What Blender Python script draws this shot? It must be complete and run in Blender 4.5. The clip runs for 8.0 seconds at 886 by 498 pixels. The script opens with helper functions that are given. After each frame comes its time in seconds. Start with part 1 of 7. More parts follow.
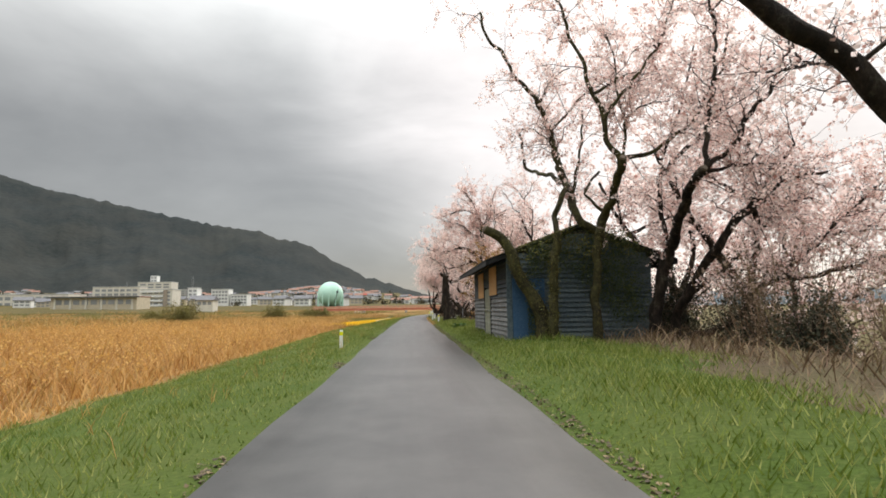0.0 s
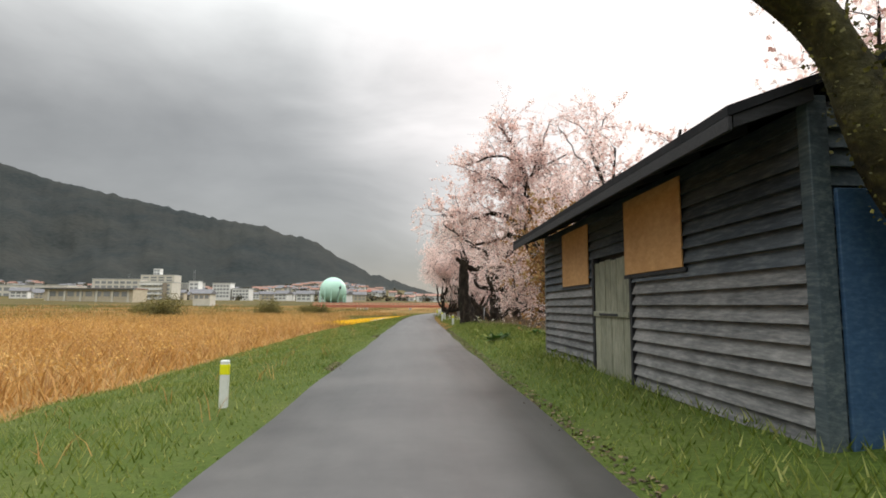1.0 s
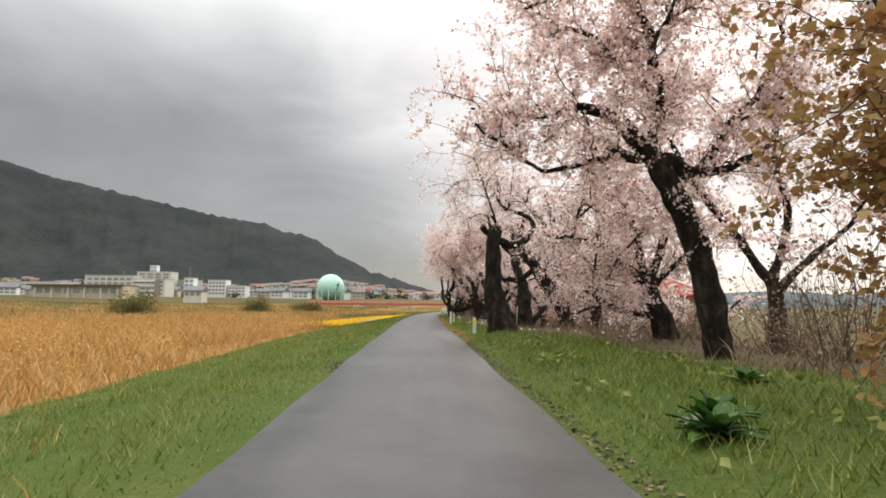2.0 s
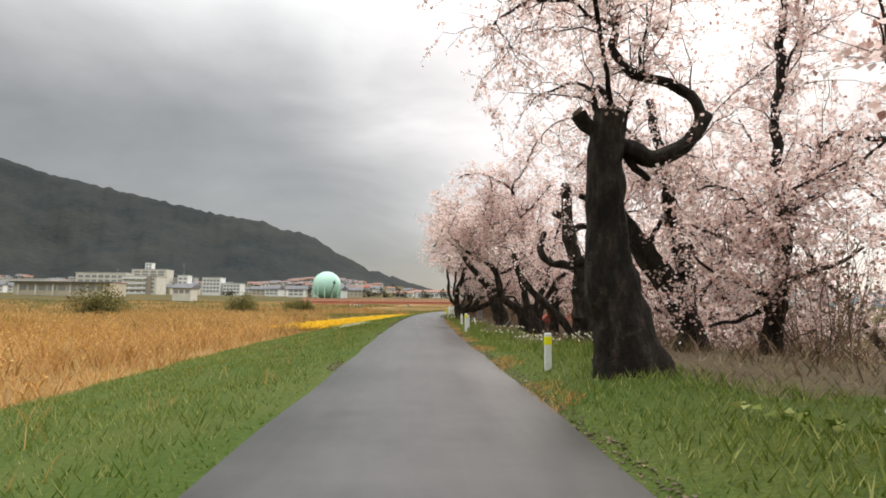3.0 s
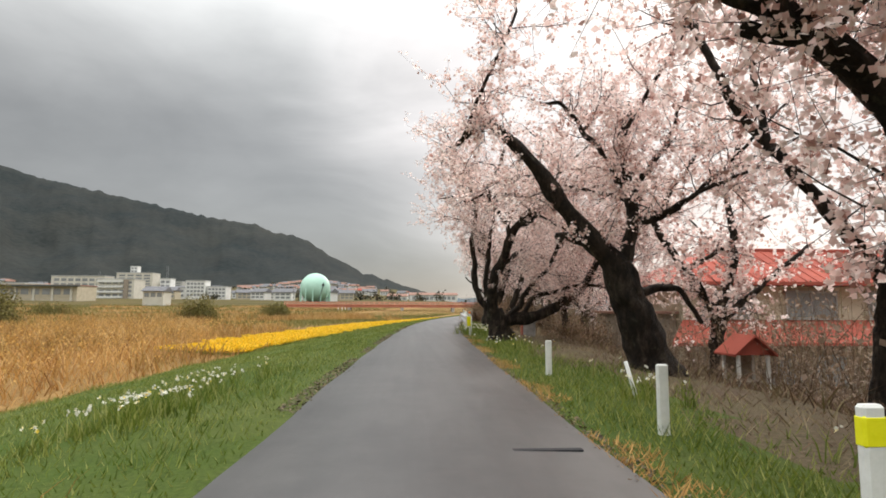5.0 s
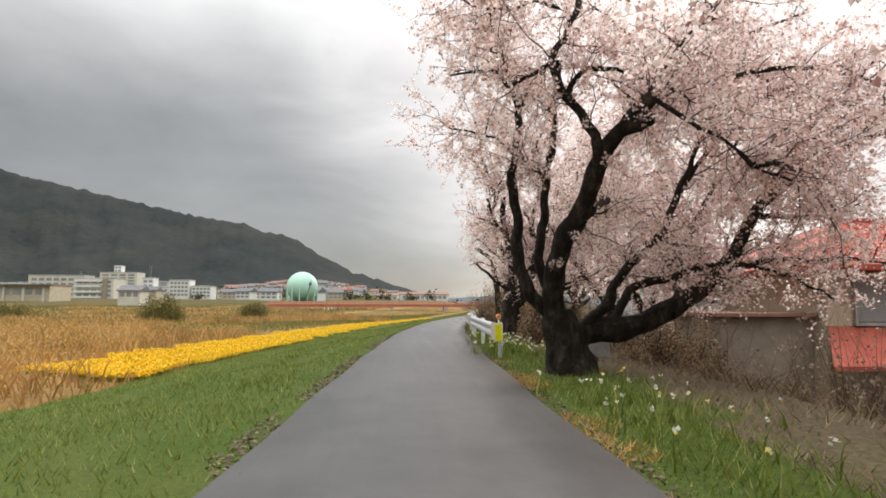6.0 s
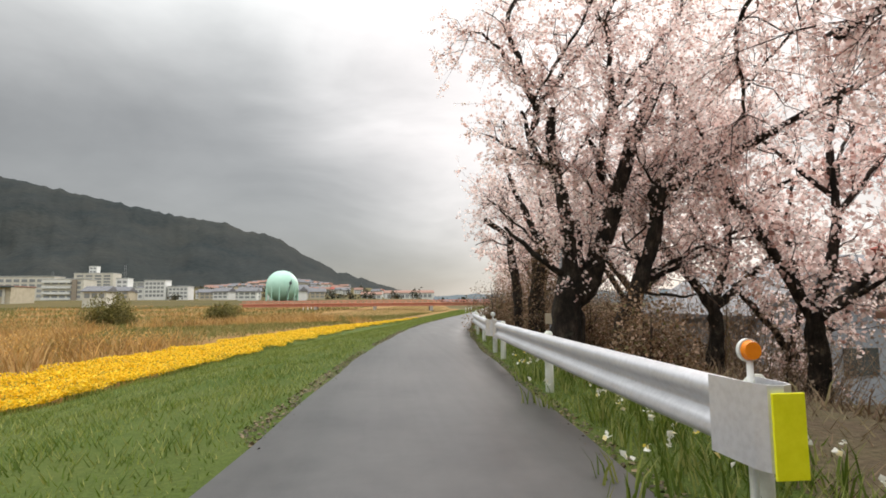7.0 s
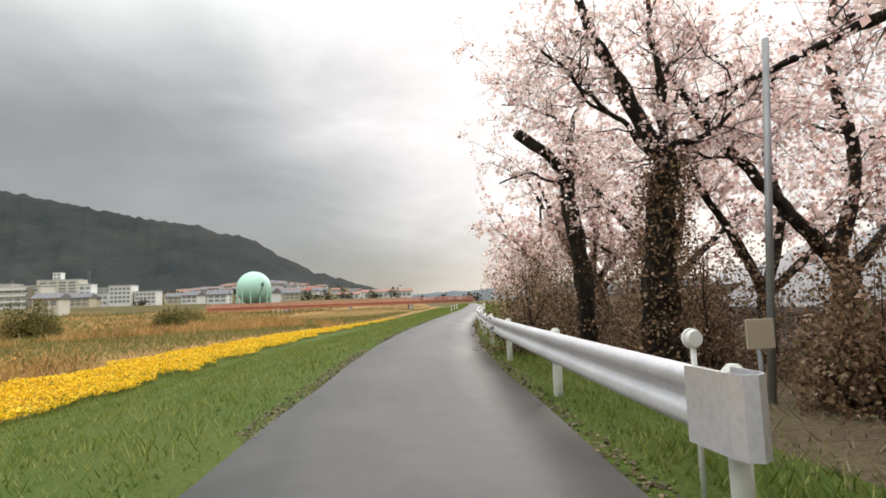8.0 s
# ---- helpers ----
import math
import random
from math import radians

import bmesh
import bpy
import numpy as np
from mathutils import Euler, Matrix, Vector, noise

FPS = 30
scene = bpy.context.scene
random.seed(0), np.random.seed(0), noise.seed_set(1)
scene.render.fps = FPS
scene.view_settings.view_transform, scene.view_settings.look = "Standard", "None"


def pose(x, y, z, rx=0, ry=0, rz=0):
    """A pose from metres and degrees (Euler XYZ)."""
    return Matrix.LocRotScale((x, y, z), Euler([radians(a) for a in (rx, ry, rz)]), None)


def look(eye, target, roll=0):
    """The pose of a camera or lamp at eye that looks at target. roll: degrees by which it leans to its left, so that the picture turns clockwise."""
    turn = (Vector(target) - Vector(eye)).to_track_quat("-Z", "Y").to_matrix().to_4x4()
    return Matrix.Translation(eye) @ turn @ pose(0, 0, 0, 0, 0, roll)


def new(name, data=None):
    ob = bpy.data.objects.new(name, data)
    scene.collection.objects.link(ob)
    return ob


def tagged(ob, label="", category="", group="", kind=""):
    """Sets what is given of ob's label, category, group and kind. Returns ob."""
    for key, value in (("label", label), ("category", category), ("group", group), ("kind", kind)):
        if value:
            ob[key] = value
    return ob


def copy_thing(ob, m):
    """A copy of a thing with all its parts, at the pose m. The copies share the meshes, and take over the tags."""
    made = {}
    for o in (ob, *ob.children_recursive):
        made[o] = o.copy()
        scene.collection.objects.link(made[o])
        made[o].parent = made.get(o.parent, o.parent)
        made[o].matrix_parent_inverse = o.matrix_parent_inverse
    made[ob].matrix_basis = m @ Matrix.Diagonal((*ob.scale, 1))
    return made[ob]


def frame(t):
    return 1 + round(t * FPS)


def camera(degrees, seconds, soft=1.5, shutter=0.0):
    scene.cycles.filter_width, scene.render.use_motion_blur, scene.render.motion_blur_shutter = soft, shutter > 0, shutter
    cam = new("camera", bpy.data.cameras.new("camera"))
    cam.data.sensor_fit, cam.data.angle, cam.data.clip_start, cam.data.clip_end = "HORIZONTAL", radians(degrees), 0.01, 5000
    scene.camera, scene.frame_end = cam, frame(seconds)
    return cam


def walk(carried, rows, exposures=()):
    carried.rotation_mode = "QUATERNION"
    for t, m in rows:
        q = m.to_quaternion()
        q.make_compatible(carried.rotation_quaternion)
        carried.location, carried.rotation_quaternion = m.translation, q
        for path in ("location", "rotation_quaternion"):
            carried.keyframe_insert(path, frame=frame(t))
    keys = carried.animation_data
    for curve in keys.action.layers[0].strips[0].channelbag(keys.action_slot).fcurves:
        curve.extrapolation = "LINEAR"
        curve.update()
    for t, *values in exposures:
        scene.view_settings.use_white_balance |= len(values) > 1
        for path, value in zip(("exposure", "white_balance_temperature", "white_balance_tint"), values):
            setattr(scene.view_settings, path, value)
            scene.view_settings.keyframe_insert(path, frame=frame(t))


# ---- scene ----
cam = camera(77.0, 8.0, soft=1.7)
EYE = 1.15
# seconds, x, y, yaw, pitch, roll
DRIVE = [
    (0.0, 0.000, 0.000, -3.66, 6.08, -0.78),
    (0.5, 0.067, 6.055, -3.22, 5.99, -0.30),
    (1.0, 0.102, 11.967, -3.08, 5.90, 0.23),
    (1.5, 0.127, 17.734, -3.06, 5.82, 0.40),
    (3.0, 0.216, 34.578, -3.19, 5.55, 0.50),
    (3.5, 0.261, 40.104, -3.41, 5.67, 0.43),
    (4.0, 0.323, 45.515, -3.58, 5.63, -0.16),
    (4.5, 0.391, 50.800, -3.54, 5.87, 0.12),
    (6.0, 0.740, 66.083, -4.76, 5.81, 0.06),
    (6.5, 0.939, 71.054, -5.51, 5.78, -0.08),
    (7.0, 1.213, 76.146, -6.36, 5.64, -0.52),
    (7.5, 1.589, 81.460, -7.49, 4.85, -1.82),
    (8.0, 2.090, 86.992, -8.64, 5.36, -2.09),
]
walk(cam, [(t, pose(x, y, EYE) @ pose(0, 0, 0, 0, 0, yaw) @ pose(0, 0, 0, 90 + pitch) @ pose(0, 0, 0, 0, 0, roll)) for t, x, y, yaw, pitch, roll in DRIVE], [(0.0, 0.0, 6680, 13), (8.0, 0.0, 6680, 13)])

# ---- light: a rain sky, brighter towards the veiled sun ahead on the right ----
SUN_ELEVATION, SUN_AZIMUTH = 27.0, 31.0
world = bpy.data.worlds.new("rain_sky")
scene.world = world
world.use_nodes = True
wn, wl = world.node_tree.nodes, world.node_tree.links
wn.clear()
w_out = wn.new("ShaderNodeOutputWorld")
w_add = wn.new("ShaderNodeAddShader")
w_sky = wn.new("ShaderNodeTexSky")
w_sky.sky_type, w_sky.sun_disc = "NISHITA", False
w_sky.sun_elevation, w_sky.sun_rotation = radians(SUN_ELEVATION), radians(SUN_AZIMUTH)
w_bg1 = wn.new("ShaderNodeBackground")
w_bg1.inputs["Strength"].default_value = 0.012
w_bg2 = wn.new("ShaderNodeBackground")
w_bg2.inputs["Strength"].default_value = 1.0
w_tc = wn.new("ShaderNodeTexCoord")


def wmath(op, a, b=None):
    n = wn.new("ShaderNodeMath")
    n.operation = op
    for i, v in enumerate((a, b)):
        if v is None:
            continue
        if isinstance(v, (int, float)):
            n.inputs[i].default_value = v
        else:
            wl.new(v, n.inputs[i])
    return n.outputs[0]


w_map = wn.new("ShaderNodeMapping")
w_map.inputs["Scale"].default_value = (1.0, 1.0, 2.6)
wl.new(w_tc.outputs["Generated"], w_map.inputs["Vector"])
w_n1 = wn.new("ShaderNodeTexNoise")
w_n1.inputs["Scale"].default_value, w_n1.inputs["Detail"].default_value, w_n1.inputs["Roughness"].default_value = 2.2, 5, 0.52
w_n1.inputs["Distortion"].default_value = 0.5
wl.new(w_map.outputs[0], w_n1.inputs["Vector"])
w_sep = wn.new("ShaderNodeSeparateXYZ")
wl.new(w_tc.outputs["Generated"], w_sep.inputs[0])
# how near the direction lies to the veiled sun
w_dot = wn.new("ShaderNodeVectorMath")
w_dot.operation = "DOT_PRODUCT"
wl.new(w_tc.outputs["Generated"], w_dot.inputs[0])
w_dot.inputs[1].default_value = (math.sin(radians(SUN_AZIMUTH)) * math.cos(radians(SUN_ELEVATION)), math.cos(radians(SUN_AZIMUTH)) * math.cos(radians(SUN_ELEVATION)), math.sin(radians(SUN_ELEVATION)))
w_n2 = wn.new("ShaderNodeTexNoise")
w_n2.inputs["Scale"].default_value, w_n2.inputs["Detail"].default_value, w_n2.inputs["Roughness"].default_value = 5.5, 6, 0.55
wl.new(w_map.outputs[0], w_n2.inputs["Vector"])
w_ragged = wmath("ADD", w_dot.outputs["Value"], wmath("MULTIPLY", wmath("SUBTRACT", w_n1.outputs["Fac"], 0.5), 0.15))
w_ramp = wn.new("ShaderNodeMapRange")
w_ramp.interpolation_type = "SMOOTHSTEP"
wl.new(w_ragged, w_ramp.inputs["Value"])
w_ramp.inputs["From Min"].default_value, w_ramp.inputs["From Max"].default_value = 0.74, 0.955
w_ramp.inputs["To Min"].default_value, w_ramp.inputs["To Max"].default_value = 0.0, 1.0
w_zen = wn.new("ShaderNodeMapRange")
w_zen.interpolation_type = "SMOOTHSTEP"
wl.new(w_sep.outputs["Z"], w_zen.inputs["Value"])
w_zen.inputs["From Min"].default_value, w_zen.inputs["From Max"].default_value = 0.25, 1.0
w_zen.inputs["To Min"].default_value, w_zen.inputs["To Max"].default_value = 0.0, 2.8
w_noise = wmath("ADD", wmath("ADD", wmath("MULTIPLY", wmath("SUBTRACT", w_n1.outputs["Fac"], 0.5), 0.72), wmath("MULTIPLY", wmath("SUBTRACT", w_n2.outputs["Fac"], 0.5), 0.35)), 1.0)
w_val = wmath("MULTIPLY", wmath("ADD", wmath("ADD", 0.325, wmath("MULTIPLY", w_zen.outputs[0], wmath("SUBTRACT", 1.0, wmath("MULTIPLY", w_ramp.outputs[0], 0.75)))), wmath("MULTIPLY", w_ramp.outputs[0], 0.56)), w_noise)
w_col = wn.new("ShaderNodeMix")
w_col.data_type = "RGBA"
w_col.inputs["A"].default_value, w_col.inputs["B"].default_value = (0.955, 1.0, 0.99, 1), (1.0, 0.99, 0.98, 1)
wl.new(w_ramp.outputs[0], w_col.inputs["Factor"])
w_mul = wn.new("ShaderNodeVectorMath")
w_mul.operation = "SCALE"
wl.new(w_col.outputs["Result"], w_mul.inputs[0])
wl.new(w_val, w_mul.inputs["Scale"])
wl.new(w_mul.outputs[0], w_bg2.inputs["Color"])
wl.new(w_sky.outputs[0], w_bg1.inputs["Color"])
wl.new(w_bg1.outputs[0], w_add.inputs[0])
wl.new(w_bg2.outputs[0], w_add.inputs[1])
wl.new(w_add.outputs[0], w_out.inputs["Surface"])
sun = new("sun", bpy.data.lights.new("sun", "SUN"))
sun.data.energy, sun.data.angle, sun.data.color = 1.45, radians(25), (1.0, 0.97, 0.92)
sun.matrix_world = look((0, 0, 60), (-60 * w_dot.inputs[1].default_value[0], -60 * w_dot.inputs[1].default_value[1], 60 - 60 * w_dot.inputs[1].default_value[2]))


# ---- materials ----
class Mat:
    """A node material under construction."""

    def __init__(self, name, rough=0.8, metal=0.0, spec=0.3):
        self.m = bpy.data.materials.new(name)
        self.m.use_nodes = True
        self.n, self.l = self.m.node_tree.nodes, self.m.node_tree.links
        self.b = self.n["Principled BSDF"]
        self.b.inputs["Roughness"].default_value = rough
        self.b.inputs["Metallic"].default_value = metal
        self.b.inputs["Specular IOR Level"].default_value = spec
        self.tc = self.n.new("ShaderNodeTexCoord")
        self.geo = self.n.new("ShaderNodeNewGeometry")
        self.info = self.n.new("ShaderNodeObjectInfo")

    def noise(self, scale, detail=4, rough=0.55, stretch=(1, 1, 1), world_space=False):
        mp = self.n.new("ShaderNodeMapping")
        mp.inputs["Scale"].default_value = stretch
        self.l.new(self.geo.outputs["Position"] if world_space else self.tc.outputs["Object"], mp.inputs["Vector"])
        t = self.n.new("ShaderNodeTexNoise")
        t.inputs["Scale"].default_value, t.inputs["Detail"].default_value, t.inputs["Roughness"].default_value = scale, detail, rough
        self.l.new(mp.outputs[0], t.inputs["Vector"])
        return t.outputs["Fac"]

    def ramp(self, fac, *stops):
        r = self.n.new("ShaderNodeValToRGB")
        e = r.color_ramp.elements
        while len(e) < len(stops):
            e.new(0.5)
        for el, (p, c) in zip(e, stops):
            el.position, el.color = p, (*c, 1)
        self.l.new(fac, r.inputs[0])
        return r.outputs[0]

    def mix(self, fac, a, b, mode="MIX"):
        x = self.n.new("ShaderNodeMix")
        x.data_type, x.blend_type = "RGBA", mode
        for key, v in (("Factor", fac), ("A", a), ("B", b)):
            if isinstance(v, (int, float)):
                x.inputs[key].default_value = v
            elif isinstance(v, tuple):
                x.inputs[key].default_value = (*v, 1)
            else:
                self.l.new(v, x.inputs[key])
        return x.outputs["Result"]

    def color(self, c):
        if isinstance(c, tuple):
            self.b.inputs["Base Color"].default_value = (*c, 1)
        else:
            self.l.new(c, self.b.inputs["Base Color"])
        return self

    def bump(self, fac, strength=0.4, distance=0.02):
        b = self.n.new("ShaderNodeBump")
        b.inputs["Strength"].default_value, b.inputs["Distance"].default_value = strength, distance
        self.l.new(fac, b.inputs["Height"])
        self.l.new(b.outputs[0], self.b.inputs["Normal"])
        return self

    def rough(self, fac, lo, hi):
        r = self.n.new("ShaderNodeMapRange")
        r.inputs["To Min"].default_value, r.inputs["To Max"].default_value = lo, hi
        self.l.new(fac, r.inputs["Value"])
        self.l.new(r.outputs[0], self.b.inputs["Roughness"])
        return self

    def translucent(self, amount, tint=(1, 1, 1)):
        t = self.n.new("ShaderNodeBsdfTranslucent")
        src = self.b.inputs["Base Color"]
        if src.links:
            self.l.new(src.links[0].from_socket, t.inputs["Color"])
        else:
            t.inputs["Color"].default_value = src.default_value
        mx = self.n.new("ShaderNodeMixShader")
        mx.inputs[0].default_value = amount
        self.l.new(self.b.outputs[0], mx.inputs[1])
        self.l.new(t.outputs[0], mx.inputs[2])
        self.l.new(mx.outputs[0], self.n["Material Output"].inputs["Surface"])
        return self


def simple(name, a, b, scale=6, rough=0.7, bump=0.15, metal=0.0, spec=0.3, stretch=(1, 1, 1)):
    m = Mat(name, rough, metal, spec)
    f = m.noise(scale, stretch=stretch)
    g = m.noise(scale * 7, stretch=stretch)
    m.color(m.mix(0.25, m.ramp(f, (0.3, a), (0.7, b)), m.ramp(g, (0.3, a), (0.7, b))))
    return m.bump(g, bump, 0.01).m


def blade_mat(name, *stops, rough=0.6, sheer=0.3, patch=0.35):
    m = Mat(name, rough, spec=0.25)
    f = m.mix(patch, m.ramp(m.geo.outputs["Random Per Island"], *stops), m.ramp(m.noise(0.22, 5, 0.62, world_space=True), *stops))
    return m.color(f).translucent(sheer).m


m = Mat("wet_asphalt", 0.4, spec=0.5)
f1, f2, f3, f4 = m.noise(0.45, 6, 0.62, world_space=True), m.noise(90, 3, world_space=True), m.noise(1.0, 5, stretch=(2.4, 0.10, 1), world_space=True), m.noise(3.2, 6, 0.7, world_space=True)
c = m.ramp(f3, (0.32, (0.040, 0.039, 0.039)), (0.5, (0.066, 0.064, 0.063)), (0.68, (0.095, 0.092, 0.090)))
c = m.mix(0.45, c, m.ramp(f2, (0.25, (0.034, 0.033, 0.033)), (0.8, (0.13, 0.125, 0.12))))
c = m.mix(0.35, c, m.ramp(f4, (0.36, (0.038, 0.037, 0.036)), (0.62, (0.11, 0.106, 0.10))))
m.color(m.mix(0.4, c, m.ramp(f1, (0.38, (0.05, 0.049, 0.049)), (0.62, (0.125, 0.12, 0.116)))))
m.rough(m.mix(0.5, f1, f3), 0.18, 0.78)
ASPHALT = m.bump(m.mix(0.4, f2, f4), 0.35, 0.006).m

m = Mat("straw_ground", 0.9, spec=0.1)
f1, f2 = m.noise(0.09, 5, world_space=True), m.noise(5, 5, world_space=True)
c = m.ramp(f2, (0.25, (0.12, 0.070, 0.028)), (0.55, (0.28, 0.170, 0.066)), (0.8, (0.42, 0.28, 0.125)))
STRAW_GROUND = m.color(m.mix(0.4, c, m.ramp(f1, (0.3, (0.20, 0.115, 0.040)), (0.55, (0.36, 0.215, 0.075)), (0.72, (0.20, 0.165, 0.06))))).bump(f2, 0.8, 0.2).m

m = Mat("grass_ground", 0.9, spec=0.1)
f1, f2 = m.noise(0.5, 5, world_space=True), m.noise(22, 5, world_space=True)
c = m.ramp(f2, (0.25, (0.03, 0.05, 0.012)), (0.6, (0.085, 0.125, 0.025)), (0.8, (0.17, 0.16, 0.06)))
GRASS_GROUND = m.color(m.mix(0.4, c, m.ramp(f1, (0.35, (0.05, 0.085, 0.015)), (0.65, (0.12, 0.13, 0.04))))).bump(f2, 0.7, 0.06).m

m = Mat("bank_soil", 0.95, spec=0.1)
f1, f2 = m.noise(0.8, 5, world_space=True), m.noise(14, 5, world_space=True)
c = m.ramp(f2, (0.25, (0.06, 0.042, 0.03)), (0.55, (0.14, 0.10, 0.07)), (0.8, (0.24, 0.19, 0.13)))
BANK_SOIL = m.color(m.mix(0.4, c, m.ramp(f1, (0.35, (0.10, 0.075, 0.05)), (0.65, (0.12, 0.125, 0.05))))).bump(f2, 0.8, 0.08).m

m = Mat("far_field", 0.95, spec=0.05)
f1, f2 = m.noise(0.02, 5, stretch=(0.5, 2.5, 1), world_space=True), m.noise(0.4, 5, world_space=True)
c = m.ramp(f1, (0.3, (0.050, 0.054, 0.022)), (0.5, (0.125, 0.098, 0.042)), (0.65, (0.066, 0.062, 0.028)), (0.8, (0.12, 0.074, 0.045)))
FAR_FIELD = m.color(m.mix(0.3, c, m.ramp(f2, (0.3, (0.05, 0.05, 0.022)), (0.7, (0.20, 0.15, 0.07))))).m

m = Mat("forest_slope", 0.95, spec=0.05)
f1, f2, f3 = m.noise(0.006, 6, world_space=True), m.noise(0.06, 5, world_space=True), m.noise(0.0022, 4, world_space=True)
c = m.ramp(f2, (0.3, (0.012, 0.017, 0.019)), (0.7, (0.040, 0.045, 0.044)))
c = m.mix(0.4, c, m.ramp(f1, (0.35, (0.016, 0.023, 0.027)), (0.65, (0.050, 0.047, 0.043))))
FOREST = m.color(m.mix(0.25, c, m.ramp(f3, (0.4, (0.030, 0.038, 0.036)), (0.6, (0.06, 0.062, 0.05))))).bump(f2, 0.35, 10).m
# the haze of distance is put into this pale blue-grey hill colour
FAR_HILLS = simple("hazy_distant_hills", (0.10, 0.125, 0.14), (0.14, 0.16, 0.17), 0.004, 0.95, 0.0, spec=0.05)

GRASS = blade_mat("grass_blades", (0.15, (0.052, 0.089, 0.011)), (0.42, (0.120, 0.179, 0.024)), (0.68, (0.232, 0.257, 0.049)), (0.92, (0.430, 0.417, 0.154)))
REED = blade_mat("dry_reed", (0.12, (0.120, 0.054, 0.017)), (0.36, (0.400, 0.194, 0.056)), (0.58, (0.600, 0.347, 0.115)), (0.80, (0.720, 0.477, 0.198)), (0.95, (0.300, 0.234, 0.073)), sheer=0.25, patch=0.5)
PLUME = blade_mat("reed_plume", (0.15, (0.333, 0.158, 0.038)), (0.40, (0.559, 0.310, 0.083)), (0.65, (0.706, 0.432, 0.132)), (0.92, (0.804, 0.576, 0.231)), sheer=0.4, patch=0.45)
REED_BROWN = blade_mat("brown_reed", (0.15, (0.122, 0.061, 0.022)), (0.33, (0.224, 0.180, 0.049)), (0.44, (0.337, 0.180, 0.059)), (0.58, (0.551, 0.324, 0.112)), (0.72, (0.714, 0.477, 0.196)), (0.92, (0.245, 0.207, 0.059)), sheer=0.2, patch=0.55)
WILLOW_DARK = blade_mat("dark_budding_willow", (0.2, (0.085, 0.072, 0.024)), (0.6, (0.18, 0.16, 0.048)), (0.9, (0.30, 0.27, 0.085)), patch=0.2)
WILLOW = blade_mat("budding_willow", (0.2, (0.13, 0.10, 0.032)), (0.6, (0.23, 0.20, 0.06)), (0.9, (0.34, 0.30, 0.10)))
OLIVE = blade_mat("olive_weeds", (0.15, (0.070, 0.078, 0.016)), (0.5, (0.150, 0.158, 0.036)), (0.75, (0.23, 0.21, 0.060)), (0.95, (0.34, 0.24, 0.09)), sheer=0.2, patch=0.5)
RAPE = blade_mat("yellow_petals", (0.08, (0.30, 0.28, 0.03)), (0.25, (0.76, 0.43, 0.010)), (0.6, (0.92, 0.58, 0.016)), (0.9, (0.95, 0.70, 0.05)), sheer=0.25, patch=0.3)
DAFF = blade_mat("white_petals", (0.2, (0.75, 0.74, 0.66)), (0.7, (0.88, 0.87, 0.78)), (0.95, (0.85, 0.65, 0.10)), sheer=0.3, patch=0.0)
BRUSH = blade_mat("dry_brush", (0.15, (0.070, 0.045, 0.030)), (0.5, (0.19, 0.12, 0.075)), (0.8, (0.34, 0.24, 0.14)), (0.95, (0.24, 0.22, 0.09)), sheer=0.1)
THICKET_BUD = blade_mat("pinkish_brown_buds", (0.2, (0.17, 0.115, 0.08)), (0.6, (0.32, 0.235, 0.165)), (0.9, (0.54, 0.43, 0.34)), sheer=0.3)
BRUSH_LEAF = blade_mat("brown_spring_leaves", (0.15, (0.060, 0.034, 0.020)), (0.4, (0.19, 0.115, 0.060)), (0.65, (0.35, 0.220, 0.128)), (0.85, (0.56, 0.40, 0.30)), (0.96, (0.17, 0.17, 0.06)), sheer=0.3, patch=0.15)
LITTER = blade_mat("wet_leaf_litter", (0.2, (0.055, 0.042, 0.026)), (0.6, (0.12, 0.088, 0.052)), (0.9, (0.27, 0.20, 0.11)), sheer=0.0, patch=0.2)
DRY_BANK = blade_mat("tan_bank_grass", (0.15, (0.10, 0.075, 0.045)), (0.4, (0.23, 0.18, 0.105)), (0.65, (0.36, 0.29, 0.18)), (0.92, (0.18, 0.17, 0.07)), sheer=0.15, patch=0.5)
DOCK = blade_mat("dock_leaf", (0.2, (0.030, 0.085, 0.012)), (0.6, (0.060, 0.140, 0.022)), (0.9, (0.12, 0.20, 0.05)), rough=0.35, sheer=0.25, patch=0.0)
IVY = blade_mat("ivy_leaves", (0.2, (0.025, 0.040, 0.012)), (0.6, (0.06, 0.085, 0.025)), (0.9, (0.14, 0.15, 0.05)), sheer=0.15)
FOREST_LEAF = blade_mat("dark_hedge_leaves", (0.2, (0.030, 0.036, 0.022)), (0.6, (0.070, 0.072, 0.042)), (0.9, (0.16, 0.12, 0.08)), sheer=0.1, patch=0.0)
MOSS = blade_mat("olive_moss_tufts", (0.2, (0.045, 0.042, 0.012)), (0.55, (0.105, 0.100, 0.024)), (0.85, (0.20, 0.19, 0.05)), sheer=0.1, patch=0.2)
YOUNG = blade_mat("ochre_young_leaves", (0.2, (0.28, 0.13, 0.05)), (0.6, (0.42, 0.24, 0.09)), (0.9, (0.40, 0.33, 0.13)), sheer=0.35)
BLOSSOM = blade_mat("cherry_blossom", (0.06, (0.36, 0.17, 0.13)), (0.18, (0.88, 0.655, 0.60)), (0.55, (0.96, 0.81, 0.765)), (0.95, (0.98, 0.905, 0.87)), rough=0.8, sheer=0.8, patch=0.12)

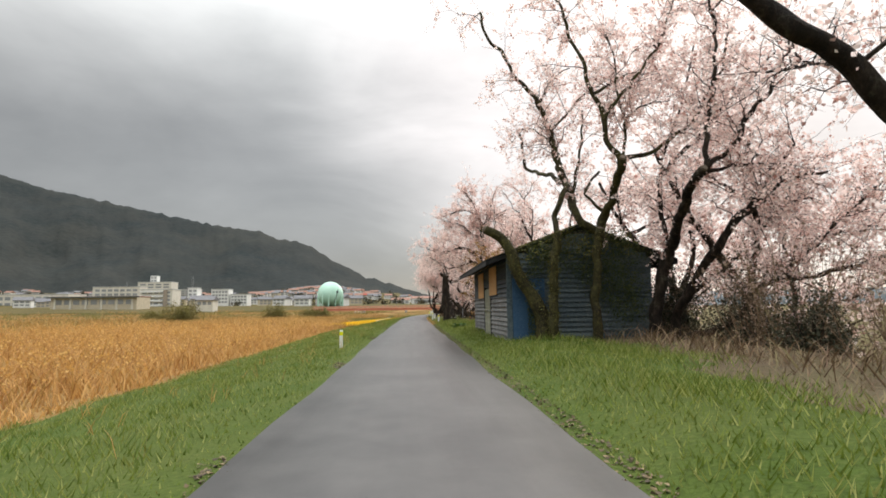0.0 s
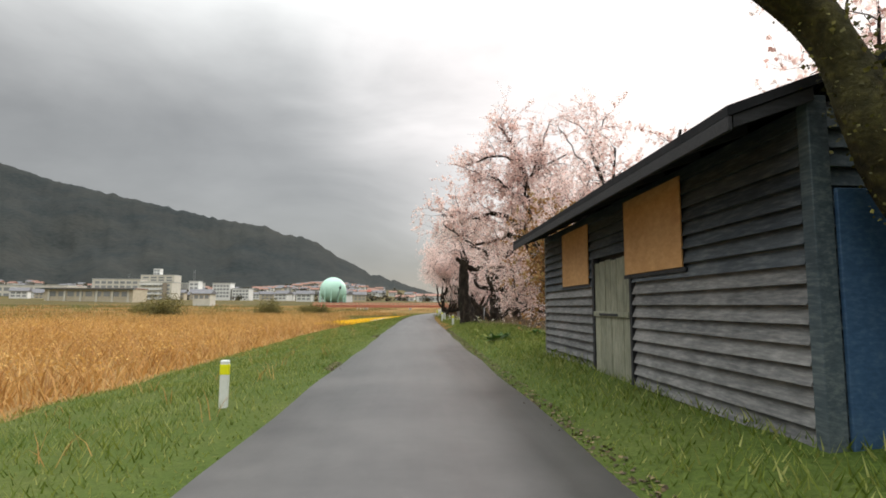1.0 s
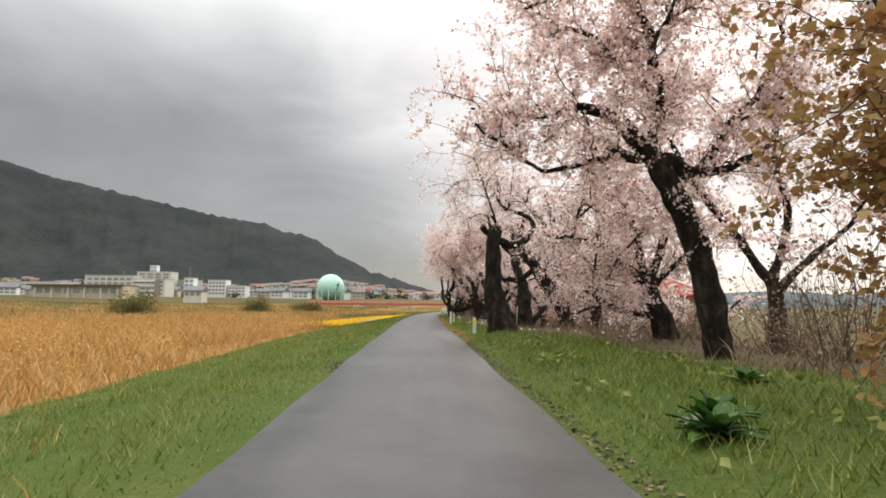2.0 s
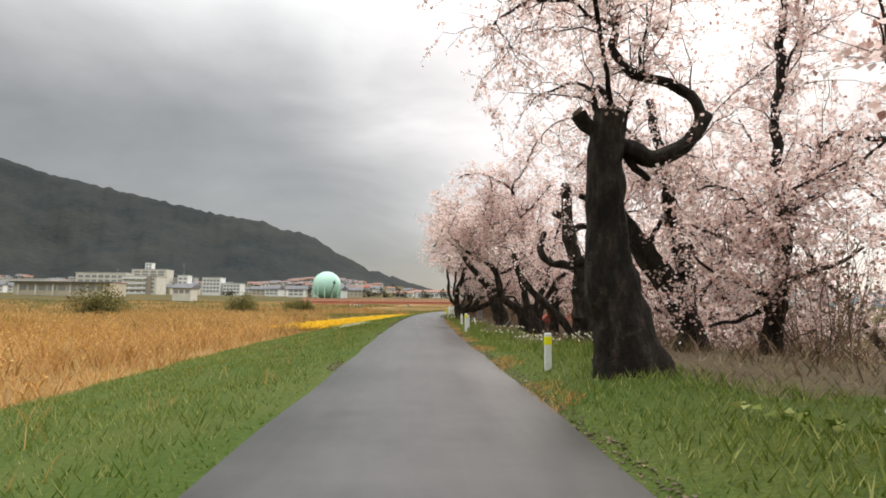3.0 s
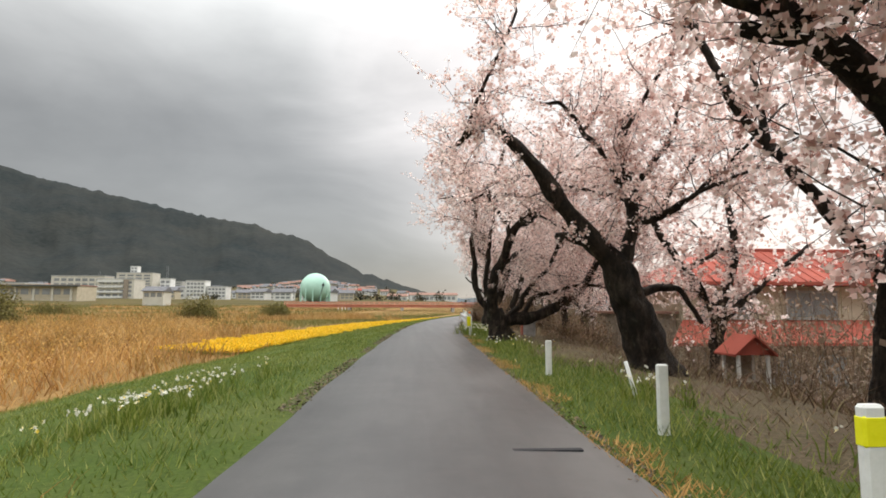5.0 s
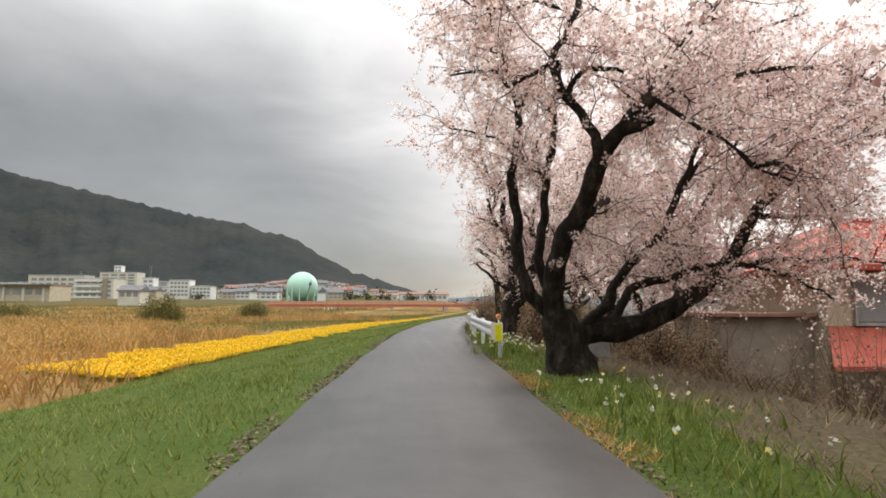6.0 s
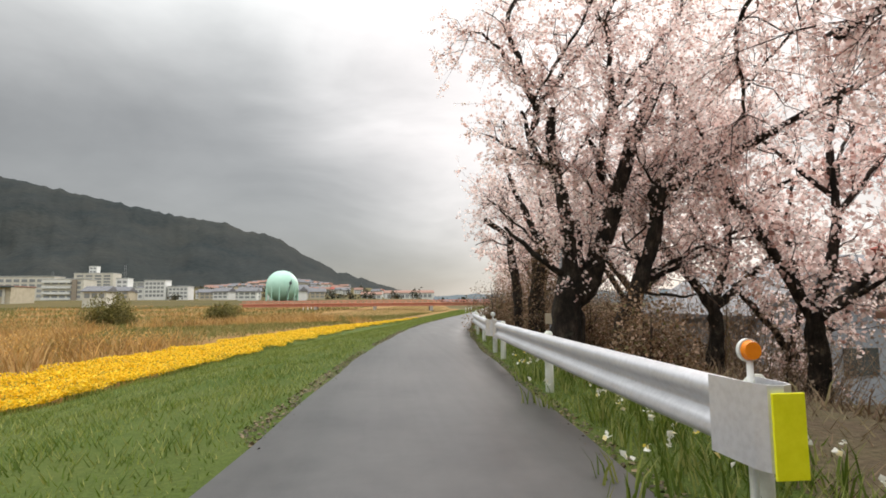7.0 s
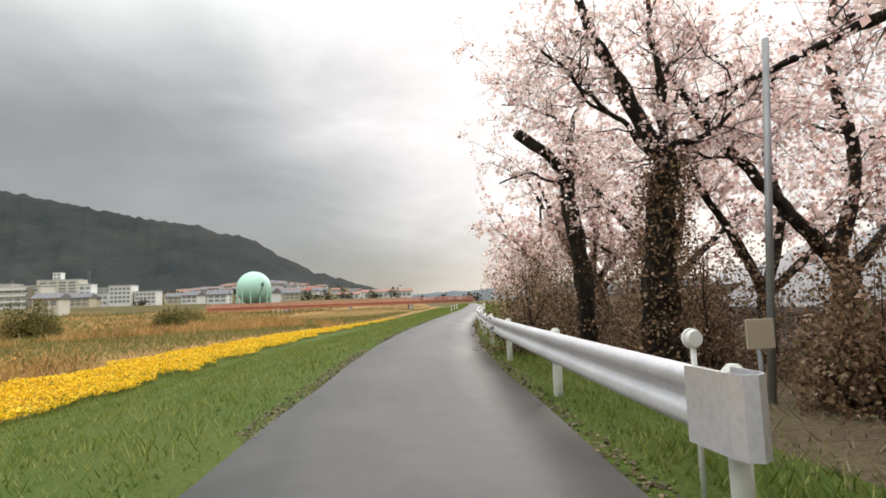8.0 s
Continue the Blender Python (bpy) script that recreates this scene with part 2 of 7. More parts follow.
m = Mat("wet_cherry_bark", 0.72, spec=0.22)
f1, f2, f3 = m.noise(5.5, 9, 0.72, stretch=(1, 1, 0.4)), m.noise(1.8, 4), m.noise(30, 5, 0.7, stretch=(0.45, 0.45, 1.7))
f4 = m.noise(3.4, 8, 0.68)
c = m.ramp(f1, (0.36, (0.003, 0.002, 0.0015)), (0.46, (0.016, 0.0105, 0.007)), (0.55, (0.066, 0.045, 0.031)), (0.68, (0.22, 0.168, 0.128)))
c = m.mix(0.32, c, m.ramp(f3, (0.35, (0.004, 0.003, 0.002)), (0.7, (0.070, 0.050, 0.037))))
c = m.mix(0.3, c, m.ramp(f2, (0.4, (0.007, 0.005, 0.004)), (0.7, (0.038, 0.034, 0.018))))
# scattered grey-green lichen
k = m.ramp(f4, (0.58, (0, 0, 0)), (0.66, (0.55, 0.55, 0.55)))
m.color(m.mix(k, c, m.ramp(f1, (0.4, (0.045, 0.042, 0.026)), (0.6, (0.17, 0.16, 0.115)))))
BARK = m.bump(m.mix(0.35, f1, f3), 1.0, 0.34).m
m = Mat("mossy_bark", 0.8, spec=0.2)
f1, f2 = m.noise(12, 6, 0.65), m.noise(1.6, 4)
c = m.ramp(f1, (0.36, (0.008, 0.007, 0.005)), (0.52, (0.045, 0.038, 0.015)), (0.72, (0.155, 0.140, 0.042)))
MOSSY = m.color(m.mix(0.5, c, m.ramp(f2, (0.35, (0.015, 0.012, 0.009)), (0.65, (0.060, 0.060, 0.020))))).bump(f1, 1.0, 0.04).m
CUT_WOOD = simple("weathered_end_grain", (0.075, 0.058, 0.044), (0.20, 0.16, 0.125), 9, 0.8, 0.5)
m = Mat("twig_bark", 0.6, spec=0.3)
TWIG = m.color(m.ramp(m.geo.outputs["Random Per Island"], (0.2, (0.020, 0.014, 0.012)), (0.8, (0.07, 0.050, 0.043)))).m


def board_mat(name, dark, mid, worn, lift, grain=(3, 0.8, 6), fine=(1, 0.35, 5)):
    m = Mat(name, 0.65, spec=0.3)
    f1, f2, f3 = m.noise(6, 7, 0.68, stretch=grain, world_space=True), m.noise(1.7, 5, 0.6, world_space=True), m.noise(34, 4, 0.6, stretch=fine)
    c = m.ramp(f1, (0.34, dark), (0.5, mid), (0.66, worn))
    c = m.mix(0.35, c, m.ramp(f2, (0.36, dark), (0.5, mid), (0.66, worn)))
    k = m.mix(0.2, c, m.ramp(m.info.outputs["Random"], (0.0, dark), (1.0, worn)))
    return m.color(k).bump(f3, 0.7, lift).m


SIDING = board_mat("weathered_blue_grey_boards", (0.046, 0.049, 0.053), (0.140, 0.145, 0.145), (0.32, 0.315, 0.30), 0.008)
# blue-black boards, with the shade under the eaves put into their darker colour
SIDING_EAVE_SHADE = board_mat("blue_black_eave_shade_boards", (0.018, 0.025, 0.034), (0.046, 0.060, 0.074), (0.16, 0.175, 0.18), 0.008)
SIDING_BLUE = board_mat("faded_blue_boards", (0.020, 0.033, 0.044), (0.054, 0.078, 0.092), (0.145, 0.175, 0.175), 0.006)
BLUE_DOOR = board_mat("blue_painted_panel", (0.014, 0.044, 0.095), (0.026, 0.075, 0.15), (0.07, 0.13, 0.20), 0.003)
DOOR_WOOD = board_mat("grey_green_door_wood", (0.085, 0.092, 0.066), (0.21, 0.22, 0.16), (0.38, 0.38, 0.30), 0.005, (3, 5, 0.7), (1, 5, 0.35))
PLY = board_mat("orange_plywood", (0.37, 0.190, 0.068), (0.49, 0.265, 0.105), (0.60, 0.355, 0.165), 0.002, (2, 1.2, 2.4), (1, 0.5, 3))
ROOFING = simple("dark_sheet_roof", (0.008, 0.009, 0.011), (0.024, 0.025, 0.028), 3, 0.8, 0.4, spec=0.15)
DARK_WOOD = simple("dark_tarred_wood", (0.012, 0.013, 0.015), (0.035, 0.036, 0.04), 8, 0.7, 0.4, stretch=(1, 5, 5))

m = Mat("white_galvanised_rail", 0.38, 0.55, 0.5)
f1, f2 = m.noise(1.5, 5, world_space=True), m.noise(25, 4, world_space=True)
c = m.ramp(f1, (0.3, (0.62, 0.63, 0.66)), (0.7, (0.80, 0.81, 0.84)))
RAIL = m.color(m.mix(0.25, c, m.ramp(f2, (0.25, (0.35, 0.34, 0.34)), (0.6, (0.8, 0.8, 0.82))))).rough(f2, 0.28, 0.5).m
POST_PAINT = simple("off_white_post_paint", (0.52, 0.54, 0.47), (0.74, 0.75, 0.68), 9, 0.5, 0.15)
DELINEATOR = simple("white_plastic", (0.66, 0.68, 0.64), (0.82, 0.83, 0.80), 12, 0.45, 0.05)
YELLOW_SHEET = simple("yellow_reflective_sheet", (0.80, 0.78, 0.01), (0.92, 0.90, 0.03), 20, 0.35, 0.02)
ORANGE = simple("orange_reflector", (0.85, 0.22, 0.01), (0.95, 0.30, 0.02), 30, 0.3, 0.05)
STEEL = simple("grey_steel_pole", (0.20, 0.21, 0.22), (0.34, 0.35, 0.36), 4, 0.45, 0.1, 0.3)
BRIDGE_RED = simple("faded_red_steel", (0.62, 0.24, 0.18), (0.76, 0.36, 0.28), 0.4, 0.6, 0.1)
CONCRETE = simple("pale_concrete", (0.36, 0.35, 0.32), (0.52, 0.50, 0.46), 0.8, 0.85, 0.3)
TANK = simple("mint_green_tank_paint", (0.42, 0.70, 0.57), (0.52, 0.78, 0.66), 0.25, 0.45, 0.03)
TANK_DARK = simple("dark_tank_steel", (0.06, 0.08, 0.08), (0.12, 0.14, 0.13), 2, 0.6, 0.1)
WALL_WHITE = simple("white_render", (0.66, 0.66, 0.63), (0.80, 0.80, 0.77), 0.3, 0.85, 0.05)
WALL_GREY = simple("grey_render", (0.38, 0.38, 0.36), (0.50, 0.50, 0.47), 0.3, 0.85, 0.05)
WALL_BEIGE = simple("beige_render", (0.46, 0.40, 0.29), (0.60, 0.53, 0.40), 0.5, 0.85, 0.1)
WALL_CREAM = simple("cream_render", (0.56, 0.53, 0.45), (0.72, 0.69, 0.60), 0.3, 0.85, 0.05)
WALL_BLUEGREY = simple("blue_grey_render", (0.24, 0.27, 0.31), (0.36, 0.39, 0.43), 0.4, 0.85, 0.1)
WALL_TAN = simple("tan_board_wall", (0.26, 0.215, 0.17), (0.40, 0.34, 0.27), 2, 0.8, 0.2)
ROOF_RED = simple("red_metal_roof", (0.30, 0.072, 0.052), (0.46, 0.12, 0.085), 0.8, 0.75, 0.1, spec=0.12)
ROOF_GREY = simple("grey_tile_roof", (0.10, 0.10, 0.11), (0.20, 0.20, 0.21), 0.8, 0.6, 0.2)
ROOF_BROWN = simple("brown_tile_roof", (0.22, 0.11, 0.08), (0.34, 0.20, 0.15), 0.8, 0.7, 0.2)
PANE = simple("dark_window_pane", (0.035, 0.045, 0.05), (0.075, 0.085, 0.09), 0.6, 0.12, 0.0, spec=0.5)
TOWN_PANE = simple("curtained_window_pane", (0.20, 0.21, 0.21), (0.36, 0.37, 0.37), 0.05, 0.25, 0.0, spec=0.5)
FRAME = simple("grey_window_frame", (0.30, 0.30, 0.29), (0.45, 0.45, 0.43), 3, 0.5, 0.05)
CUT_STONE = simple("grey_cut_stone", (0.22, 0.22, 0.21), (0.42, 0.41, 0.39), 5, 0.7, 0.3)
RED_STONE = simple("red_brown_brick_face", (0.22, 0.06, 0.04), (0.34, 0.11, 0.07), 6, 0.7, 0.3)


# ---- small builders ----
def link(name, me, mat, parent=None, label="", smooth=False):
    me.materials.clear()
    for k in mat if isinstance(mat, (list, tuple)) else (mat,):
        me.materials.append(k)
    if smooth:
        me.shade_smooth()
    ob = new(name, me)
    if parent is not None:
        ob.parent = parent
    return tagged(ob, label)


def soup(name, V, F, mat, parent=None, label="", smooth=False):
    """A mesh object from arrays: V (n, 3) and F (m, 3) or (m, 4)."""
    V, F = np.asarray(V, np.float32), np.asarray(F, np.int32)
    me = bpy.data.meshes.new(name)
    k = F.shape[1]
    me.vertices.add(len(V))
    me.vertices.foreach_set("co", V.ravel())
    me.loops.add(F.size)
    me.loops.foreach_set("vertex_index", F.ravel())
    me.polygons.add(len(F))
    me.polygons.foreach_set("loop_start", np.arange(0, F.size, k, dtype=np.int32))
    me.update(calc_edges=True)
    return link(name, me, mat, parent, label, smooth)


def part(name, bm, mat, parent=None, label="", smooth=False):
    me = bpy.data.meshes.new(name)
    bm.normal_update()
    bm.to_mesh(me)
    bm.free()
    return link(name, me, mat, parent, label, smooth)


def box(x0, x1, y0, y1, z0, z1, bevel=0.0, bm=None):
    own = bmesh.new()
    bmesh.ops.create_cube(own, size=1)
    for v in own.verts:
        v.co = (x0 + (v.co.x + 0.5) * (x1 - x0), y0 + (v.co.y + 0.5) * (y1 - y0), z0 + (v.co.z + 0.5) * (z1 - z0))
    if bevel:
        bmesh.ops.bevel(own, geom=own.edges[:], offset=bevel, segments=1, affect="EDGES")
    if bm is None:
        return own
    me = bpy.data.meshes.new("tmp")
    own.to_mesh(me)
    own.free()
    bm.from_mesh(me)
    bpy.data.meshes.remove(me)
    return bm


def prism(profile, axis, a, b):
    """A solid from a closed profile: axis 'y' takes (x, z) pairs, axis 'x' takes (y, z) pairs."""
    bm = bmesh.new()
    put = (lambda p, s: (p[0], s, p[1])) if axis == "y" else (lambda p, s: (s, p[0], p[1]))
    A = [bm.verts.new(put(p, a)) for p in profile]
    B = [bm.verts.new(put(p, b)) for p in profile]
    bm.faces.new(A)
    bm.faces.new(B[::-1])
    for i in range(len(profile)):
        j = (i + 1) % len(profile)
        bm.faces.new((A[j], A[i], B[i], B[j]))
    bmesh.ops.recalc_face_normals(bm, faces=bm.faces[:])
    return bm


def rod(x, y, z0, z1, r, sides=12, r1=None, bm=None):
    bm = bm or bmesh.new()
    bmesh.ops.create_cone(bm, cap_ends=True, segments=sides, radius1=r, radius2=r if r1 is None else r1, depth=z1 - z0, matrix=Matrix.Translation((x, y, (z0 + z1) / 2)))
    return bm


def thing(name, label, category, at=(0, 0, 0), group=""):
    ob = new(name)
    ob.location = at
    return tagged(ob, label, category, group)


# ---- the lie of the land ----
CY = [-400, -20, 0, 20, 35, 50, 65, 80, 90, 100, 110, 120, 140, 170, 220, 277, 340, 400]
CX = [-3.0, 0.0, 0.03, 0.1, 0.25, 0.45, 0.75, 1.45, 2.25, 3.5, 5.3, 7.5, 12.2, 19.0, 29.5, 40.5, 53.0, 64.0]
_yy = np.arange(-400, 401, 1.0)
_k = np.hanning(11)
_xx = np.convolve(np.pad(np.interp(_yy, CY, CX), 5, mode="edge"), _k / _k.sum(), "valid")


def cx(y):
    """The road's centre line."""
    return np.interp(y, _yy, _xx)


def smooth01(v):
    v = np.clip(v, 0, 1)
    return v * v * (3 - 2 * v)


def far_side(y):
    """The far edge of the flower strip, where a ditch begins."""
    return np.interp(y, [84, 104, 116, 122, 142, 147, 152, 162, 180, 260], [-15.6, -15.6, -16.2, -17.1, -17.3, -16.6, -15.2, -14.3, -13.6, -13.6])


def ground_z(d, y):
    """Height of the ground d metres to the right of the road's centre."""
    d, y = np.asarray(d, float), np.asarray(y, float)
    early = np.interp(d, [-40, -10.5, -2.7, -1.5, 1.45, 2.0, 2.7, 7.5, 10, 14, 20], [-1.5, -1.5, -0.16, -0.02, -0.02, 0.13, 0.25, 0.22, -0.6, -2.9, -3.3])
    late = np.interp(d, [-40, -10.5, -2.7, -1.5, 1.45, 2.4, 4.0, 5.6, 7.5, 11, 20], [-1.5, -1.5, -0.16, -0.02, -0.02, -0.08, -0.08, -0.28, -0.8, -2.9, -3.3])
    z = early + (late - early) * smooth01((y - 45) / 6)
    r = np.hypot(d, y)
    z = z + np.where(d < -20, 7.0, 3.0) * smooth01((r - 205) / 330) * smooth01((np.abs(d) - 12) / 20)
    z = z + np.where(d < -30, 0.045, 0.0) * np.clip(r - 620, 0, 900) * smooth01((-30 - d) / 60)
    z = z + 13.0 * np.exp(-((d + 225) / 75) ** 2 - ((y - 1040) / 190) ** 2)
    z = z - 0.75 * np.exp(-((d - far_side(y) + 2.0) / 1.1) ** 2) * smooth01((y - 108) / 12) * smooth01((200 - y) / 15)
    wob = np.sin(d * 1.7 + y * 0.31) * np.sin(y * 0.9 - d * 0.6) * 0.05 + np.sin(y * 2.3 + d * 3.1) * 0.02
    return z + wob * smooth01((np.abs(d) - 1.7) / 1.5)


def at_ground(x, y):
    return float(ground_z(x - cx(y), y))


ys = np.unique(np.r_[-400, -250, -150, -100, -60, np.arange(-30, 160, 1.0), np.arange(160, 300, 5), np.arange(300, 600, 25), np.geomspace(600, 4900, 14)])
ds = np.unique(np.r_[-4500, -3000, -2000, -1300, -900, -600, -400, -300, -220, -160, -120, -90, -70, np.arange(-55, -20, 3), np.arange(-20, 12.1, 0.5), np.arange(13, 46, 1.5), 50, 55, 75, 100, 140, 200, 300, 450, 700, 1100, 1800, 2800, 4500])
D, Y = np.meshgrid(ds, ys)
Z = ground_z(D, Y)
G = np.stack([cx(Y) + D, Y, Z], -1).reshape(-1, 3)
nd, ny = len(ds), len(ys)
i, j = np.meshgrid(np.arange(nd - 1), np.arange(ny - 1))
Q = (j * nd + i).ravel()
ground = soup("ground", G, np.stack([Q, Q + 1, Q + 1 + nd, Q + nd], -1), [GRASS_GROUND, STRAW_GROUND, BANK_SOIL, FAR_FIELD], smooth=True)
tagged(ground, "grassy levee shoulders above a straw-coloured flood plain", "ground", kind="structure")


def field_edge(y):
    """Where the mown verge gives way to the reeds, left of the road."""
    return np.interp(y, [-40, 20, 40, 72, 84, 97, 110, 123, 260], [-7.6, -7.6, -8.4, -10.4, -9.6, -10.0, -12.3, -14.0, -14.5])


def bank_edge(y):
    """Where the green verge gives way to the brown bank, right of the road."""
    return np.interp(y, [-10, 4, 9, 16, 30, 37, 42, 60, 80, 100, 150], [3.6, 3.7, 4.8, 5.3, 5.2, 4.6, 3.6, 3.4, 3.0, 2.6, 3.5]) + 0.25 * np.sin(np.asarray(y) * 0.7) + 0.15 * np.sin(np.asarray(y) * 2.1 + 1)


dm, ym = D[:-1, :-1].ravel() + 0.25, Y[:-1, :-1].ravel() + 0.5
zone = np.zeros(len(dm), np.int32)
zone[dm < field_edge(ym)] = 1
zone[dm > bank_edge(ym)] = 2
zone[(np.abs(dm - far_side(ym) + 1.9) < 1.2) & (ym > 112) & (ym < 195)] = 2
ragged = np.random.default_rng(13).normal(size=len(dm))
zone[(np.hypot(dm, ym) > 330) | (dm > 24 + 7 * np.sin(ym * 0.13) + 3 * np.sin(ym * 0.41 + 1) + 2.2 * ragged)] = 3
ground.data.polygons.foreach_set("material_index", zone)

# the road: a thin slab along the centre line
ry = np.r_[np.arange(-60, 180, 1.0), np.arange(180, 285, 5)]
half_l = 1.42 + 0.02 * np.sin(ry * 0.37) + 0.02 * np.sin(ry * 1.3)
half_r = 1.42 + 0.03 * np.sin(ry * 0.29 + 2) + 0.025 * np.sin(ry * 1.1)
cols = [(-half_l - 0.04, -0.06), (-half_l, 0.0), (-0.5 + 0 * ry, 0.022), (0.5 + 0 * ry, 0.022), (half_r, 0.0), (half_r + 0.04, -0.06)]
RV = np.concatenate([np.stack([cx(ry) + dx, ry, z + 0 * ry], -1) for dx, z in cols])
n = len(ry)
RF = [[k * n + q, (k + 1) * n + q, (k + 1) * n + q + 1, k * n + q + 1] for k in range(5) for q in range(n - 1)]
road = soup("road", RV, RF, ASPHALT, smooth=True)
tagged(road, "narrow wet asphalt lane along the levee", "road", kind="structure")

# ---- mountains and far hills ----
RX = [-5200, -3600, -2700, -2025, -1750, -1480, -1204, -928, -733, -650, -552, -482, -369, -228, -186, -166, -87, 25, 124, 220]
RZ = [900, 860, 790, 697, 609, 549, 486, 425, 398, 359, 350, 319, 249, 178, 150, 158, 130, 94, 71, 30]
mx = np.linspace(-5200, 220, 380)
mh = np.interp(mx, RX, RZ) + np.array([noise.fractal(Vector((v * 0.02, 3, 0)), 0.6, 2, 5) for v in mx]) * 9
rows = []
for k, s in enumerate(np.linspace(0, 1, 26)):
    y = 2800 - 1500 * s + np.array([noise.fractal(Vector((v * 0.0022, s * 2.0, 4)), 0.7, 2, 4) for v in mx]) * 160 * s
    fall = (1 - s) ** 1.35
    gul = np.array([noise.fractal(Vector((v * 0.004 + s * 0.8, s * 2.4, 9)), 0.8, 2.1, 5) for v in mx])
    z = mh * fall * (1 + 0.09 * gul * min(1, s * 4)) + 6 * s - 4
    rows.append(np.stack([mx * (y / 2800), y, np.minimum(z, mh * (y / 2800))], -1))
back = rows[0].copy()
back[:, 1] += 900
back[:, 2] = -20
rows.insert(0, back)
MV = np.concatenate(rows)
nm = len(mx)
MF = [[a * nm + b, a * nm + b + 1, (a + 1) * nm + b + 1, (a + 1) * nm + b] for a in range(len(rows) - 1) for b in range(nm - 1)]
mountain = soup("mountain", MV, np.array(MF)[:, ::-1], FOREST, smooth=True)
tagged(mountain, "dark wooded mountain ridge falling towards the plain", "mountain", kind="structure")
hx_ = np.linspace(-400, 4200, 120)
hz_ = 70 + 42 * np.array([noise.fractal(Vector((v * 0.0012, 8, 1)), 0.6, 2, 5) for v in hx_]) + np.clip((hx_ - 500) * 0.02, 0, 70)
HV = np.concatenate([np.stack([hx_, 4300 + 0 * hx_, hz_ * 0 - 10], -1), np.stack([hx_, 4500 + 0 * hx_, hz_], -1), np.stack([hx_, 4800 + 0 * hx_, hz_ * 0 - 10], -1)])
HF = [[a * 120 + b, (a + 1) * 120 + b, (a + 1) * 120 + b + 1, a * 120 + b + 1] for a in range(2) for b in range(119)]
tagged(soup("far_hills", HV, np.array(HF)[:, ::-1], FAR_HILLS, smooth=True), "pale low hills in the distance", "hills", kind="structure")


# ---- plants made of many blades ----
def blades(name, P, h, w, lean, mat, label, category, seed, kind="stuff", joints=1, parent=None):
    """Thin upright blades at the points P: each a tapering strip that leans at random."""
    r = np.random.default_rng(seed)
    n = len(P)
    h, w = np.broadcast_to(h, n) * r.uniform(0.6, 1.25, n), np.broadcast_to(w, n) * r.uniform(0.7, 1.3, n)
    a, b = r.uniform(0, 2 * np.pi, n), r.uniform(0, 2 * np.pi, n)
    side = np.stack([np.cos(a), np.sin(a), 0 * a], -1) * (w / 2)[:, None]
    tip = np.stack([np.cos(b) * lean * h, np.sin(b) * lean * h, h * np.sqrt(np.maximum(0.1, 1 - lean ** 2))], -1) * r.uniform(0.6, 1.1, n)[:, None]
    if joints == 1:
        V = np.stack([P - side, P + side, P + tip], 1).reshape(-1, 3)
        F = np.arange(3 * n).reshape(-1, 3)
    else:
        mid = P + tip * np.array([0.35, 0.35, 0.6])
        V = np.stack([P - side, P + side, mid + side * 0.8, mid - side * 0.8, P + tip], 1).reshape(-1, 3)
        o = (np.arange(n) * 5)[:, None]
        F = np.concatenate([o + np.array([[0, 1, 2]]), o + np.array([[0, 2, 3]]), o + np.array([[3, 2, 4]])])
    ob = soup(name, V, F, mat, parent)
    return tagged(ob, label, category, kind=kind) if parent is None else tagged(ob, label, kind=kind)


def scatter(r, n, d0, d1, y0, y1, keep=None, near=0.0):
    """Points on the ground in a strip beside the road; near > 0 crowds them towards y0."""
    d = r.uniform(0, 1, n) * (d1 - d0) + d0
    y = y0 + (y1 - y0) * r.uniform(0, 1, n) ** (1 + near)
    if keep is not None:
        ok = keep(d, y)
        d, y = d[ok], y[ok]
    return np.stack([cx(y) + d, y, ground_z(d, y)], -1), d, y


r = np.random.default_rng(11)
pl, dl, _ = scatter(r, 210000, -11.5, -1.46, -4, 150, lambda d, y: d > field_edge(y) - 0.3)
pr, dr, _ = scatter(r, 215000, 1.46, 6.2, -4, 150, lambda d, y: d < bank_edge(y) + 0.7 * np.sin(d * 37.0 + y * 53.0) * np.sin(d * 91.0 - y * 17.0))
tuft = lambda p: 0.75 + 0.7 * np.clip(np.sin(p[:, 0] * 2.1 + p[:, 1] * 1.3) * np.sin(p[:, 1] * 0.83 - p[:, 0]) + 0.3, 0, 1)
blades("verge_grass", pl, 0.13 * tuft(pl) * np.clip((np.abs(dl) - 1.3) / 0.8, 0.35, 1), 0.016, 0.55, GRASS, "short wet green grass on the levee slope", "grass", 1)
blades("bank_grass", pr, 0.14 * tuft(pr) * np.clip((dr - 1.3) / 0.9, 0.3, 1.1), 0.016, 0.55, GRASS, "green grass with pale stalks on the bank", "grass", 2)
pg, _, _ = scatter(r, 62000, 2.6, 9.0, -4, 150, lambda d, y: d > bank_edge(y) - 0.35)
blades("brown_bank_grass", pg[::2], 0.17 * tuft(pg[::2]), 0.018, 0.7, DRY_BANK, "thin tan grass on the shaded bank", "grass", 16)
blades("bank_brush", pg[1::2], 0.24 * tuft(pg[1::2]), 0.014, 0.75, BRUSH, "low brown brush on the shaded bank", "brush", 17)
pw, _, _ = scatter(r, 9000, 1.40, 1.95, 40, 78, lambda d, y: d < 1.6 + 0.3 * np.sin(y * 1.7) + 0.15 * np.sin(y * 5.1))
blades("dead_edge_grass", pw, 0.11, 0.014, 0.7, REED, "dead tan grass along the asphalt's edge", "grass", 18)
pf, _, _ = scatter(r, 60000, -14, 9, 150, 300, lambda d, y: np.abs(d) > 1.5)
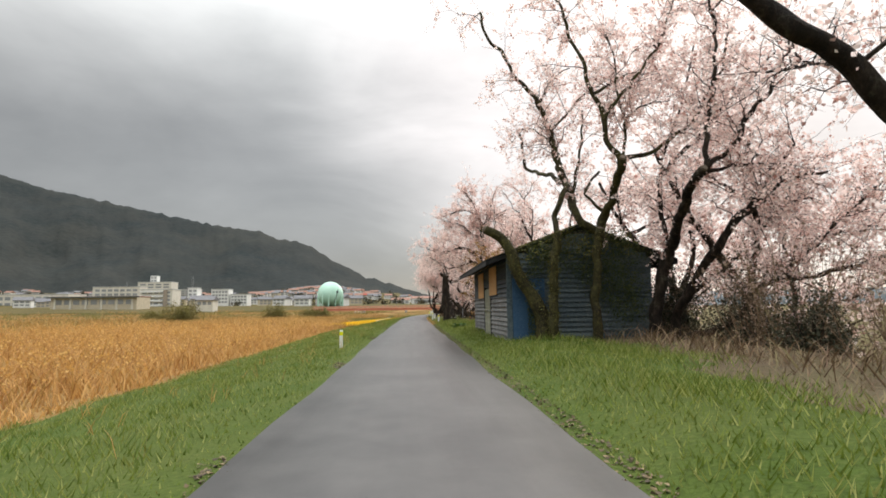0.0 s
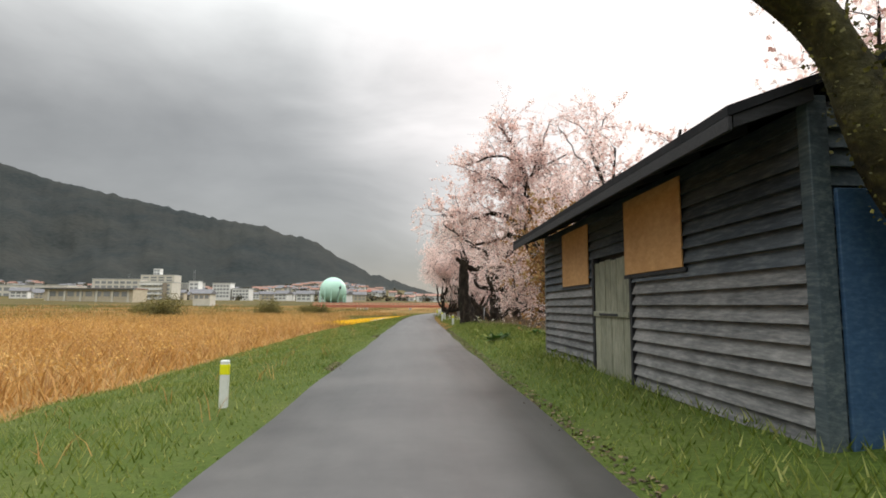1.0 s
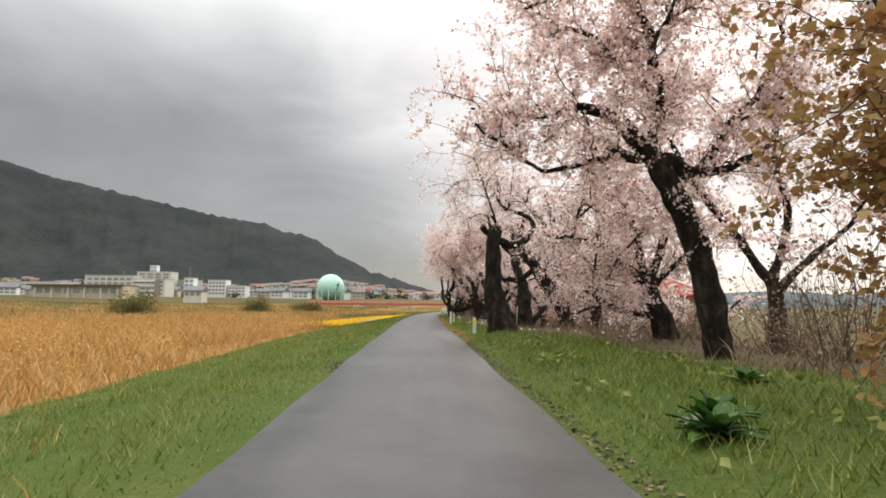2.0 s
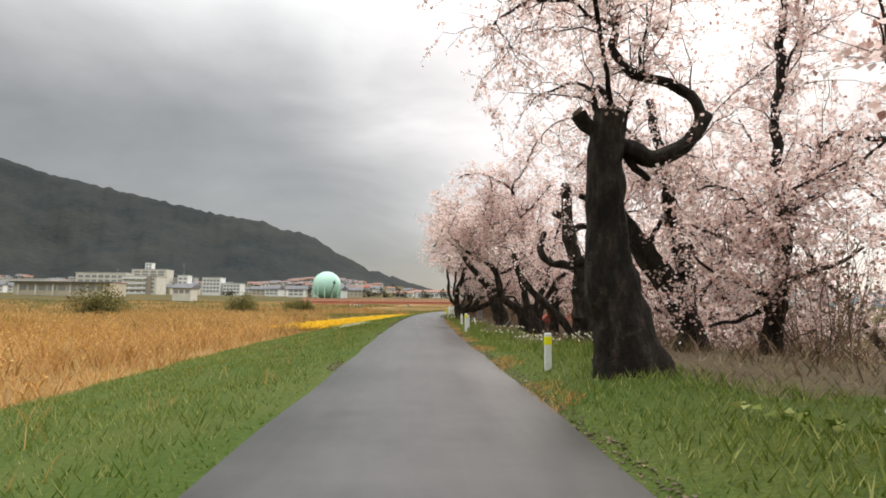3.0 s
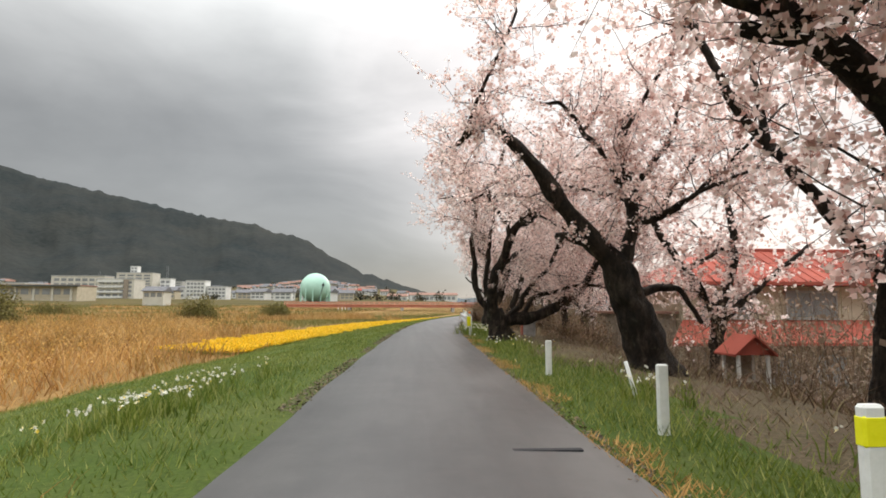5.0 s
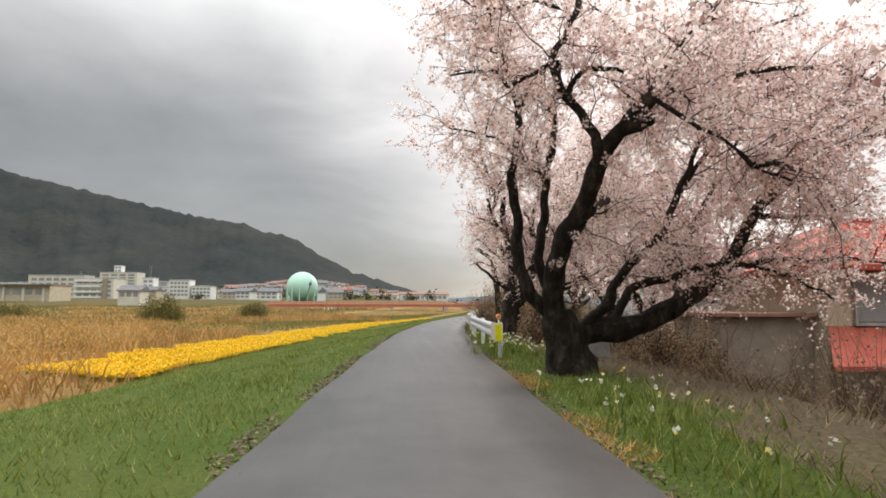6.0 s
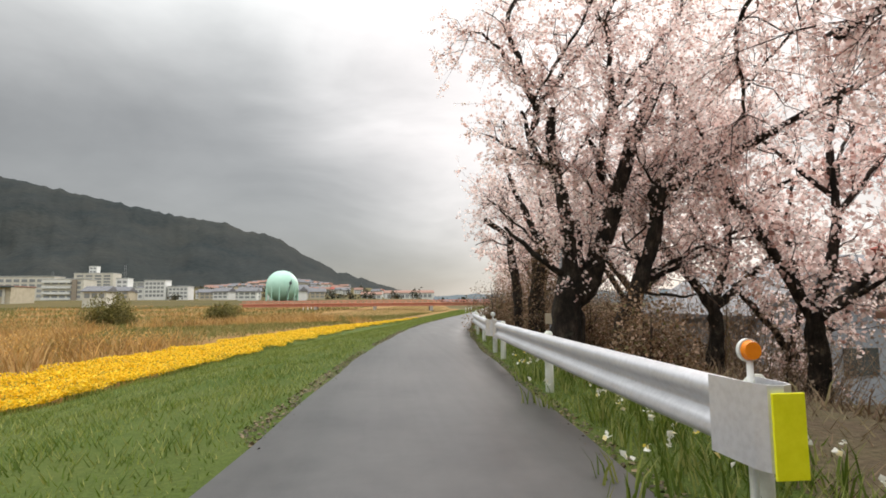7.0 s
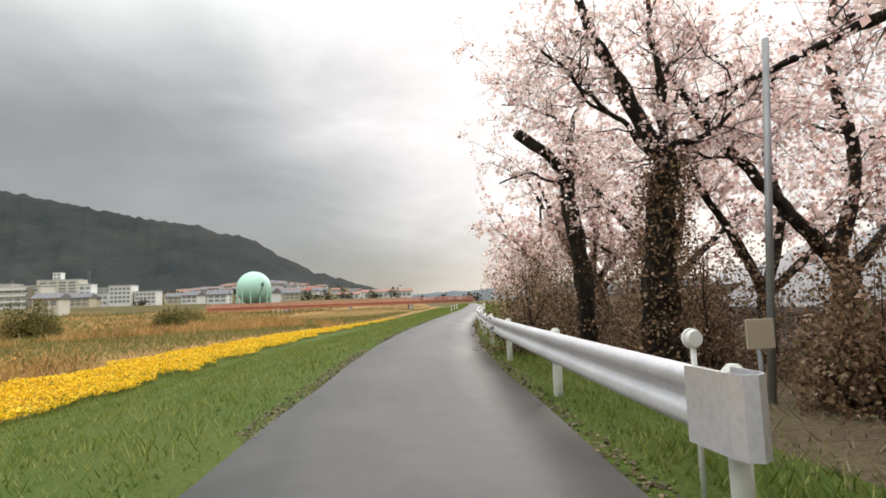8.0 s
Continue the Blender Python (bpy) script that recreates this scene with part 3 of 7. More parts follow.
blades("far_verge_grass", pf, 0.25, 0.06, 0.5, GRASS, "green levee grass further along the lane", "grass", 3)
ps, _, _ = scatter(r, 5000, -7.5, -2.2, -4, 60, lambda d, y: np.sin(y * 1.9 + d) * np.sin(d * 2.7 + y * 0.4) > 0.72)
blades("dead_grass_tufts", ps, 0.42, 0.012, 0.6, REED, "bleached dead grass tufts in the verge", "grass", 4, joints=2)


def strip(d, y):
    wav = 0.35 * np.sin(y * 0.9) + 0.25 * np.sin(y * 2.3 + 1)
    return (d > far_side(y) + wav) & (d < np.interp(y, [84, 102, 108, 118, 128, 140, 180], [-9.6, -9.8, -10.5, -11.7, -12.3, -13.3, -13.0]) + wav) & (y > 85.5 - (d + 9.5) * 0.55) & (y < 178)


clump = lambda d, y: (np.sin(d * 0.31 + y * 0.17) * np.sin(y * 0.23 - d * 0.19) + 1) / 2
green = lambda d, y: (((d + 27) / 9) ** 2 + ((y - 144) / 17) ** 2 < 0.7 + 0.5 * clump(d * 2, y * 2)) | (((d + 55) / 12) ** 2 + ((y - 160) / 14) ** 2 < 0.7 + 0.5 * clump(d * 2, y * 2))
reed_keep = lambda d, y: (d < field_edge(y)) & ~strip(d, y) & ~((d > far_side(y) - np.interp(y, [98, 112, 122], [0.4, 0.4, 3.4])) & (y > 98)) & ~green(d, y) & ~((y > 112) & (clump(d * 0.35 + 1, y * 0.3) > 0.5))
p1, d1, y1 = scatter(r, 150000, -56, -7, -6, 200, lambda d, y: reed_keep(d, y) & (d > -46 - 10 * clump(d * 1.7, y * 0.6)), 0.3)
# the reeds stand in tufts with trampled gaps between, and low round the willows
gap = smooth01((clump(d1 * 2.3 + 4, y1 * 1.6) + 0.55 * clump(d1 * 6.1, y1 * 4.3) - 0.35) / 0.55)
h1 = (0.35 + 0.85 * gap + 0.40 * clump(d1 * 4.1, y1 * 3.7)) * np.clip((field_edge(y1) - d1) / 3.0 + 0.3, 0.3, 1)
for wx_, wy_, wr_ in ((-49.2, 118, 11), (-37.4, 154, 10), (-26.8, 174, 8)):
    h1 *= 1 - 0.7 * np.exp(-(((p1[:, 0] - wx_) / wr_) ** 2 + ((p1[:, 1] - wy_) / (wr_ * 1.3)) ** 2) * 1.6)
brown = clump(d1 * 0.9 + 2, y1 * 0.7) * 34 + y1 > 104
blades("reed_field", p1[~brown], h1[~brown], 0.042, 0.62, REED, "dry straw-orange reeds on the flood plain", "reeds", 5, joints=2)
blades("brown_reed_field", p1[brown], h1[brown] * 1.1, 0.055, 0.55, REED_BROWN, "browner reeds further out on the flood plain", "reeds", 55, joints=2)
top_ = np.flatnonzero((h1 > 0.75) & (y1 < 120))[::3]
sr = np.random.default_rng(56)
seeds = np.repeat(p1[top_], 2, 0) + np.stack([sr.normal(0, 0.14, 2 * len(top_)), sr.normal(0, 0.14, 2 * len(top_)), np.repeat(h1[top_], 2) * sr.uniform(0.55, 0.98, 2 * len(top_))], -1)
p2, d2, y2 = scatter(r, 95000, -260, -45, -20, 330, lambda d, y: (np.hypot(d, y) < 340) & (d < -45 - 10 * clump(d * 1.7, y * 0.6)))
olive = clump(d2 * 0.35, y2 * 0.5 + 3) > np.interp(y2, [170, 230], [0.56, 0.30])
blades("far_reeds", p2[~olive], (0.8 + 0.9 * clump(d2, y2))[~olive], 0.16, 0.5, REED_BROWN, "far stretch of dry brown reeds", "reeds", 6)
blades("far_weeds", p2[olive], (0.5 + 0.5 * clump(d2, y2))[olive], 0.18, 0.5, OLIVE, "olive-green weeds far out on the plain", "weeds", 66)
p3, _, _ = scatter(r, 40000, -60, -17, 92, 330, lambda d, y: ~strip(d, y) & (d > -60 + (y - 92) * 0.1))
blades("green_brown_fallow", p3, 0.35, 0.07, 0.6, WILLOW, "low green-brown weeds beside the flowers", "weeds", 7)

p4, _, _ = scatter(r, 12000, -26, -15, 118, 200, lambda d, y: (d < far_side(y) - 0.9) & (d > far_side(y) - 3.4))
blades("ditch_weeds", p4[::2], 0.32, 0.03, 0.6, BRUSH, "dark brown weeds along the ditch behind the flowers", "weeds", 77)
p5, _, _ = scatter(r, 60000, -70, -17, 108, 230, lambda d, y: (d < far_side(y) - 3.2) & (green(d, y) | (clump(d * 0.35 + 1, y * 0.3) > 0.48)))
blades("olive_fallow", p5, 0.6, 0.07, 0.6, OLIVE, "patches of low olive weeds among the reeds", "weeds", 78)

pe, _, _ = scatter(r, 12000, 1.33, 1.62, -4, 130)
pe[:, 2] += 0.012
pe2, _, _ = scatter(r, 22000, -1.70, -1.30, -4, 130, lambda d, y: np.sin(y * 1.7 + d * 4) + np.sin(y * 0.6) > np.where(y > 62, -0.9, 1.25))
pe2[:, 2] += 0.012
# yellow rape flowers: stems and heads
pq, dq, yq = scatter(r, 290000, -19, -9, 84, 250, strip, 0.7)
blades("flower_stems", pq[::5], 0.28, 0.03, 0.3, GRASS, "green stems under the yellow flowers", "flowers", 8)


def flecks(name, P, size, mat, label, category, seed, flat=0.0, kind="stuff", parent=None):
    """Small folded leaves or petals at the points P, turned at random; flat > 0 lays them level."""
    r = np.random.default_rng(seed)
    n = len(P)
    u = r.normal(size=(n, 3))
    u[:, 2] *= 1 - flat
    u /= np.linalg.norm(u, axis=1)[:, None]
    v = np.cross(u, r.normal(size=(n, 3)))
    v[:, 2] *= 1 - flat
    v /= np.linalg.norm(v, axis=1)[:, None] + 1e-9
    s = (np.broadcast_to(size, n) * r.uniform(0.6, 1.3, n) / 2)[:, None]
    nrm = np.cross(u, v)
    V = np.stack([P - u * s, P + v * s * 0.8 + nrm * s * 0.3, P + u * s, P - v * s * 0.8 + nrm * s * 0.3], 1).reshape(-1, 3)
    o = (np.arange(n) * 4)[:, None]
    F = np.concatenate([o + np.array([[0, 1, 2]]), o + np.array([[0, 2, 3]])])
    ob = soup(name, V, F, mat, parent)
    return tagged(ob, label, category, kind=kind) if parent is None else tagged(ob, label, kind=kind)


pq[:, 2] += np.random.default_rng(3).uniform(0.16, 0.34, len(pq)) * (0.8 + 0.4 * clump(dq * 5, yq * 5))
flecks("rape_flowers", pq, 0.092, RAPE, "bright yellow rape flowers in a long strip", "flowers", 9, 0.5)

flecks("reed_plumes", seeds, 0.095, PLUME, "pale feathery plumes above the reeds", "reeds", 57)
flecks("leaf_litter", np.vstack([pe, pe2]), 0.045, LITTER, "brown leaf litter along the asphalt's edge", "leaf litter", 12, 0.85)

# budding willow shrubs out in the reeds
def shrub(x, y, rad, high, seed, label, mat=WILLOW_DARK, group="shrubs on the plain", leaf=0.26, count=7000):
    q = np.random.default_rng(seed)
    z = at_ground(x, y)
    root = thing("shrub", label, "shrub", (x, y, z - 0.05), group)
    n = count
    a, e = q.uniform(0, 2 * np.pi, n), np.arccos(q.uniform(0.0, 1, n))
    dirs = np.stack([np.sin(e) * np.cos(a) * rad, np.sin(e) * np.sin(a) * rad, np.cos(e) * high], -1)
    s = q.uniform(0.15, 1, n) ** 0.6 * (0.75 + 0.25 * np.sin(a * 3 + seed))
    P = dirs * s[:, None]
    flecks("foliage", P, leaf, mat, "", "", seed, 0.0, "", root)
    B = np.concatenate([np.zeros((40, 3)) + q.normal(size=(40, 3)) * [rad * 0.1, rad * 0.1, 0]])
    T = dirs[:40] * 0.85
    w = np.stack([-T[:, 1], T[:, 0], 0 * T[:, 0]], -1)
    w = w / (np.linalg.norm(w, axis=1)[:, None] + 1e-6) * 0.03
    V = np.stack([B - w, B + w, T], 1).reshape(-1, 3)
    tagged(soup("stem_mass", V, np.arange(120).reshape(-1, 3), TWIG, root), kind="stuff")


shrub(-49.2, 126, 5.3, 5.9, 21, "rounded dark olive willow bush among the reeds")
shrub(-37.4, 162, 4.6, 5.2, 22, "small olive willow bush among the reeds")
shrub(-26.8, 180, 3.4, 3.6, 23, "low brown-green willow bush near the flowers")
shrub(-38.5, 226, 5.5, 3.6, 24, "distant brown-green willow bush")
shrub(-90, 205, 7.0, 3.6, 25, "wide willow thicket far out in the reeds")

pd, dd_, yd = scatter(r, 42000, 8.5, 34, -10, 130)
blades("dry_bank_grass", pd, 0.20 + 0.35 * clump(dd_ * 3, yd * 2), 0.035, 0.75, DRY_BANK, "tan dry grass on the ground below the levee", "grass", 15)

# leafing brown bushes behind the guard rail and beside the shed
for k, (x, y, rad, high) in enumerate(((5.3, 84.5, 0.9, 1.7), (7.2, 92.0, 1.1, 1.9), (7.6, 95.6, 1.5, 2.9), (5.9, 99.2, 1.4, 2.8), (8.6, 99.0, 1.8, 3.4), (7.4, 103.5, 1.7, 3.2), (9.4, 94.2, 1.8, 3.9), (8.9, 97.2, 1.7, 3.6), (7.0, 100.5, 1.5, 3.0), (7.6, 80.2, 1.3, 1.5), (9.4, 82.0, 1.6, 2.1))):
    shrub(x, y, rad, high, 700 + k, "tangled bush with small brown spring leaves", BRUSH_LEAF, "bushes on the bank", 0.060, 6000)
for k, (x, y, rad, high) in enumerate(((8.9, 14.2, 1.6, 3.3), (10.2, 17.0, 2.0, 3.8), (8.3, 11.0, 1.0, 1.8), (8.6, 18.4, 1.3, 2.9), (7.9, 16.0, 0.8, 2.7), (11.6, 15.2, 1.9, 3.4))):
    shrub(x, y, rad, high, 740 + k, "dense dark brown-green bush beside the shed", FOREST_LEAF, "bushes on the bank", 0.068, 5200)

# brown undergrowth below the trees
pb, _, _ = scatter(r, 42000, 5.0, 16, -5, 150, lambda d, y: (np.sin(d * 0.9 + y * 0.35) + np.sin(y * 0.5) > -1.0))
pb = pb[~((pb[:, 0] > 2.6) & (pb[:, 0] < 7.3) & (pb[:, 1] > 15.3) & (pb[:, 1] < 23.5))]
blades("undergrowth", pb, 0.65, 0.02, 0.75, BRUSH, "tangled brown brush on the lower bank", "brush", 10, joints=2)


# ---- cherry trees ----
def tubes(P, R, sides, start=0):
    """Round strips through the points P (n, k, 3) with radii R (n, k)."""
    n, k, _ = P.shape
    T = np.gradient(P, axis=1)
    T /= np.linalg.norm(T, axis=2)[..., None] + 1e-9
    ref = np.tile([0.31, 0.87, 0.38], (n, 1))
    ref[np.abs((T.mean(1) * ref).sum(1)) > 0.85] = [0.9, -0.3, 0.3]
    U = np.cross(T, ref[:, None])
    U /= np.linalg.norm(U, axis=2)[..., None] + 1e-9
    W = np.cross(T, U)
    a = np.linspace(0, 2 * np.pi, sides, endpoint=False)
    ring = U[:, :, None] * np.cos(a)[:, None] + W[:, :, None] * np.sin(a)[:, None]
    V = (P[:, :, None] + ring * (R if R.ndim == 3 else R[:, :, None])[..., None]).reshape(-1, 3)
    base = (np.arange(n) * k * sides)[:, None, None]
    row = (np.arange(k - 1) * sides)[None, :, None]
    s = np.arange(sides)[None, None]
    s2 = (s + 1) % sides
    F = np.stack([base + row + s, base + row + s2, base + row + sides + s2, base + row + sides + s], -1).reshape(-1, 4)
    return V, F + start


def curve_through(P, step):
    """A smooth line through the points P."""
    P = np.asarray(P, float)
    if len(P) > 2:
        Q = np.vstack([2 * P[0] - P[1], P, 2 * P[-1] - P[-2]])
        out = []
        for q in range(1, len(Q) - 2):
            m = max(2, int(np.linalg.norm(Q[q + 1] - Q[q]) / step))
            t = np.linspace(0, 1, m, endpoint=False)[:, None]
            a, b, c_, d = Q[q - 1], Q[q], Q[q + 1], Q[q + 2]
            out.append(0.5 * (2 * b + (c_ - a) * t + (2 * a - 5 * b + 4 * c_ - d) * t ** 2 + (3 * b - a - 3 * c_ + d) * t ** 3))
        return np.vstack(out + [P[-1:]])
    m = max(3, int(np.linalg.norm(P[1] - P[0]) / step))
    return P[0] + (P[1] - P[0]) * np.linspace(0, 1, m)[:, None]


SEEDS = iter(range(100, 400))


def cherry(label, x, y, bloom=1.0, extra=4, spread=3.0, bark=None, leaf=None, size=0.064, dense=1.0, low=1.7, shoots=0):
    seed = next(SEEDS)
    root = thing("cherry_tree", label, "tree", (x, y, at_ground(x, y) - 0.06), "cherry trees along the lane")
    return dict(ob=root, x=x, y=y, o=np.array([x, y, at_ground(x, y) - 0.06]), bloom=bloom, extra=extra, spread=spread, q=np.random.default_rng(seed), limbs=[], bark=bark or BARK, leaf=leaf or BLOSSOM, size=size, seed=seed, dense=dense, low=low, shoots=shoots)


def limb(t, r0, r1, bloom, *pts):
    """A limb through (x, z) points of the plane across the lane; a third number moves a point along the lane."""
    q = t["q"]
    P = np.array([(p[0], t["y"] + (p[2] if len(p) > 2 else 0.0), p[1]) for p in pts], float)
    if not t["limbs"] or P[0, 2] < 0.35:
        # stand it in the ground
        foot = at_ground(P[0, 0], t["y"]) - 0.15
        if P[0, 2] - foot > 0.3:
            P = np.vstack([[P[0, 0] - 0.2 * (P[1, 0] - P[0, 0]), t["y"], foot], P])
        else:
            P[0, 2] = foot
    run = np.r_[0, np.cumsum(np.linalg.norm(np.diff(P, axis=0), axis=1))]
    cap = 9.0
    if len(t["limbs"]) and pts[0][1] >= 0.35:
        # spring from the axis of the nearest limb, and lie at its depth
        dist = [np.hypot(l[0][:, 0] - P[0, 0], l[0][:, 2] - P[0, 2]) for l in t["limbs"]]
        k = int(np.argmin([v.min() for v in dist]))
        A, AR = t["limbs"][k][0], t["limbs"][k][1]
        m = int(np.argmin(dist[k]))
        P[:, 1] += A[m, 1] - t["y"]
        P[:, 1] += q.uniform(-0.14, 0.14) * run
        if dist[k][m] < 1.0:
            back = max(0, m - 4)
            P = np.vstack([A[back], P]) if np.linalg.norm(A[back] - P[0]) > 0.15 else P
            cap = float(AR[back]) * 0.92
    else:
        P[:, 1] += q.uniform(-0.04, 0.04) * run
    C = curve_through(P, 0.11)
    C += np.cumsum(q.normal(size=C.shape) * 0.010, axis=0)
    R = np.linspace(r0, r1, len(C)) * (1 + np.convolve(np.pad(q.normal(size=len(C)), 4, mode="edge"), np.hanning(9) / np.hanning(9).sum(), "valid") * 0.11)
    s = np.linspace(0, 1, len(C))
    if not t["limbs"]:
        R *= 1 + 0.40 * np.exp(-(C[:, 2] - C[0, 2]) / 0.35)
        if bloom == 0 and r1 > 0.15 and len(pts) < 5:
            R *= 1 - 0.45 * smooth01((s - 0.72) / 0.28)
    else:
        R *= 1 + 0.4 * np.exp(-s * run[-1] / 0.35)
        R = np.minimum(R, np.where(s * run[-1] < 0.25, cap, 9.0))
    t["limbs"].append((C, R, bloom))


def stem(t, r0, r1, bloom, *pts):
    """A limb through points in the open, thick r0 at its start and r1 at its end; it grows out of the nearest limb, or out of the ground."""
    q = t["q"]
    P = np.array(pts, float)
    cap = 9.0
    if not t["limbs"] or P[0, 2] < 0.9 and r0 > 0.09:
        foot = at_ground(P[0, 0], P[0, 1]) - 0.15
        if P[0, 2] - foot > 0.25:
            P = np.vstack([[P[0, 0] - 0.25 * (P[1, 0] - P[0, 0]), P[0, 1], foot], P])
        else:
            P[0, 2] = foot
    else:
        near = [np.linalg.norm(l[0] - P[0], axis=1) for l in t["limbs"]]
        k = int(np.argmin([v.min() for v in near]))
        A, AR = t["limbs"][k][0], t["limbs"][k][1]
        m = int(np.argmin(near[k]))
        back = max(0, m - 3)
        if 0.12 < np.linalg.norm(A[back] - P[0]) < 1.6:
            P = np.vstack([A[back], P])
        cap = float(AR[m]) * 1.0
        drift = q.uniform(-0.10, 0.10)
        run = np.r_[0, np.cumsum(np.linalg.norm(np.diff(P, axis=0), axis=1))]
        P[:, 1] += drift * run
    C = curve_through(P, 0.10)
    # crooked growth: a slow sway with sharper kinks on it
    run = np.r_[0, np.cumsum(np.linalg.norm(np.diff(C, axis=0), axis=1))]
    ph = q.uniform(0, 6.28, (2, 3))
    amp = np.interp(r0, [0.03, 0.1, 0.2], [0.035, 0.03, 0.012])
    sway = np.stack([np.sin(run * 4.2 + ph[0, k]) + 0.6 * np.sin(run * 10.5 + ph[1, k]) for k in range(3)], -1) * amp
    C += sway * smooth01(run / 0.8)[:, None] + np.cumsum(q.normal(size=C.shape) * 0.004, axis=0)
    s = run / run[-1]
    R = (r0 + (r1 - r0) * s) * (1 + np.convolve(np.pad(q.normal(size=len(C)), 4, mode="edge"), np.hanning(9) / np.hanning(9).sum(), "valid") * 0.13)
    if not t["limbs"]:
        R *= 1 + 0.30 * np.exp(-(C[:, 2] - C[0, 2]) / 0.3)
    else:
        R *= 1 + 0.12 * np.exp(-run / 0.3)
        R = np.minimum(R, np.where(run < 0.3, cap * 0.96, 9.0))
    t["limbs"].append((C, R, bloom))


def sprout(q, C, T, R, n, length, swing, lift, k, r_share, r_end, stout=0.007):
    """n side shoots from a line C with tangents T: polylines (n, k, 3) and their radii."""
    idx = q.integers(int(len(C) * 0.12), len(C), n)
    out = q.normal(size=(n, 3))
    out -= (out * T[idx]).sum(1)[:, None] * T[idx]
    out /= np.linalg.norm(out, axis=1)[:, None] + 1e-9
    d = T[idx] * q.uniform(0.2, 0.9, (n, 1)) + out * swing + np.array([0, 0, lift]) * q.uniform(0.2, 1, (n, 1))
    d /= np.linalg.norm(d, axis=1)[:, None]
    ln = length * q.uniform(0.45, 1.15, n)
    s = np.linspace(0, 1, k)
    bend = q.normal(size=(n, 1, 3)) * 0.22 + np.array([0, 0, -0.10])
    P = C[idx][:, None] + (d[:, None] * s[None, :, None] + bend * (s ** 2)[None, :, None]) * ln[:, None, None]
    P[:, 1:] += q.normal(size=(n, k - 1, 3)) * 0.03 * ln[:, None, None]
    r0 = np.minimum(R[idx] * r_share, stout * ln + 0.002)
    return P, r0[:, None] * (1 - s) + r_end * s


def finish(t):
    q, root, o = t["q"], t["ob"], t["o"]
    limbs = list(t["limbs"])
    # further limbs that fill the crown
    ends = [l for l in limbs if l[1][-1] < 0.2] or limbs
    keep_x = min(C[:, 0].min() for C, R, b in limbs) - 0.1
    for _ in range(t["extra"]):
        C, R, _b = ends[q.integers(len(ends))]
        up = np.flatnonzero(C[:, 2] > t["low"] + 0.4)
        if len(up) == 0:
            continue
        k = up[q.integers(len(up) // 3, len(up))]
        a = q.uniform(0, 2 * np.pi)
        d = np.array([np.cos(a) * 0.9, np.sin(a), q.uniform(0.35, 0.95)])
        ln = t["spread"] * q.uniform(0.6, 1.1)
        bend = np.array([np.cos(a + 1), np.sin(a + 1), -0.15]) * q.uniform(-0.3, 0.3)
        over = keep_x + 0.8 - (C[k][0] + d[0] * ln)
        if over > 0:
            d[0] += over / ln
        pts = [C[k] + (d * s + bend * s * s) * ln for s in (0, 0.3, 0.6, 1)]
        L = curve_through(pts, 0.16)
        L += np.cumsum(q.normal(size=L.shape) * 0.014, axis=0)
        limbs.append((L, np.linspace(min(R[k] * 0.75, 0.11), 0.025, len(L)), 1.0))
    V, F, n = [], [], 0
    for C, R, _b in limbs:
        sides = 26 if R[0] > 0.28 else 12 if R[0] > 0.12 else 7
        bumps = 1 + np.array([[0.20 * noise.noise(Vector((p[0] * 1.3 + math.cos(a) * 1.2, p[1] * 1.3 + math.sin(a) * 1.2, p[2] * 1.5))) + 0.11 * noise.noise(Vector((p[0] * 2 + math.cos(a) * 3.4, p[1] * 2 + math.sin(a) * 3.4, p[2] * 3.0))) + 0.13 * noise.noise(Vector((math.cos(a) * 7.0 + p[0], math.sin(a) * 7.0 + p[1], p[2] * 3.2))) for a in np.linspace(0, 2 * np.pi, sides, endpoint=False)] for p in C])
        if R[0] > 0.28:
            run = np.r_[0, np.cumsum(np.linalg.norm(np.diff(C, axis=0), axis=1))]
            ang = np.linspace(0, 2 * np.pi, sides, endpoint=False)
            for _ in range(7):
                s0, a0, wide = q.uniform(0.2, max(0.3, run[-1])), q.uniform(0, 2 * np.pi), q.uniform(0.10, 0.26)
                gap_a = np.angle(np.exp(1j * (ang - a0)))
                bumps = bumps + q.uniform(0.08, 0.26) * np.exp(-((run - s0) / wide) ** 2)[:, None] * np.exp(-(gap_a / 0.55) ** 2)[None]
        Rn = R[:, None] * bumps
        # close the tip to a dome
        Ct = np.vstack([C[0] - (C[1] - C[0]) * 0.2, C, C[-1] + (C[-1] - C[-2]) * 0.25])
        Rn = np.vstack([Rn[:1] * 0.02, Rn, Rn[-1:] * 0.02])
        v, f = tubes(Ct[None] - o, Rn[None], sides, n)
        V.append(v)
        F.append(f)
        n += len(v)
    soup("trunk", np.vstack(V), np.vstack(F), t["bark"], root, "gnarled trunk and limbs with dark wet bark", smooth=True)
    # sawn ends of the cut limbs
    for C, R, b in t["limbs"]:
        if b <= 0.3 and 0.09 < R[-1] < 0.25 and C[-1, 2] > 2.0:
            way = Vector(C[-1] - C[-4]).normalized()
            bm = bmesh.new()
            bmesh.ops.create_cone(bm, cap_ends=True, segments=14, radius1=R[-1] * 0.86, radius2=R[-1] * 0.70, depth=0.05, matrix=Matrix.Translation(Vector(C[-1] - o) + way * 0.035) @ way.to_track_quat("Z", "Y").to_matrix().to_4x4())
            part("sawn_end", bm, CUT_WOOD, root, "weathered sawn end grain")
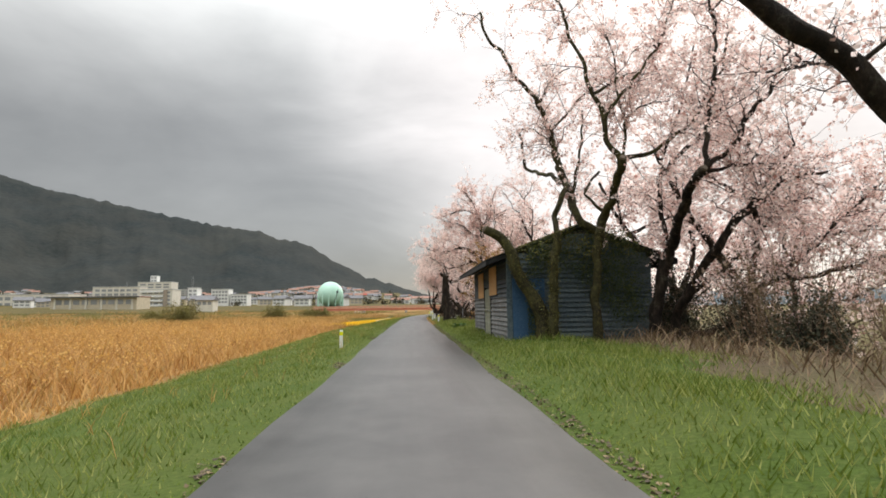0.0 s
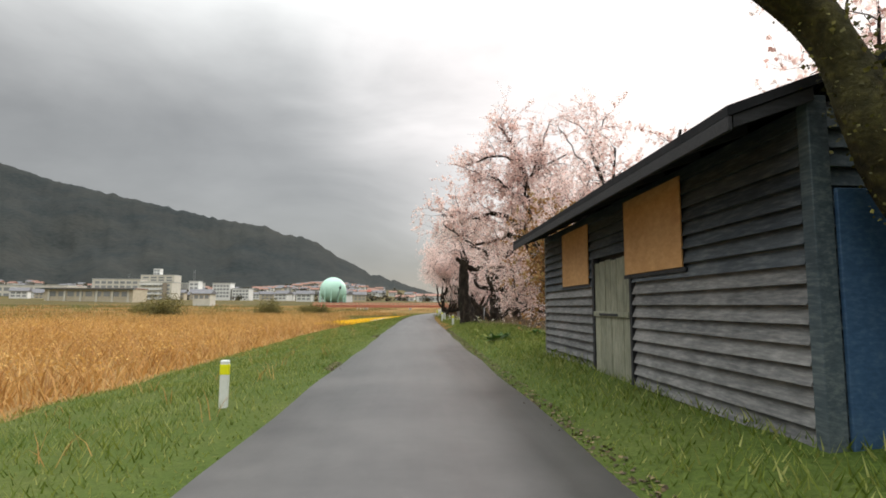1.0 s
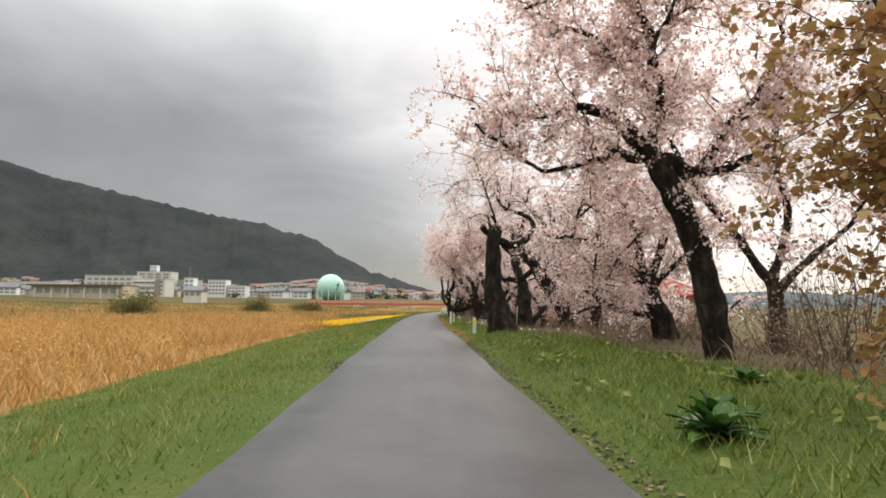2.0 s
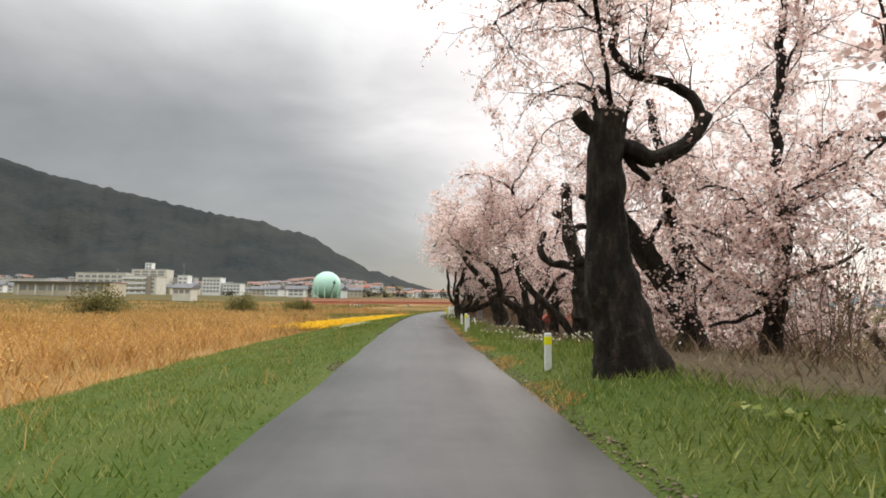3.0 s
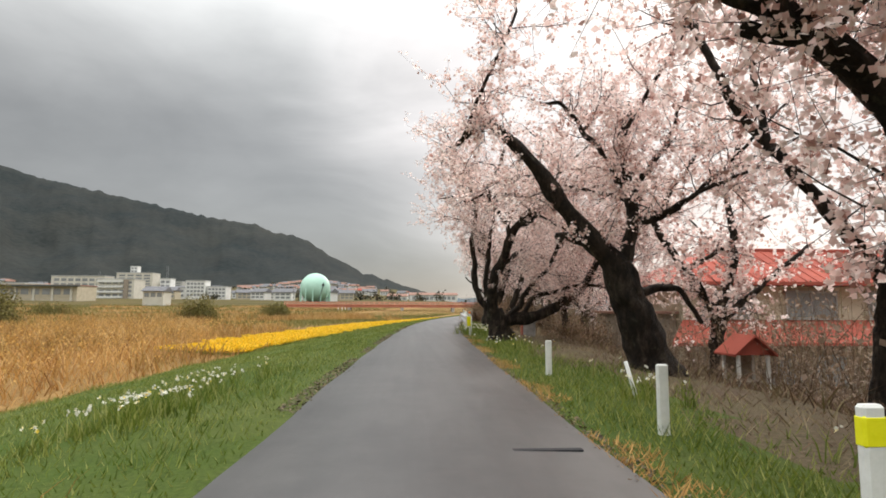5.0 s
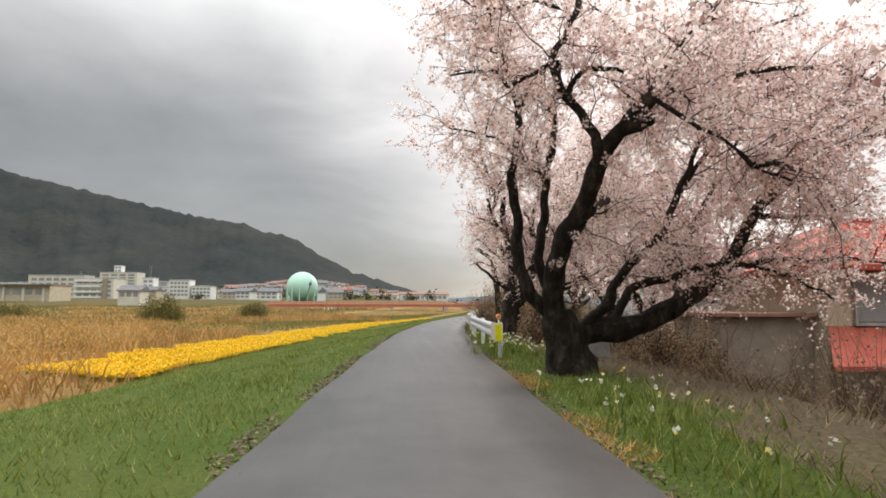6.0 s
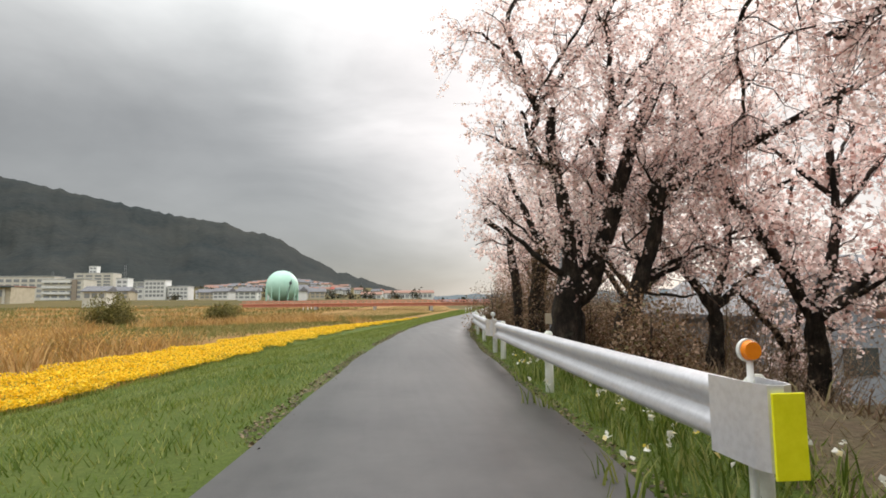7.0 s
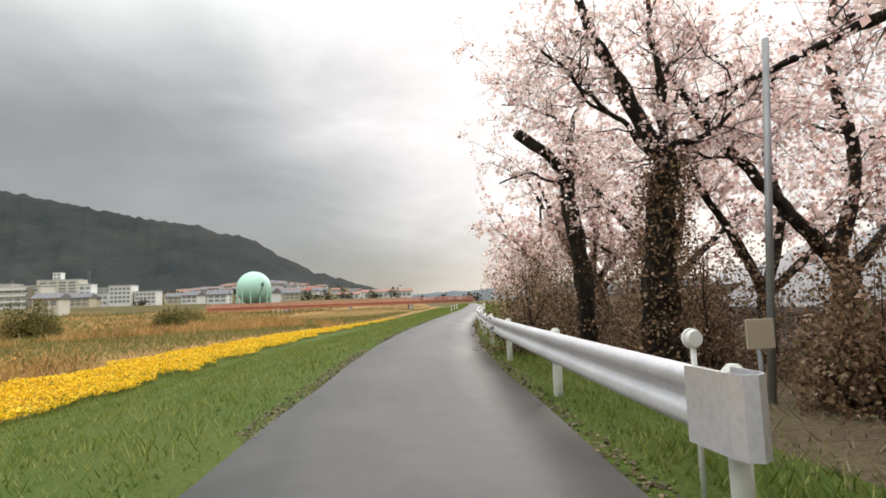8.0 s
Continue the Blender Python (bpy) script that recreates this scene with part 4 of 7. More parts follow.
    if t["shoots"]:
        # tufts of short leafy shoots that break out of the bole
        C, R, b = t["limbs"][0]
        knots = q.integers(len(C) // 6, len(C), max(12, t["shoots"] // 45))
        k = knots[q.integers(0, len(knots), t["shoots"])]
        a, off = q.uniform(0, 2 * np.pi, len(k)), np.abs(q.normal(size=len(k))) * 0.13
        out = np.stack([np.cos(a), np.sin(a), 0 * a], -1)
        P = C[k] + out * (R[k] * 1.02 + off)[:, None] + q.normal(size=(len(k), 3)) * 0.07
        flecks("shoot_mass", P - o, 0.055, BRUSH_LEAF, "short brown leafy shoots on the bole", "", t["seed"] + 900, 0.0, "stuff", root)
    if t["bloom"] <= 0:
        return
    V, F, n, B = [], [], 0, []
    for C, R, b in limbs:
        if b <= 0:
            continue
        T = np.gradient(C, axis=0)
        T /= np.linalg.norm(T, axis=1)[:, None] + 1e-9
        ln = np.linalg.norm(np.diff(C, axis=0), axis=1).sum()
        n1 = int(ln * 5.0 * b * t["dense"]) + 1
        P1, R1 = sprout(q, C, T, R, n1, 1.35, 1.0, 0.35, 6, 0.6, 0.003, 0.013)
        # the stem stays bare near the ground
        high = (P1[:, 0, 2] > t["low"]) & (P1[:, -1, 2] > t["low"] - 0.4)
        # and the lane is kept clear for traffic
        lane = ((P1[..., 0] - cx(P1[..., 1]) < 2.3) & (P1[..., 2] < 3.3)).any(1)
        P1, R1 = P1[high & ~lane], R1[high & ~lane]
        if len(P1) == 0:
            continue
        v, f = tubes(P1, R1, 3, n)
        V.append(v)
        F.append(f)
        n += len(v)
        for p, rr in zip(P1, R1):
            Tt = np.gradient(p, axis=0)
            Tt /= np.linalg.norm(Tt, axis=1)[:, None] + 1e-9
            l2 = np.linalg.norm(np.diff(p, axis=0), axis=1).sum()
            P2, R2 = sprout(q, p, Tt, rr, int(l2 * 8) + 1, 0.6, 1.0, 0.1, 3, 0.6, 0.002)
            free = ~((P2[..., 0] - cx(P2[..., 1]) < 1.9) & (P2[..., 2] < 3.0)).any(1)
            P2, R2 = P2[free], R2[free]
            if len(P2) == 0:
                continue
            v, f = tubes(P2[:, ::2], R2[:, ::2], 3, n)
            V.append(v)
            F.append(f)
            n += len(v)
            m = int(13.2 * t["bloom"] * (0.068 / t["size"]) ** 1.3)
            s = q.uniform(0.1, 1, (len(P2), m, 1)) * 2
            k0 = np.minimum(s.astype(int), 1)
            fr = s - k0
            ar = np.arange(len(P2))[:, None]
            k0 = k0[..., 0]
            pos = P2[ar, k0] * (1 - fr) + P2[ar, k0 + 1] * fr
            B.append((pos + q.normal(size=pos.shape) * 0.04).reshape(-1, 3))
    if V:
        tagged(soup("twig_mass", np.vstack(V) - o, np.vstack(F), TWIG, root, "fine dark twigs"), kind="stuff")
        flecks("blossom", np.vstack(B) - o, t["size"] * 1.16, t["leaf"], "crown of pale pink blossom" if t["leaf"] is BLOSSOM else "thin crown of ochre young leaves", "", t["seed"], 0.0, "", root)


mossy_stems = []
t = cherry("cherry tree with a long sawn-off dark limb", 7.6, 6.5, bloom=0.5, extra=2, spread=2.6)
stem(t, 0.26, 0.24, 0, (7.60, 6.5, -0.30), (7.30, 6.5, 1.40), (6.95, 6.5, 2.70))
stem(t, 0.17, 0.125, 0, (6.59, 6.5, 3.11), (6.10, 6.5, 3.62), (5.63, 6.5, 4.08), (5.20, 6.5, 4.40), (4.77, 6.5, 4.64), (4.48, 6.5, 4.84), (4.20, 6.5, 5.06))
stem(t, 0.05, 0.033, 0.3, (5.56, 6.5, 4.14), (5.49, 6.5, 4.40), (5.44, 6.5, 4.56))
finish(t)
t = cherry("mossy cherry tree whose limbs arch over the shed roof", 5.05, 14.9, bloom=0.95, extra=2, spread=2.4, bark=MOSSY, low=3.9)
stem(t, 0.13, 0.117, 0, (5.10, 14.9, 0.62), (5.12, 14.9, 1.72), (5.19, 14.9, 2.56), (5.30, 14.9, 3.23))
stem(t, 0.13, 0.092, 0.1, (5.45, 14.9, 3.60), (5.47, 14.4, 3.96), (5.46, 14.0, 4.25), (5.37, 13.5, 4.54), (5.30, 13.2, 4.76))
stem(t, 0.08, 0.034, 0.7, (5.30, 13.2, 4.76), (5.14, 13.2, 5.13), (5.02, 13.2, 5.45), (4.96, 13.2, 5.83), (4.82, 13.2, 6.43), (4.69, 13.2, 6.82), (4.53, 13.2, 7.37), (4.24, 13.2, 8.27), (3.91, 13.2, 9.29))
stem(t, 0.06, 0.024, 0.9, (5.30, 13.2, 4.78), (5.68, 13.2, 4.87), (6.12, 13.2, 5.01), (6.57, 13.2, 5.23), (7.03, 13.2, 5.60), (7.51, 13.2, 6.16), (7.77, 13.2, 6.56), (8.17, 13.2, 7.36), (8.48, 13.2, 8.29))
stem(t, 0.04, 0.019, 0.9, (5.35, 13.2, 4.78), (5.49, 13.2, 5.25), (5.49, 13.2, 5.79), (5.40, 13.2, 6.28), (5.36, 13.2, 6.72), (5.35, 13.2, 7.51), (5.13, 13.2, 8.53))
stem(t, 0.05, 0.019, 0.9, (4.99, 13.2, 5.83), (5.28, 13.2, 6.28), (5.69, 13.2, 6.79), (6.04, 13.2, 7.19), (6.54, 13.2, 8.00), (6.83, 13.2, 8.94))
stem(t, 0.03, 0.015, 0.9, (5.47, 13.2, 5.79), (5.97, 13.2, 6.13), (6.59, 13.2, 6.31))
stem(t, 0.13, 0.121, 0, (3.93, 14.9, 0.63), (3.95, 14.9, 1.72), (4.03, 14.9, 2.56), (4.12, 14.9, 3.13))
stem(t, 0.13, 0.105, 0.15, (5.33, 14.9, 3.12), (4.98, 14.9, 3.35), (4.68, 14.9, 3.60), (4.68, 15.2, 4.10), (4.61, 15.4, 4.56), (4.50, 15.8, 5.24))
stem(t, 0.10, 0.032, 0.6, (4.50, 15.8, 5.24), (4.39, 16.0, 5.85), (4.34, 16.2, 6.34), (4.09, 16.2, 7.11), (3.63, 16.2, 7.74), (3.17, 16.2, 8.30), (2.84, 16.2, 8.87), (2.43, 16.2, 9.36), (2.17, 16.2, 10.09))
stem(t, 0.07, 0.052, 0, (4.61, 15.4, 4.56), (4.49, 16.2, 4.96), (4.41, 17.2, 5.37), (4.14, 18.6, 5.84), (3.97, 18.5, 6.46), (3.80, 18.4, 6.99))
stem(t, 0.04, 0.019, 0.8, (4.37, 16.0, 6.47), (4.91, 16.0, 7.03), (5.49, 16.0, 7.61), (6.13, 16.0, 8.12))
stem(t, 0.05, 0.019, 0.8, (4.06, 16.2, 7.28), (4.33, 16.2, 7.90), (5.05, 16.2, 8.49))
stem(t, 0.05, 0.024, 0.5, (4.70, 15.4, 4.34), (4.89, 15.4, 5.11), (4.96, 15.4, 5.76), (5.05, 15.4, 6.36), (5.09, 15.4, 6.76))
stem(t, 0.05, 0.034, 0.2, (5.44, 14.9, 3.72), (5.11, 14.9, 4.03), (4.88, 14.9, 4.37), (5.14, 14.9, 4.64), (5.37, 14.9, 4.87))
stem(t, 0.09, 0.066, 0.1, (4.12, 14.9, 3.13), (4.14, 15.1, 3.68), (4.31, 15.1, 4.16), (4.61, 15.4, 4.56))
stem(t, 0.04, 0.019, 0.9, (4.48, 16.0, 5.65), (4.07, 16.0, 6.33), (3.47, 16.0, 6.45))
finish(t)
mossy_stems.append(t["limbs"][7][:2])
t = cherry("leaning old cherry tree with low spreading limbs", 5.6, 14.9, bloom=1.05, extra=6, spread=3.0, low=1.4)
stem(t, 0.19, 0.095, 0.1, (6.76, 14.9, 0.92), (6.94, 14.8, 1.86), (7.18, 14.6, 2.77), (7.00, 13.7, 3.35), (6.75, 12.7, 3.78), (6.65, 12.0, 4.05), (6.68, 11.8, 4.21))
stem(t, 0.07, 0.029, 0.6, (6.76, 11.9, 4.25), (6.79, 11.9, 4.77), (6.85, 11.9, 5.15), (6.99, 11.9, 5.63), (7.13, 11.9, 6.12), (7.22, 11.9, 6.62), (7.35, 11.9, 7.52), (7.23, 11.9, 8.44))
stem(t, 0.07, 0.029, 0.7, (6.79, 11.9, 4.22), (7.08, 11.9, 4.47), (7.34, 11.9, 4.73), (7.62, 11.9, 5.12), (7.90, 11.9, 5.56), (8.19, 11.9, 5.95), (8.67, 11.9, 6.76), (8.96, 11.9, 7.68))
stem(t, 0.06, 0.025, 1, (6.75, 11.9, 4.16), (7.25, 11.9, 4.26), (7.72, 11.9, 4.33), (8.42, 11.9, 4.41))
stem(t, 0.15, 0.086, 0.2, (7.30, 14.9, 0.80), (7.50, 14.4, 1.60), (7.64, 13.8, 2.22), (7.77, 13.2, 2.77), (8.11, 12.9, 3.33), (9.21, 13.6, 3.83))
stem(t, 0.09, 0.038, 0.9, (8.56, 12.9, 3.65), (9.14, 12.9, 4.07), (9.82, 12.9, 4.34), (10.48, 12.9, 4.45))
stem(t, 0.06, 0.028, 1, (8.28, 12.9, 3.44), (8.95, 12.9, 4.27), (9.58, 12.9, 5.13))
stem(t, 0.07, 0.030, 1, (7.31, 15.5, 4.82), (7.95, 15.5, 5.51), (8.82, 15.5, 6.33), (9.53, 15.5, 6.68))
stem(t, 0.07, 0.059, 0.7, (7.16, 14.6, 2.54), (7.12, 15.2, 3.74), (7.12, 15.2, 4.73))
stem(t, 0.06, 0.027, 1, (9.03, 13.5, 3.13), (9.59, 13.5, 3.56), (10.14, 13.5, 3.83), (10.45, 13.5, 3.83))
stem(t, 0.09, 0.036, 0.9, (6.46, 14.9, 0.13), (7.81, 14.3, 0.48), (8.76, 14.3, 0.91), (9.45, 14.3, 1.72), (10.89, 14.3, 1.94), (12.19, 14.3, 2.23), (12.99, 14.3, 2.45), (14.36, 14.3, 2.76))
stem(t, 0.05, 0.029, 1, (10.01, 14.3, 1.87), (10.95, 14.3, 2.62), (11.79, 14.3, 3.08), (13.07, 14.3, 3.23))
finish(t)
t = cherry("mossy leaning trunk stub beside the shed corner", 3.66, 15.2, bloom=0, extra=0, spread=0, bark=MOSSY)
stem(t, 0.19, 0.131, 0, (3.66, 15.2, 0.91), (3.36, 15.2, 1.52), (3.03, 15.2, 2.14), (2.76, 15.2, 2.80), (2.47, 15.2, 3.17), (2.17, 15.2, 3.33))
stem(t, 0.01, 0.006, 0, (2.42, 15.2, 3.23), (2.40, 15.2, 3.57), (2.39, 15.2, 4.04))
stem(t, 0.01, 0.006, 0, (2.40, 15.2, 3.54), (2.58, 15.2, 3.67), (2.80, 15.2, 3.78))
stem(t, 0.01, 0.006, 0, (2.83, 15.2, 2.96), (2.90, 15.2, 3.27), (2.90, 15.2, 3.45))
finish(t)
mossy_stems.append(t["limbs"][0][:2])
t = cherry("young slender tree with ochre spring leaves", 5.1, 27, bloom=1.1, extra=3, spread=1.3, leaf=YOUNG, low=0.5, size=0.075)
stem(t, 0.08, 0.047, 0.4, (4.67, 27.0, 0.62), (4.64, 27.0, 1.57), (4.57, 27.0, 2.45), (4.49, 27.0, 3.04))
stem(t, 0.04, 0.019, 1, (4.66, 27.0, 1.38), (4.16, 27.0, 2.15), (3.79, 27.0, 2.83))
stem(t, 0.04, 0.019, 1, (4.67, 27.0, 1.58), (4.26, 27.0, 1.96), (3.72, 27.0, 2.05))
stem(t, 0.04, 0.019, 1, (4.57, 27.0, 2.35), (4.18, 27.0, 2.74), (3.89, 27.0, 3.13))
stem(t, 0.04, 0.019, 1, (4.66, 27.0, 1.00), (4.14, 27.0, 1.38), (3.65, 27.0, 1.47))
finish(t)
t = cherry("old cherry tree in full pale pink blossom", 5.5, 33, bloom=1.35, extra=3, spread=1.9, low=0.9, dense=1.15)
stem(t, 0.23, 0.201, 0, (5.51, 33.0, 0.43), (5.30, 33.0, 1.83), (4.84, 33.0, 3.09), (4.61, 33.0, 3.49))
stem(t, 0.19, 0.085, 0.3, (4.61, 33.0, 3.41), (4.37, 33.0, 3.89), (3.74, 33.0, 4.52), (3.10, 33.0, 4.75))
stem(t, 0.12, 0.101, 0, (4.61, 33.0, 3.76), (4.13, 33.0, 3.80), (3.65, 33.0, 3.91))
stem(t, 0.12, 0.039, 1, (4.69, 33.0, 3.81), (5.18, 33.0, 3.58), (5.99, 33.0, 3.67), (6.82, 33.0, 4.25))
stem(t, 0.09, 0.031, 1, (4.37, 33.0, 3.89), (4.55, 33.0, 4.86), (4.40, 33.0, 5.68), (4.74, 33.0, 6.51), (4.91, 33.0, 6.85))
stem(t, 0.04, 0.015, 0.25, (4.83, 33.0, 6.68), (5.09, 33.0, 7.36), (5.26, 33.0, 7.88), (5.53, 33.0, 8.48))
stem(t, 0.09, 0.031, 0.9, (5.18, 33.0, 3.58), (6.35, 33.0, 5.06), (6.79, 33.0, 5.73), (6.90, 33.0, 6.65))
stem(t, 0.04, 0.015, 0.15, (6.90, 33.0, 6.60), (6.49, 33.0, 7.06), (6.26, 33.0, 7.56), (5.93, 33.0, 7.98), (5.74, 33.0, 8.32))
stem(t, 0.05, 0.019, 0.3, (6.85, 33.0, 5.07), (7.56, 33.0, 6.42), (7.41, 33.0, 7.00), (7.10, 33.0, 7.76), (6.61, 33.0, 8.34), (6.03, 33.0, 8.67))
stem(t, 0.04, 0.015, 0.6, (7.13, 33.0, 7.73), (7.45, 33.0, 8.20), (7.72, 33.0, 8.72))
stem(t, 0.08, 0.031, 1, (4.63, 33.0, 4.70), (3.91, 33.0, 5.50), (3.11, 33.0, 6.14), (2.46, 33.0, 5.96))
stem(t, 0.07, 0.031, 1, (4.56, 33.0, 5.52), (4.25, 33.0, 6.67), (3.28, 33.0, 6.98), (2.14, 33.0, 6.61))
stem(t, 0.07, 0.031, 1, (4.41, 33.0, 6.17), (3.94, 33.0, 7.50), (3.45, 33.0, 8.16))
stem(t, 0.06, 0.023, 1, (3.18, 33.0, 4.72), (2.14, 33.0, 4.49), (1.18, 33.0, 4.63))
stem(t, 0.06, 0.023, 1, (3.73, 33.0, 3.87), (2.77, 33.0, 3.54), (1.98, 33.0, 3.69), (1.18, 33.0, 4.31))
finish(t)
t = cherry("old cherry tree with low blossoming limbs", 7.0, 38.2, bloom=1.2, extra=7, spread=3.2, low=0.8)
limb(t, 0.26, 0.18, 0, (7.0, 0.1), (6.8, 1.0), (6.5, 1.8))
limb(t, 0.14, 0.05, 1, (6.5, 1.7), (5.6, 2.4), (4.6, 2.9), (3.7, 3.0))
limb(t, 0.14, 0.05, 1, (6.5, 1.8), (6.0, 3.4), (5.2, 5.0), (4.6, 6.6))
limb(t, 0.13, 0.05, 1, (6.6, 1.8), (7.2, 3.6), (7.0, 5.6), (7.4, 7.4))
limb(t, 0.10, 0.04, 1, (6.8, 0.9), (5.8, 1.1), (4.8, 1.6))
finish(t)
t = cherry("thick pollarded cherry trunk with sawn stubs", 3.1, 41.9, bloom=0.9, extra=2, spread=2.4, size=0.05, dense=0.8)
stem(t, 0.40, 0.215, 0, (3.13, 41.9, 0.37), (3.04, 41.9, 0.70), (2.88, 41.9, 1.45), (2.82, 41.9, 2.21), (2.82, 41.9, 2.99), (2.88, 41.9, 3.58), (2.92, 41.9, 3.78))
stem(t, 0.11, 0.089, 0, (2.79, 41.9, 3.46), (2.56, 41.9, 3.60), (2.46, 41.9, 3.71))
stem(t, 0.05, 0.030, 0, (2.77, 41.9, 3.66), (2.68, 41.9, 3.90), (2.63, 41.9, 4.18))
stem(t, 0.07, 0.037, 0, (2.98, 41.9, 3.74), (2.88, 41.9, 3.98), (2.73, 41.9, 4.14))
stem(t, 0.13, 0.082, 0.15, (3.00, 41.9, 3.39), (3.38, 41.9, 3.17), (3.78, 41.9, 3.25), (4.07, 41.9, 3.45), (4.25, 41.9, 3.72))
stem(t, 0.09, 0.045, 0.8, (4.25, 41.9, 3.72), (4.16, 41.9, 3.94), (3.89, 41.9, 4.22), (3.61, 41.9, 4.30), (3.25, 41.9, 4.46), (3.06, 41.9, 4.68), (3.03, 41.9, 5.09), (3.00, 41.9, 5.59))
stem(t, 0.08, 0.045, 0.3, (3.07, 41.9, 3.29), (3.23, 41.9, 3.00), (3.45, 41.9, 2.80))
stem(t, 0.03, 0.011, 1, (2.65, 41.9, 4.10), (2.37, 41.9, 4.21), (2.05, 41.9, 4.04), (1.85, 41.9, 3.83))
stem(t, 0.03, 0.015, 1, (3.04, 41.9, 5.01), (2.63, 41.9, 5.24), (2.15, 41.9, 5.35), (1.51, 41.9, 5.20), (1.19, 41.9, 4.86))
stem(t, 0.03, 0.011, 1, (3.33, 41.9, 4.43), (3.39, 41.9, 4.94), (3.52, 41.9, 5.44), (3.54, 41.9, 5.95))
stem(t, 0.03, 0.011, 1, (3.03, 41.9, 5.09), (2.63, 41.9, 5.49), (2.23, 41.9, 5.72))
finish(t)
t = cherry("old cherry tree with a mossy split trunk and cut top", 6.9, 47.6, bloom=0.7, extra=2, spread=2.6)
stem(t, 0.35, 0.198, 0, (6.82, 47.6, 0.64), (6.60, 47.6, 1.15), (6.19, 47.6, 1.82), (5.69, 47.6, 2.49), (5.34, 47.6, 3.02), (5.07, 47.6, 3.41))
stem(t, 0.17, 0.099, 0, (5.07, 47.6, 3.38), (4.91, 47.6, 3.63), (4.86, 47.6, 3.92), (4.86, 47.6, 4.21), (4.95, 47.6, 4.59))
stem(t, 0.09, 0.068, 0, (4.91, 47.6, 3.50), (4.58, 47.6, 3.62), (4.25, 47.6, 3.71))
stem(t, 0.25, 0.160, 0.1, (6.86, 47.6, 0.71), (6.81, 47.6, 1.66), (6.69, 47.6, 2.39), (6.55, 47.6, 3.13), (6.44, 47.6, 3.88))
stem(t, 0.15, 0.084, 0.4, (6.44, 47.6, 3.88), (6.37, 47.6, 4.38), (6.30, 47.6, 4.85), (6.20, 47.6, 5.28), (6.11, 47.6, 5.67), (6.03, 47.6, 6.20))
stem(t, 0.11, 0.053, 0.4, (6.42, 47.6, 4.04), (6.02, 47.6, 4.54), (5.66, 47.6, 5.00), (5.34, 47.6, 5.38), (5.13, 47.6, 5.63), (4.93, 47.6, 5.89))
stem(t, 0.08, 0.046, 0.2, (5.96, 47.6, 2.05), (5.92, 47.6, 2.62), (6.06, 47.6, 3.03), (6.29, 47.6, 3.29))
stem(t, 0.04, 0.019, 0.8, (6.40, 47.6, 4.47), (6.70, 47.6, 4.95), (7.03, 47.6, 5.36), (7.37, 47.6, 5.73))
stem(t, 0.03, 0.011, 0.9, (5.26, 47.6, 5.46), (5.35, 47.6, 4.86), (5.63, 47.6, 4.36), (5.90, 47.6, 3.86))
stem(t, 0.03, 0.011, 1, (5.05, 47.6, 5.72), (4.54, 47.6, 5.78), (3.94, 47.6, 5.67), (3.43, 47.6, 5.39), (3.34, 47.6, 5.04))
stem(t, 0.03, 0.011, 1, (4.90, 47.6, 4.17), (4.67, 47.6, 4.67), (4.42, 47.6, 4.74), (3.98, 47.6, 4.31))
stem(t, 0.03, 0.015, 1, (5.11, 47.6, 3.34), (5.53, 47.6, 3.42), (6.05, 47.6, 3.61))
finish(t)
t = cherry("slim cherry tree in blossom on the bank", 7.4, 45.4, bloom=1.1, extra=5, spread=3.0, low=0.9)
stem(t, 0.20, 0.132, 0, (7.38, 45.4, 0.50), (7.61, 45.4, 1.51), (7.78, 45.4, 2.54))
stem(t, 0.12, 0.066, 0.5, (7.78, 45.4, 2.49), (7.60, 45.4, 3.59), (7.58, 45.4, 5.14), (7.72, 45.4, 6.61), (7.74, 45.4, 7.60), (7.74, 45.4, 8.36))
stem(t, 0.09, 0.044, 0.8, (7.83, 45.4, 2.83), (8.20, 45.4, 3.60), (8.86, 45.4, 4.57), (9.24, 45.4, 4.76), (10.08, 45.4, 4.72), (10.71, 45.4, 4.62))
stem(t, 0.05, 0.022, 1, (7.70, 45.4, 5.26), (8.04, 45.4, 6.25), (8.50, 45.4, 6.76), (9.02, 45.4, 7.15))
stem(t, 0.08, 0.027, 1, (7.65, 45.4, 1.17), (6.88, 45.4, 0.94), (6.06, 45.4, 0.71))
stem(t, 0.06, 0.022, 1, (7.43, 45.2, 1.84), (6.59, 45.2, 2.39), (6.08, 45.2, 2.61), (5.74, 45.2, 2.77))
stem(t, 0.06, 0.022, 1, (7.57, 45.2, 2.29), (6.75, 45.2, 3.30), (6.17, 45.2, 3.52), (5.82, 45.2, 3.45))
stem(t, 0.06, 0.022, 1, (7.34, 45.2, 1.28), (6.44, 45.2, 1.61), (5.99, 45.2, 1.82), (5.72, 45.2, 2.04))
stem(t, 0.05, 0.022, 1, (6.59, 45.2, 2.39), (6.22, 45.2, 1.82), (5.80, 45.2, 1.27))
stem(t, 0.07, 0.027, 1, (7.73, 45.4, 1.63), (8.46, 45.4, 1.86), (9.57, 45.4, 2.34))
finish(t)
t = cherry("pollarded cherry tree with cut forked limbs", 6.4, 54.4, bloom=0.78, extra=1, spread=2.6)
stem(t, 0.45, 0.334, 0, (6.41, 54.4, -0.26), (6.42, 54.4, 0.66), (6.35, 54.4, 1.49), (6.34, 54.4, 2.15))
stem(t, 0.29, 0.155, 0.12, (6.33, 54.4, 2.25), (6.12, 54.4, 2.82), (5.89, 54.4, 3.49), (5.80, 54.4, 4.18), (5.77, 54.4, 4.87), (5.68, 54.4, 5.42))
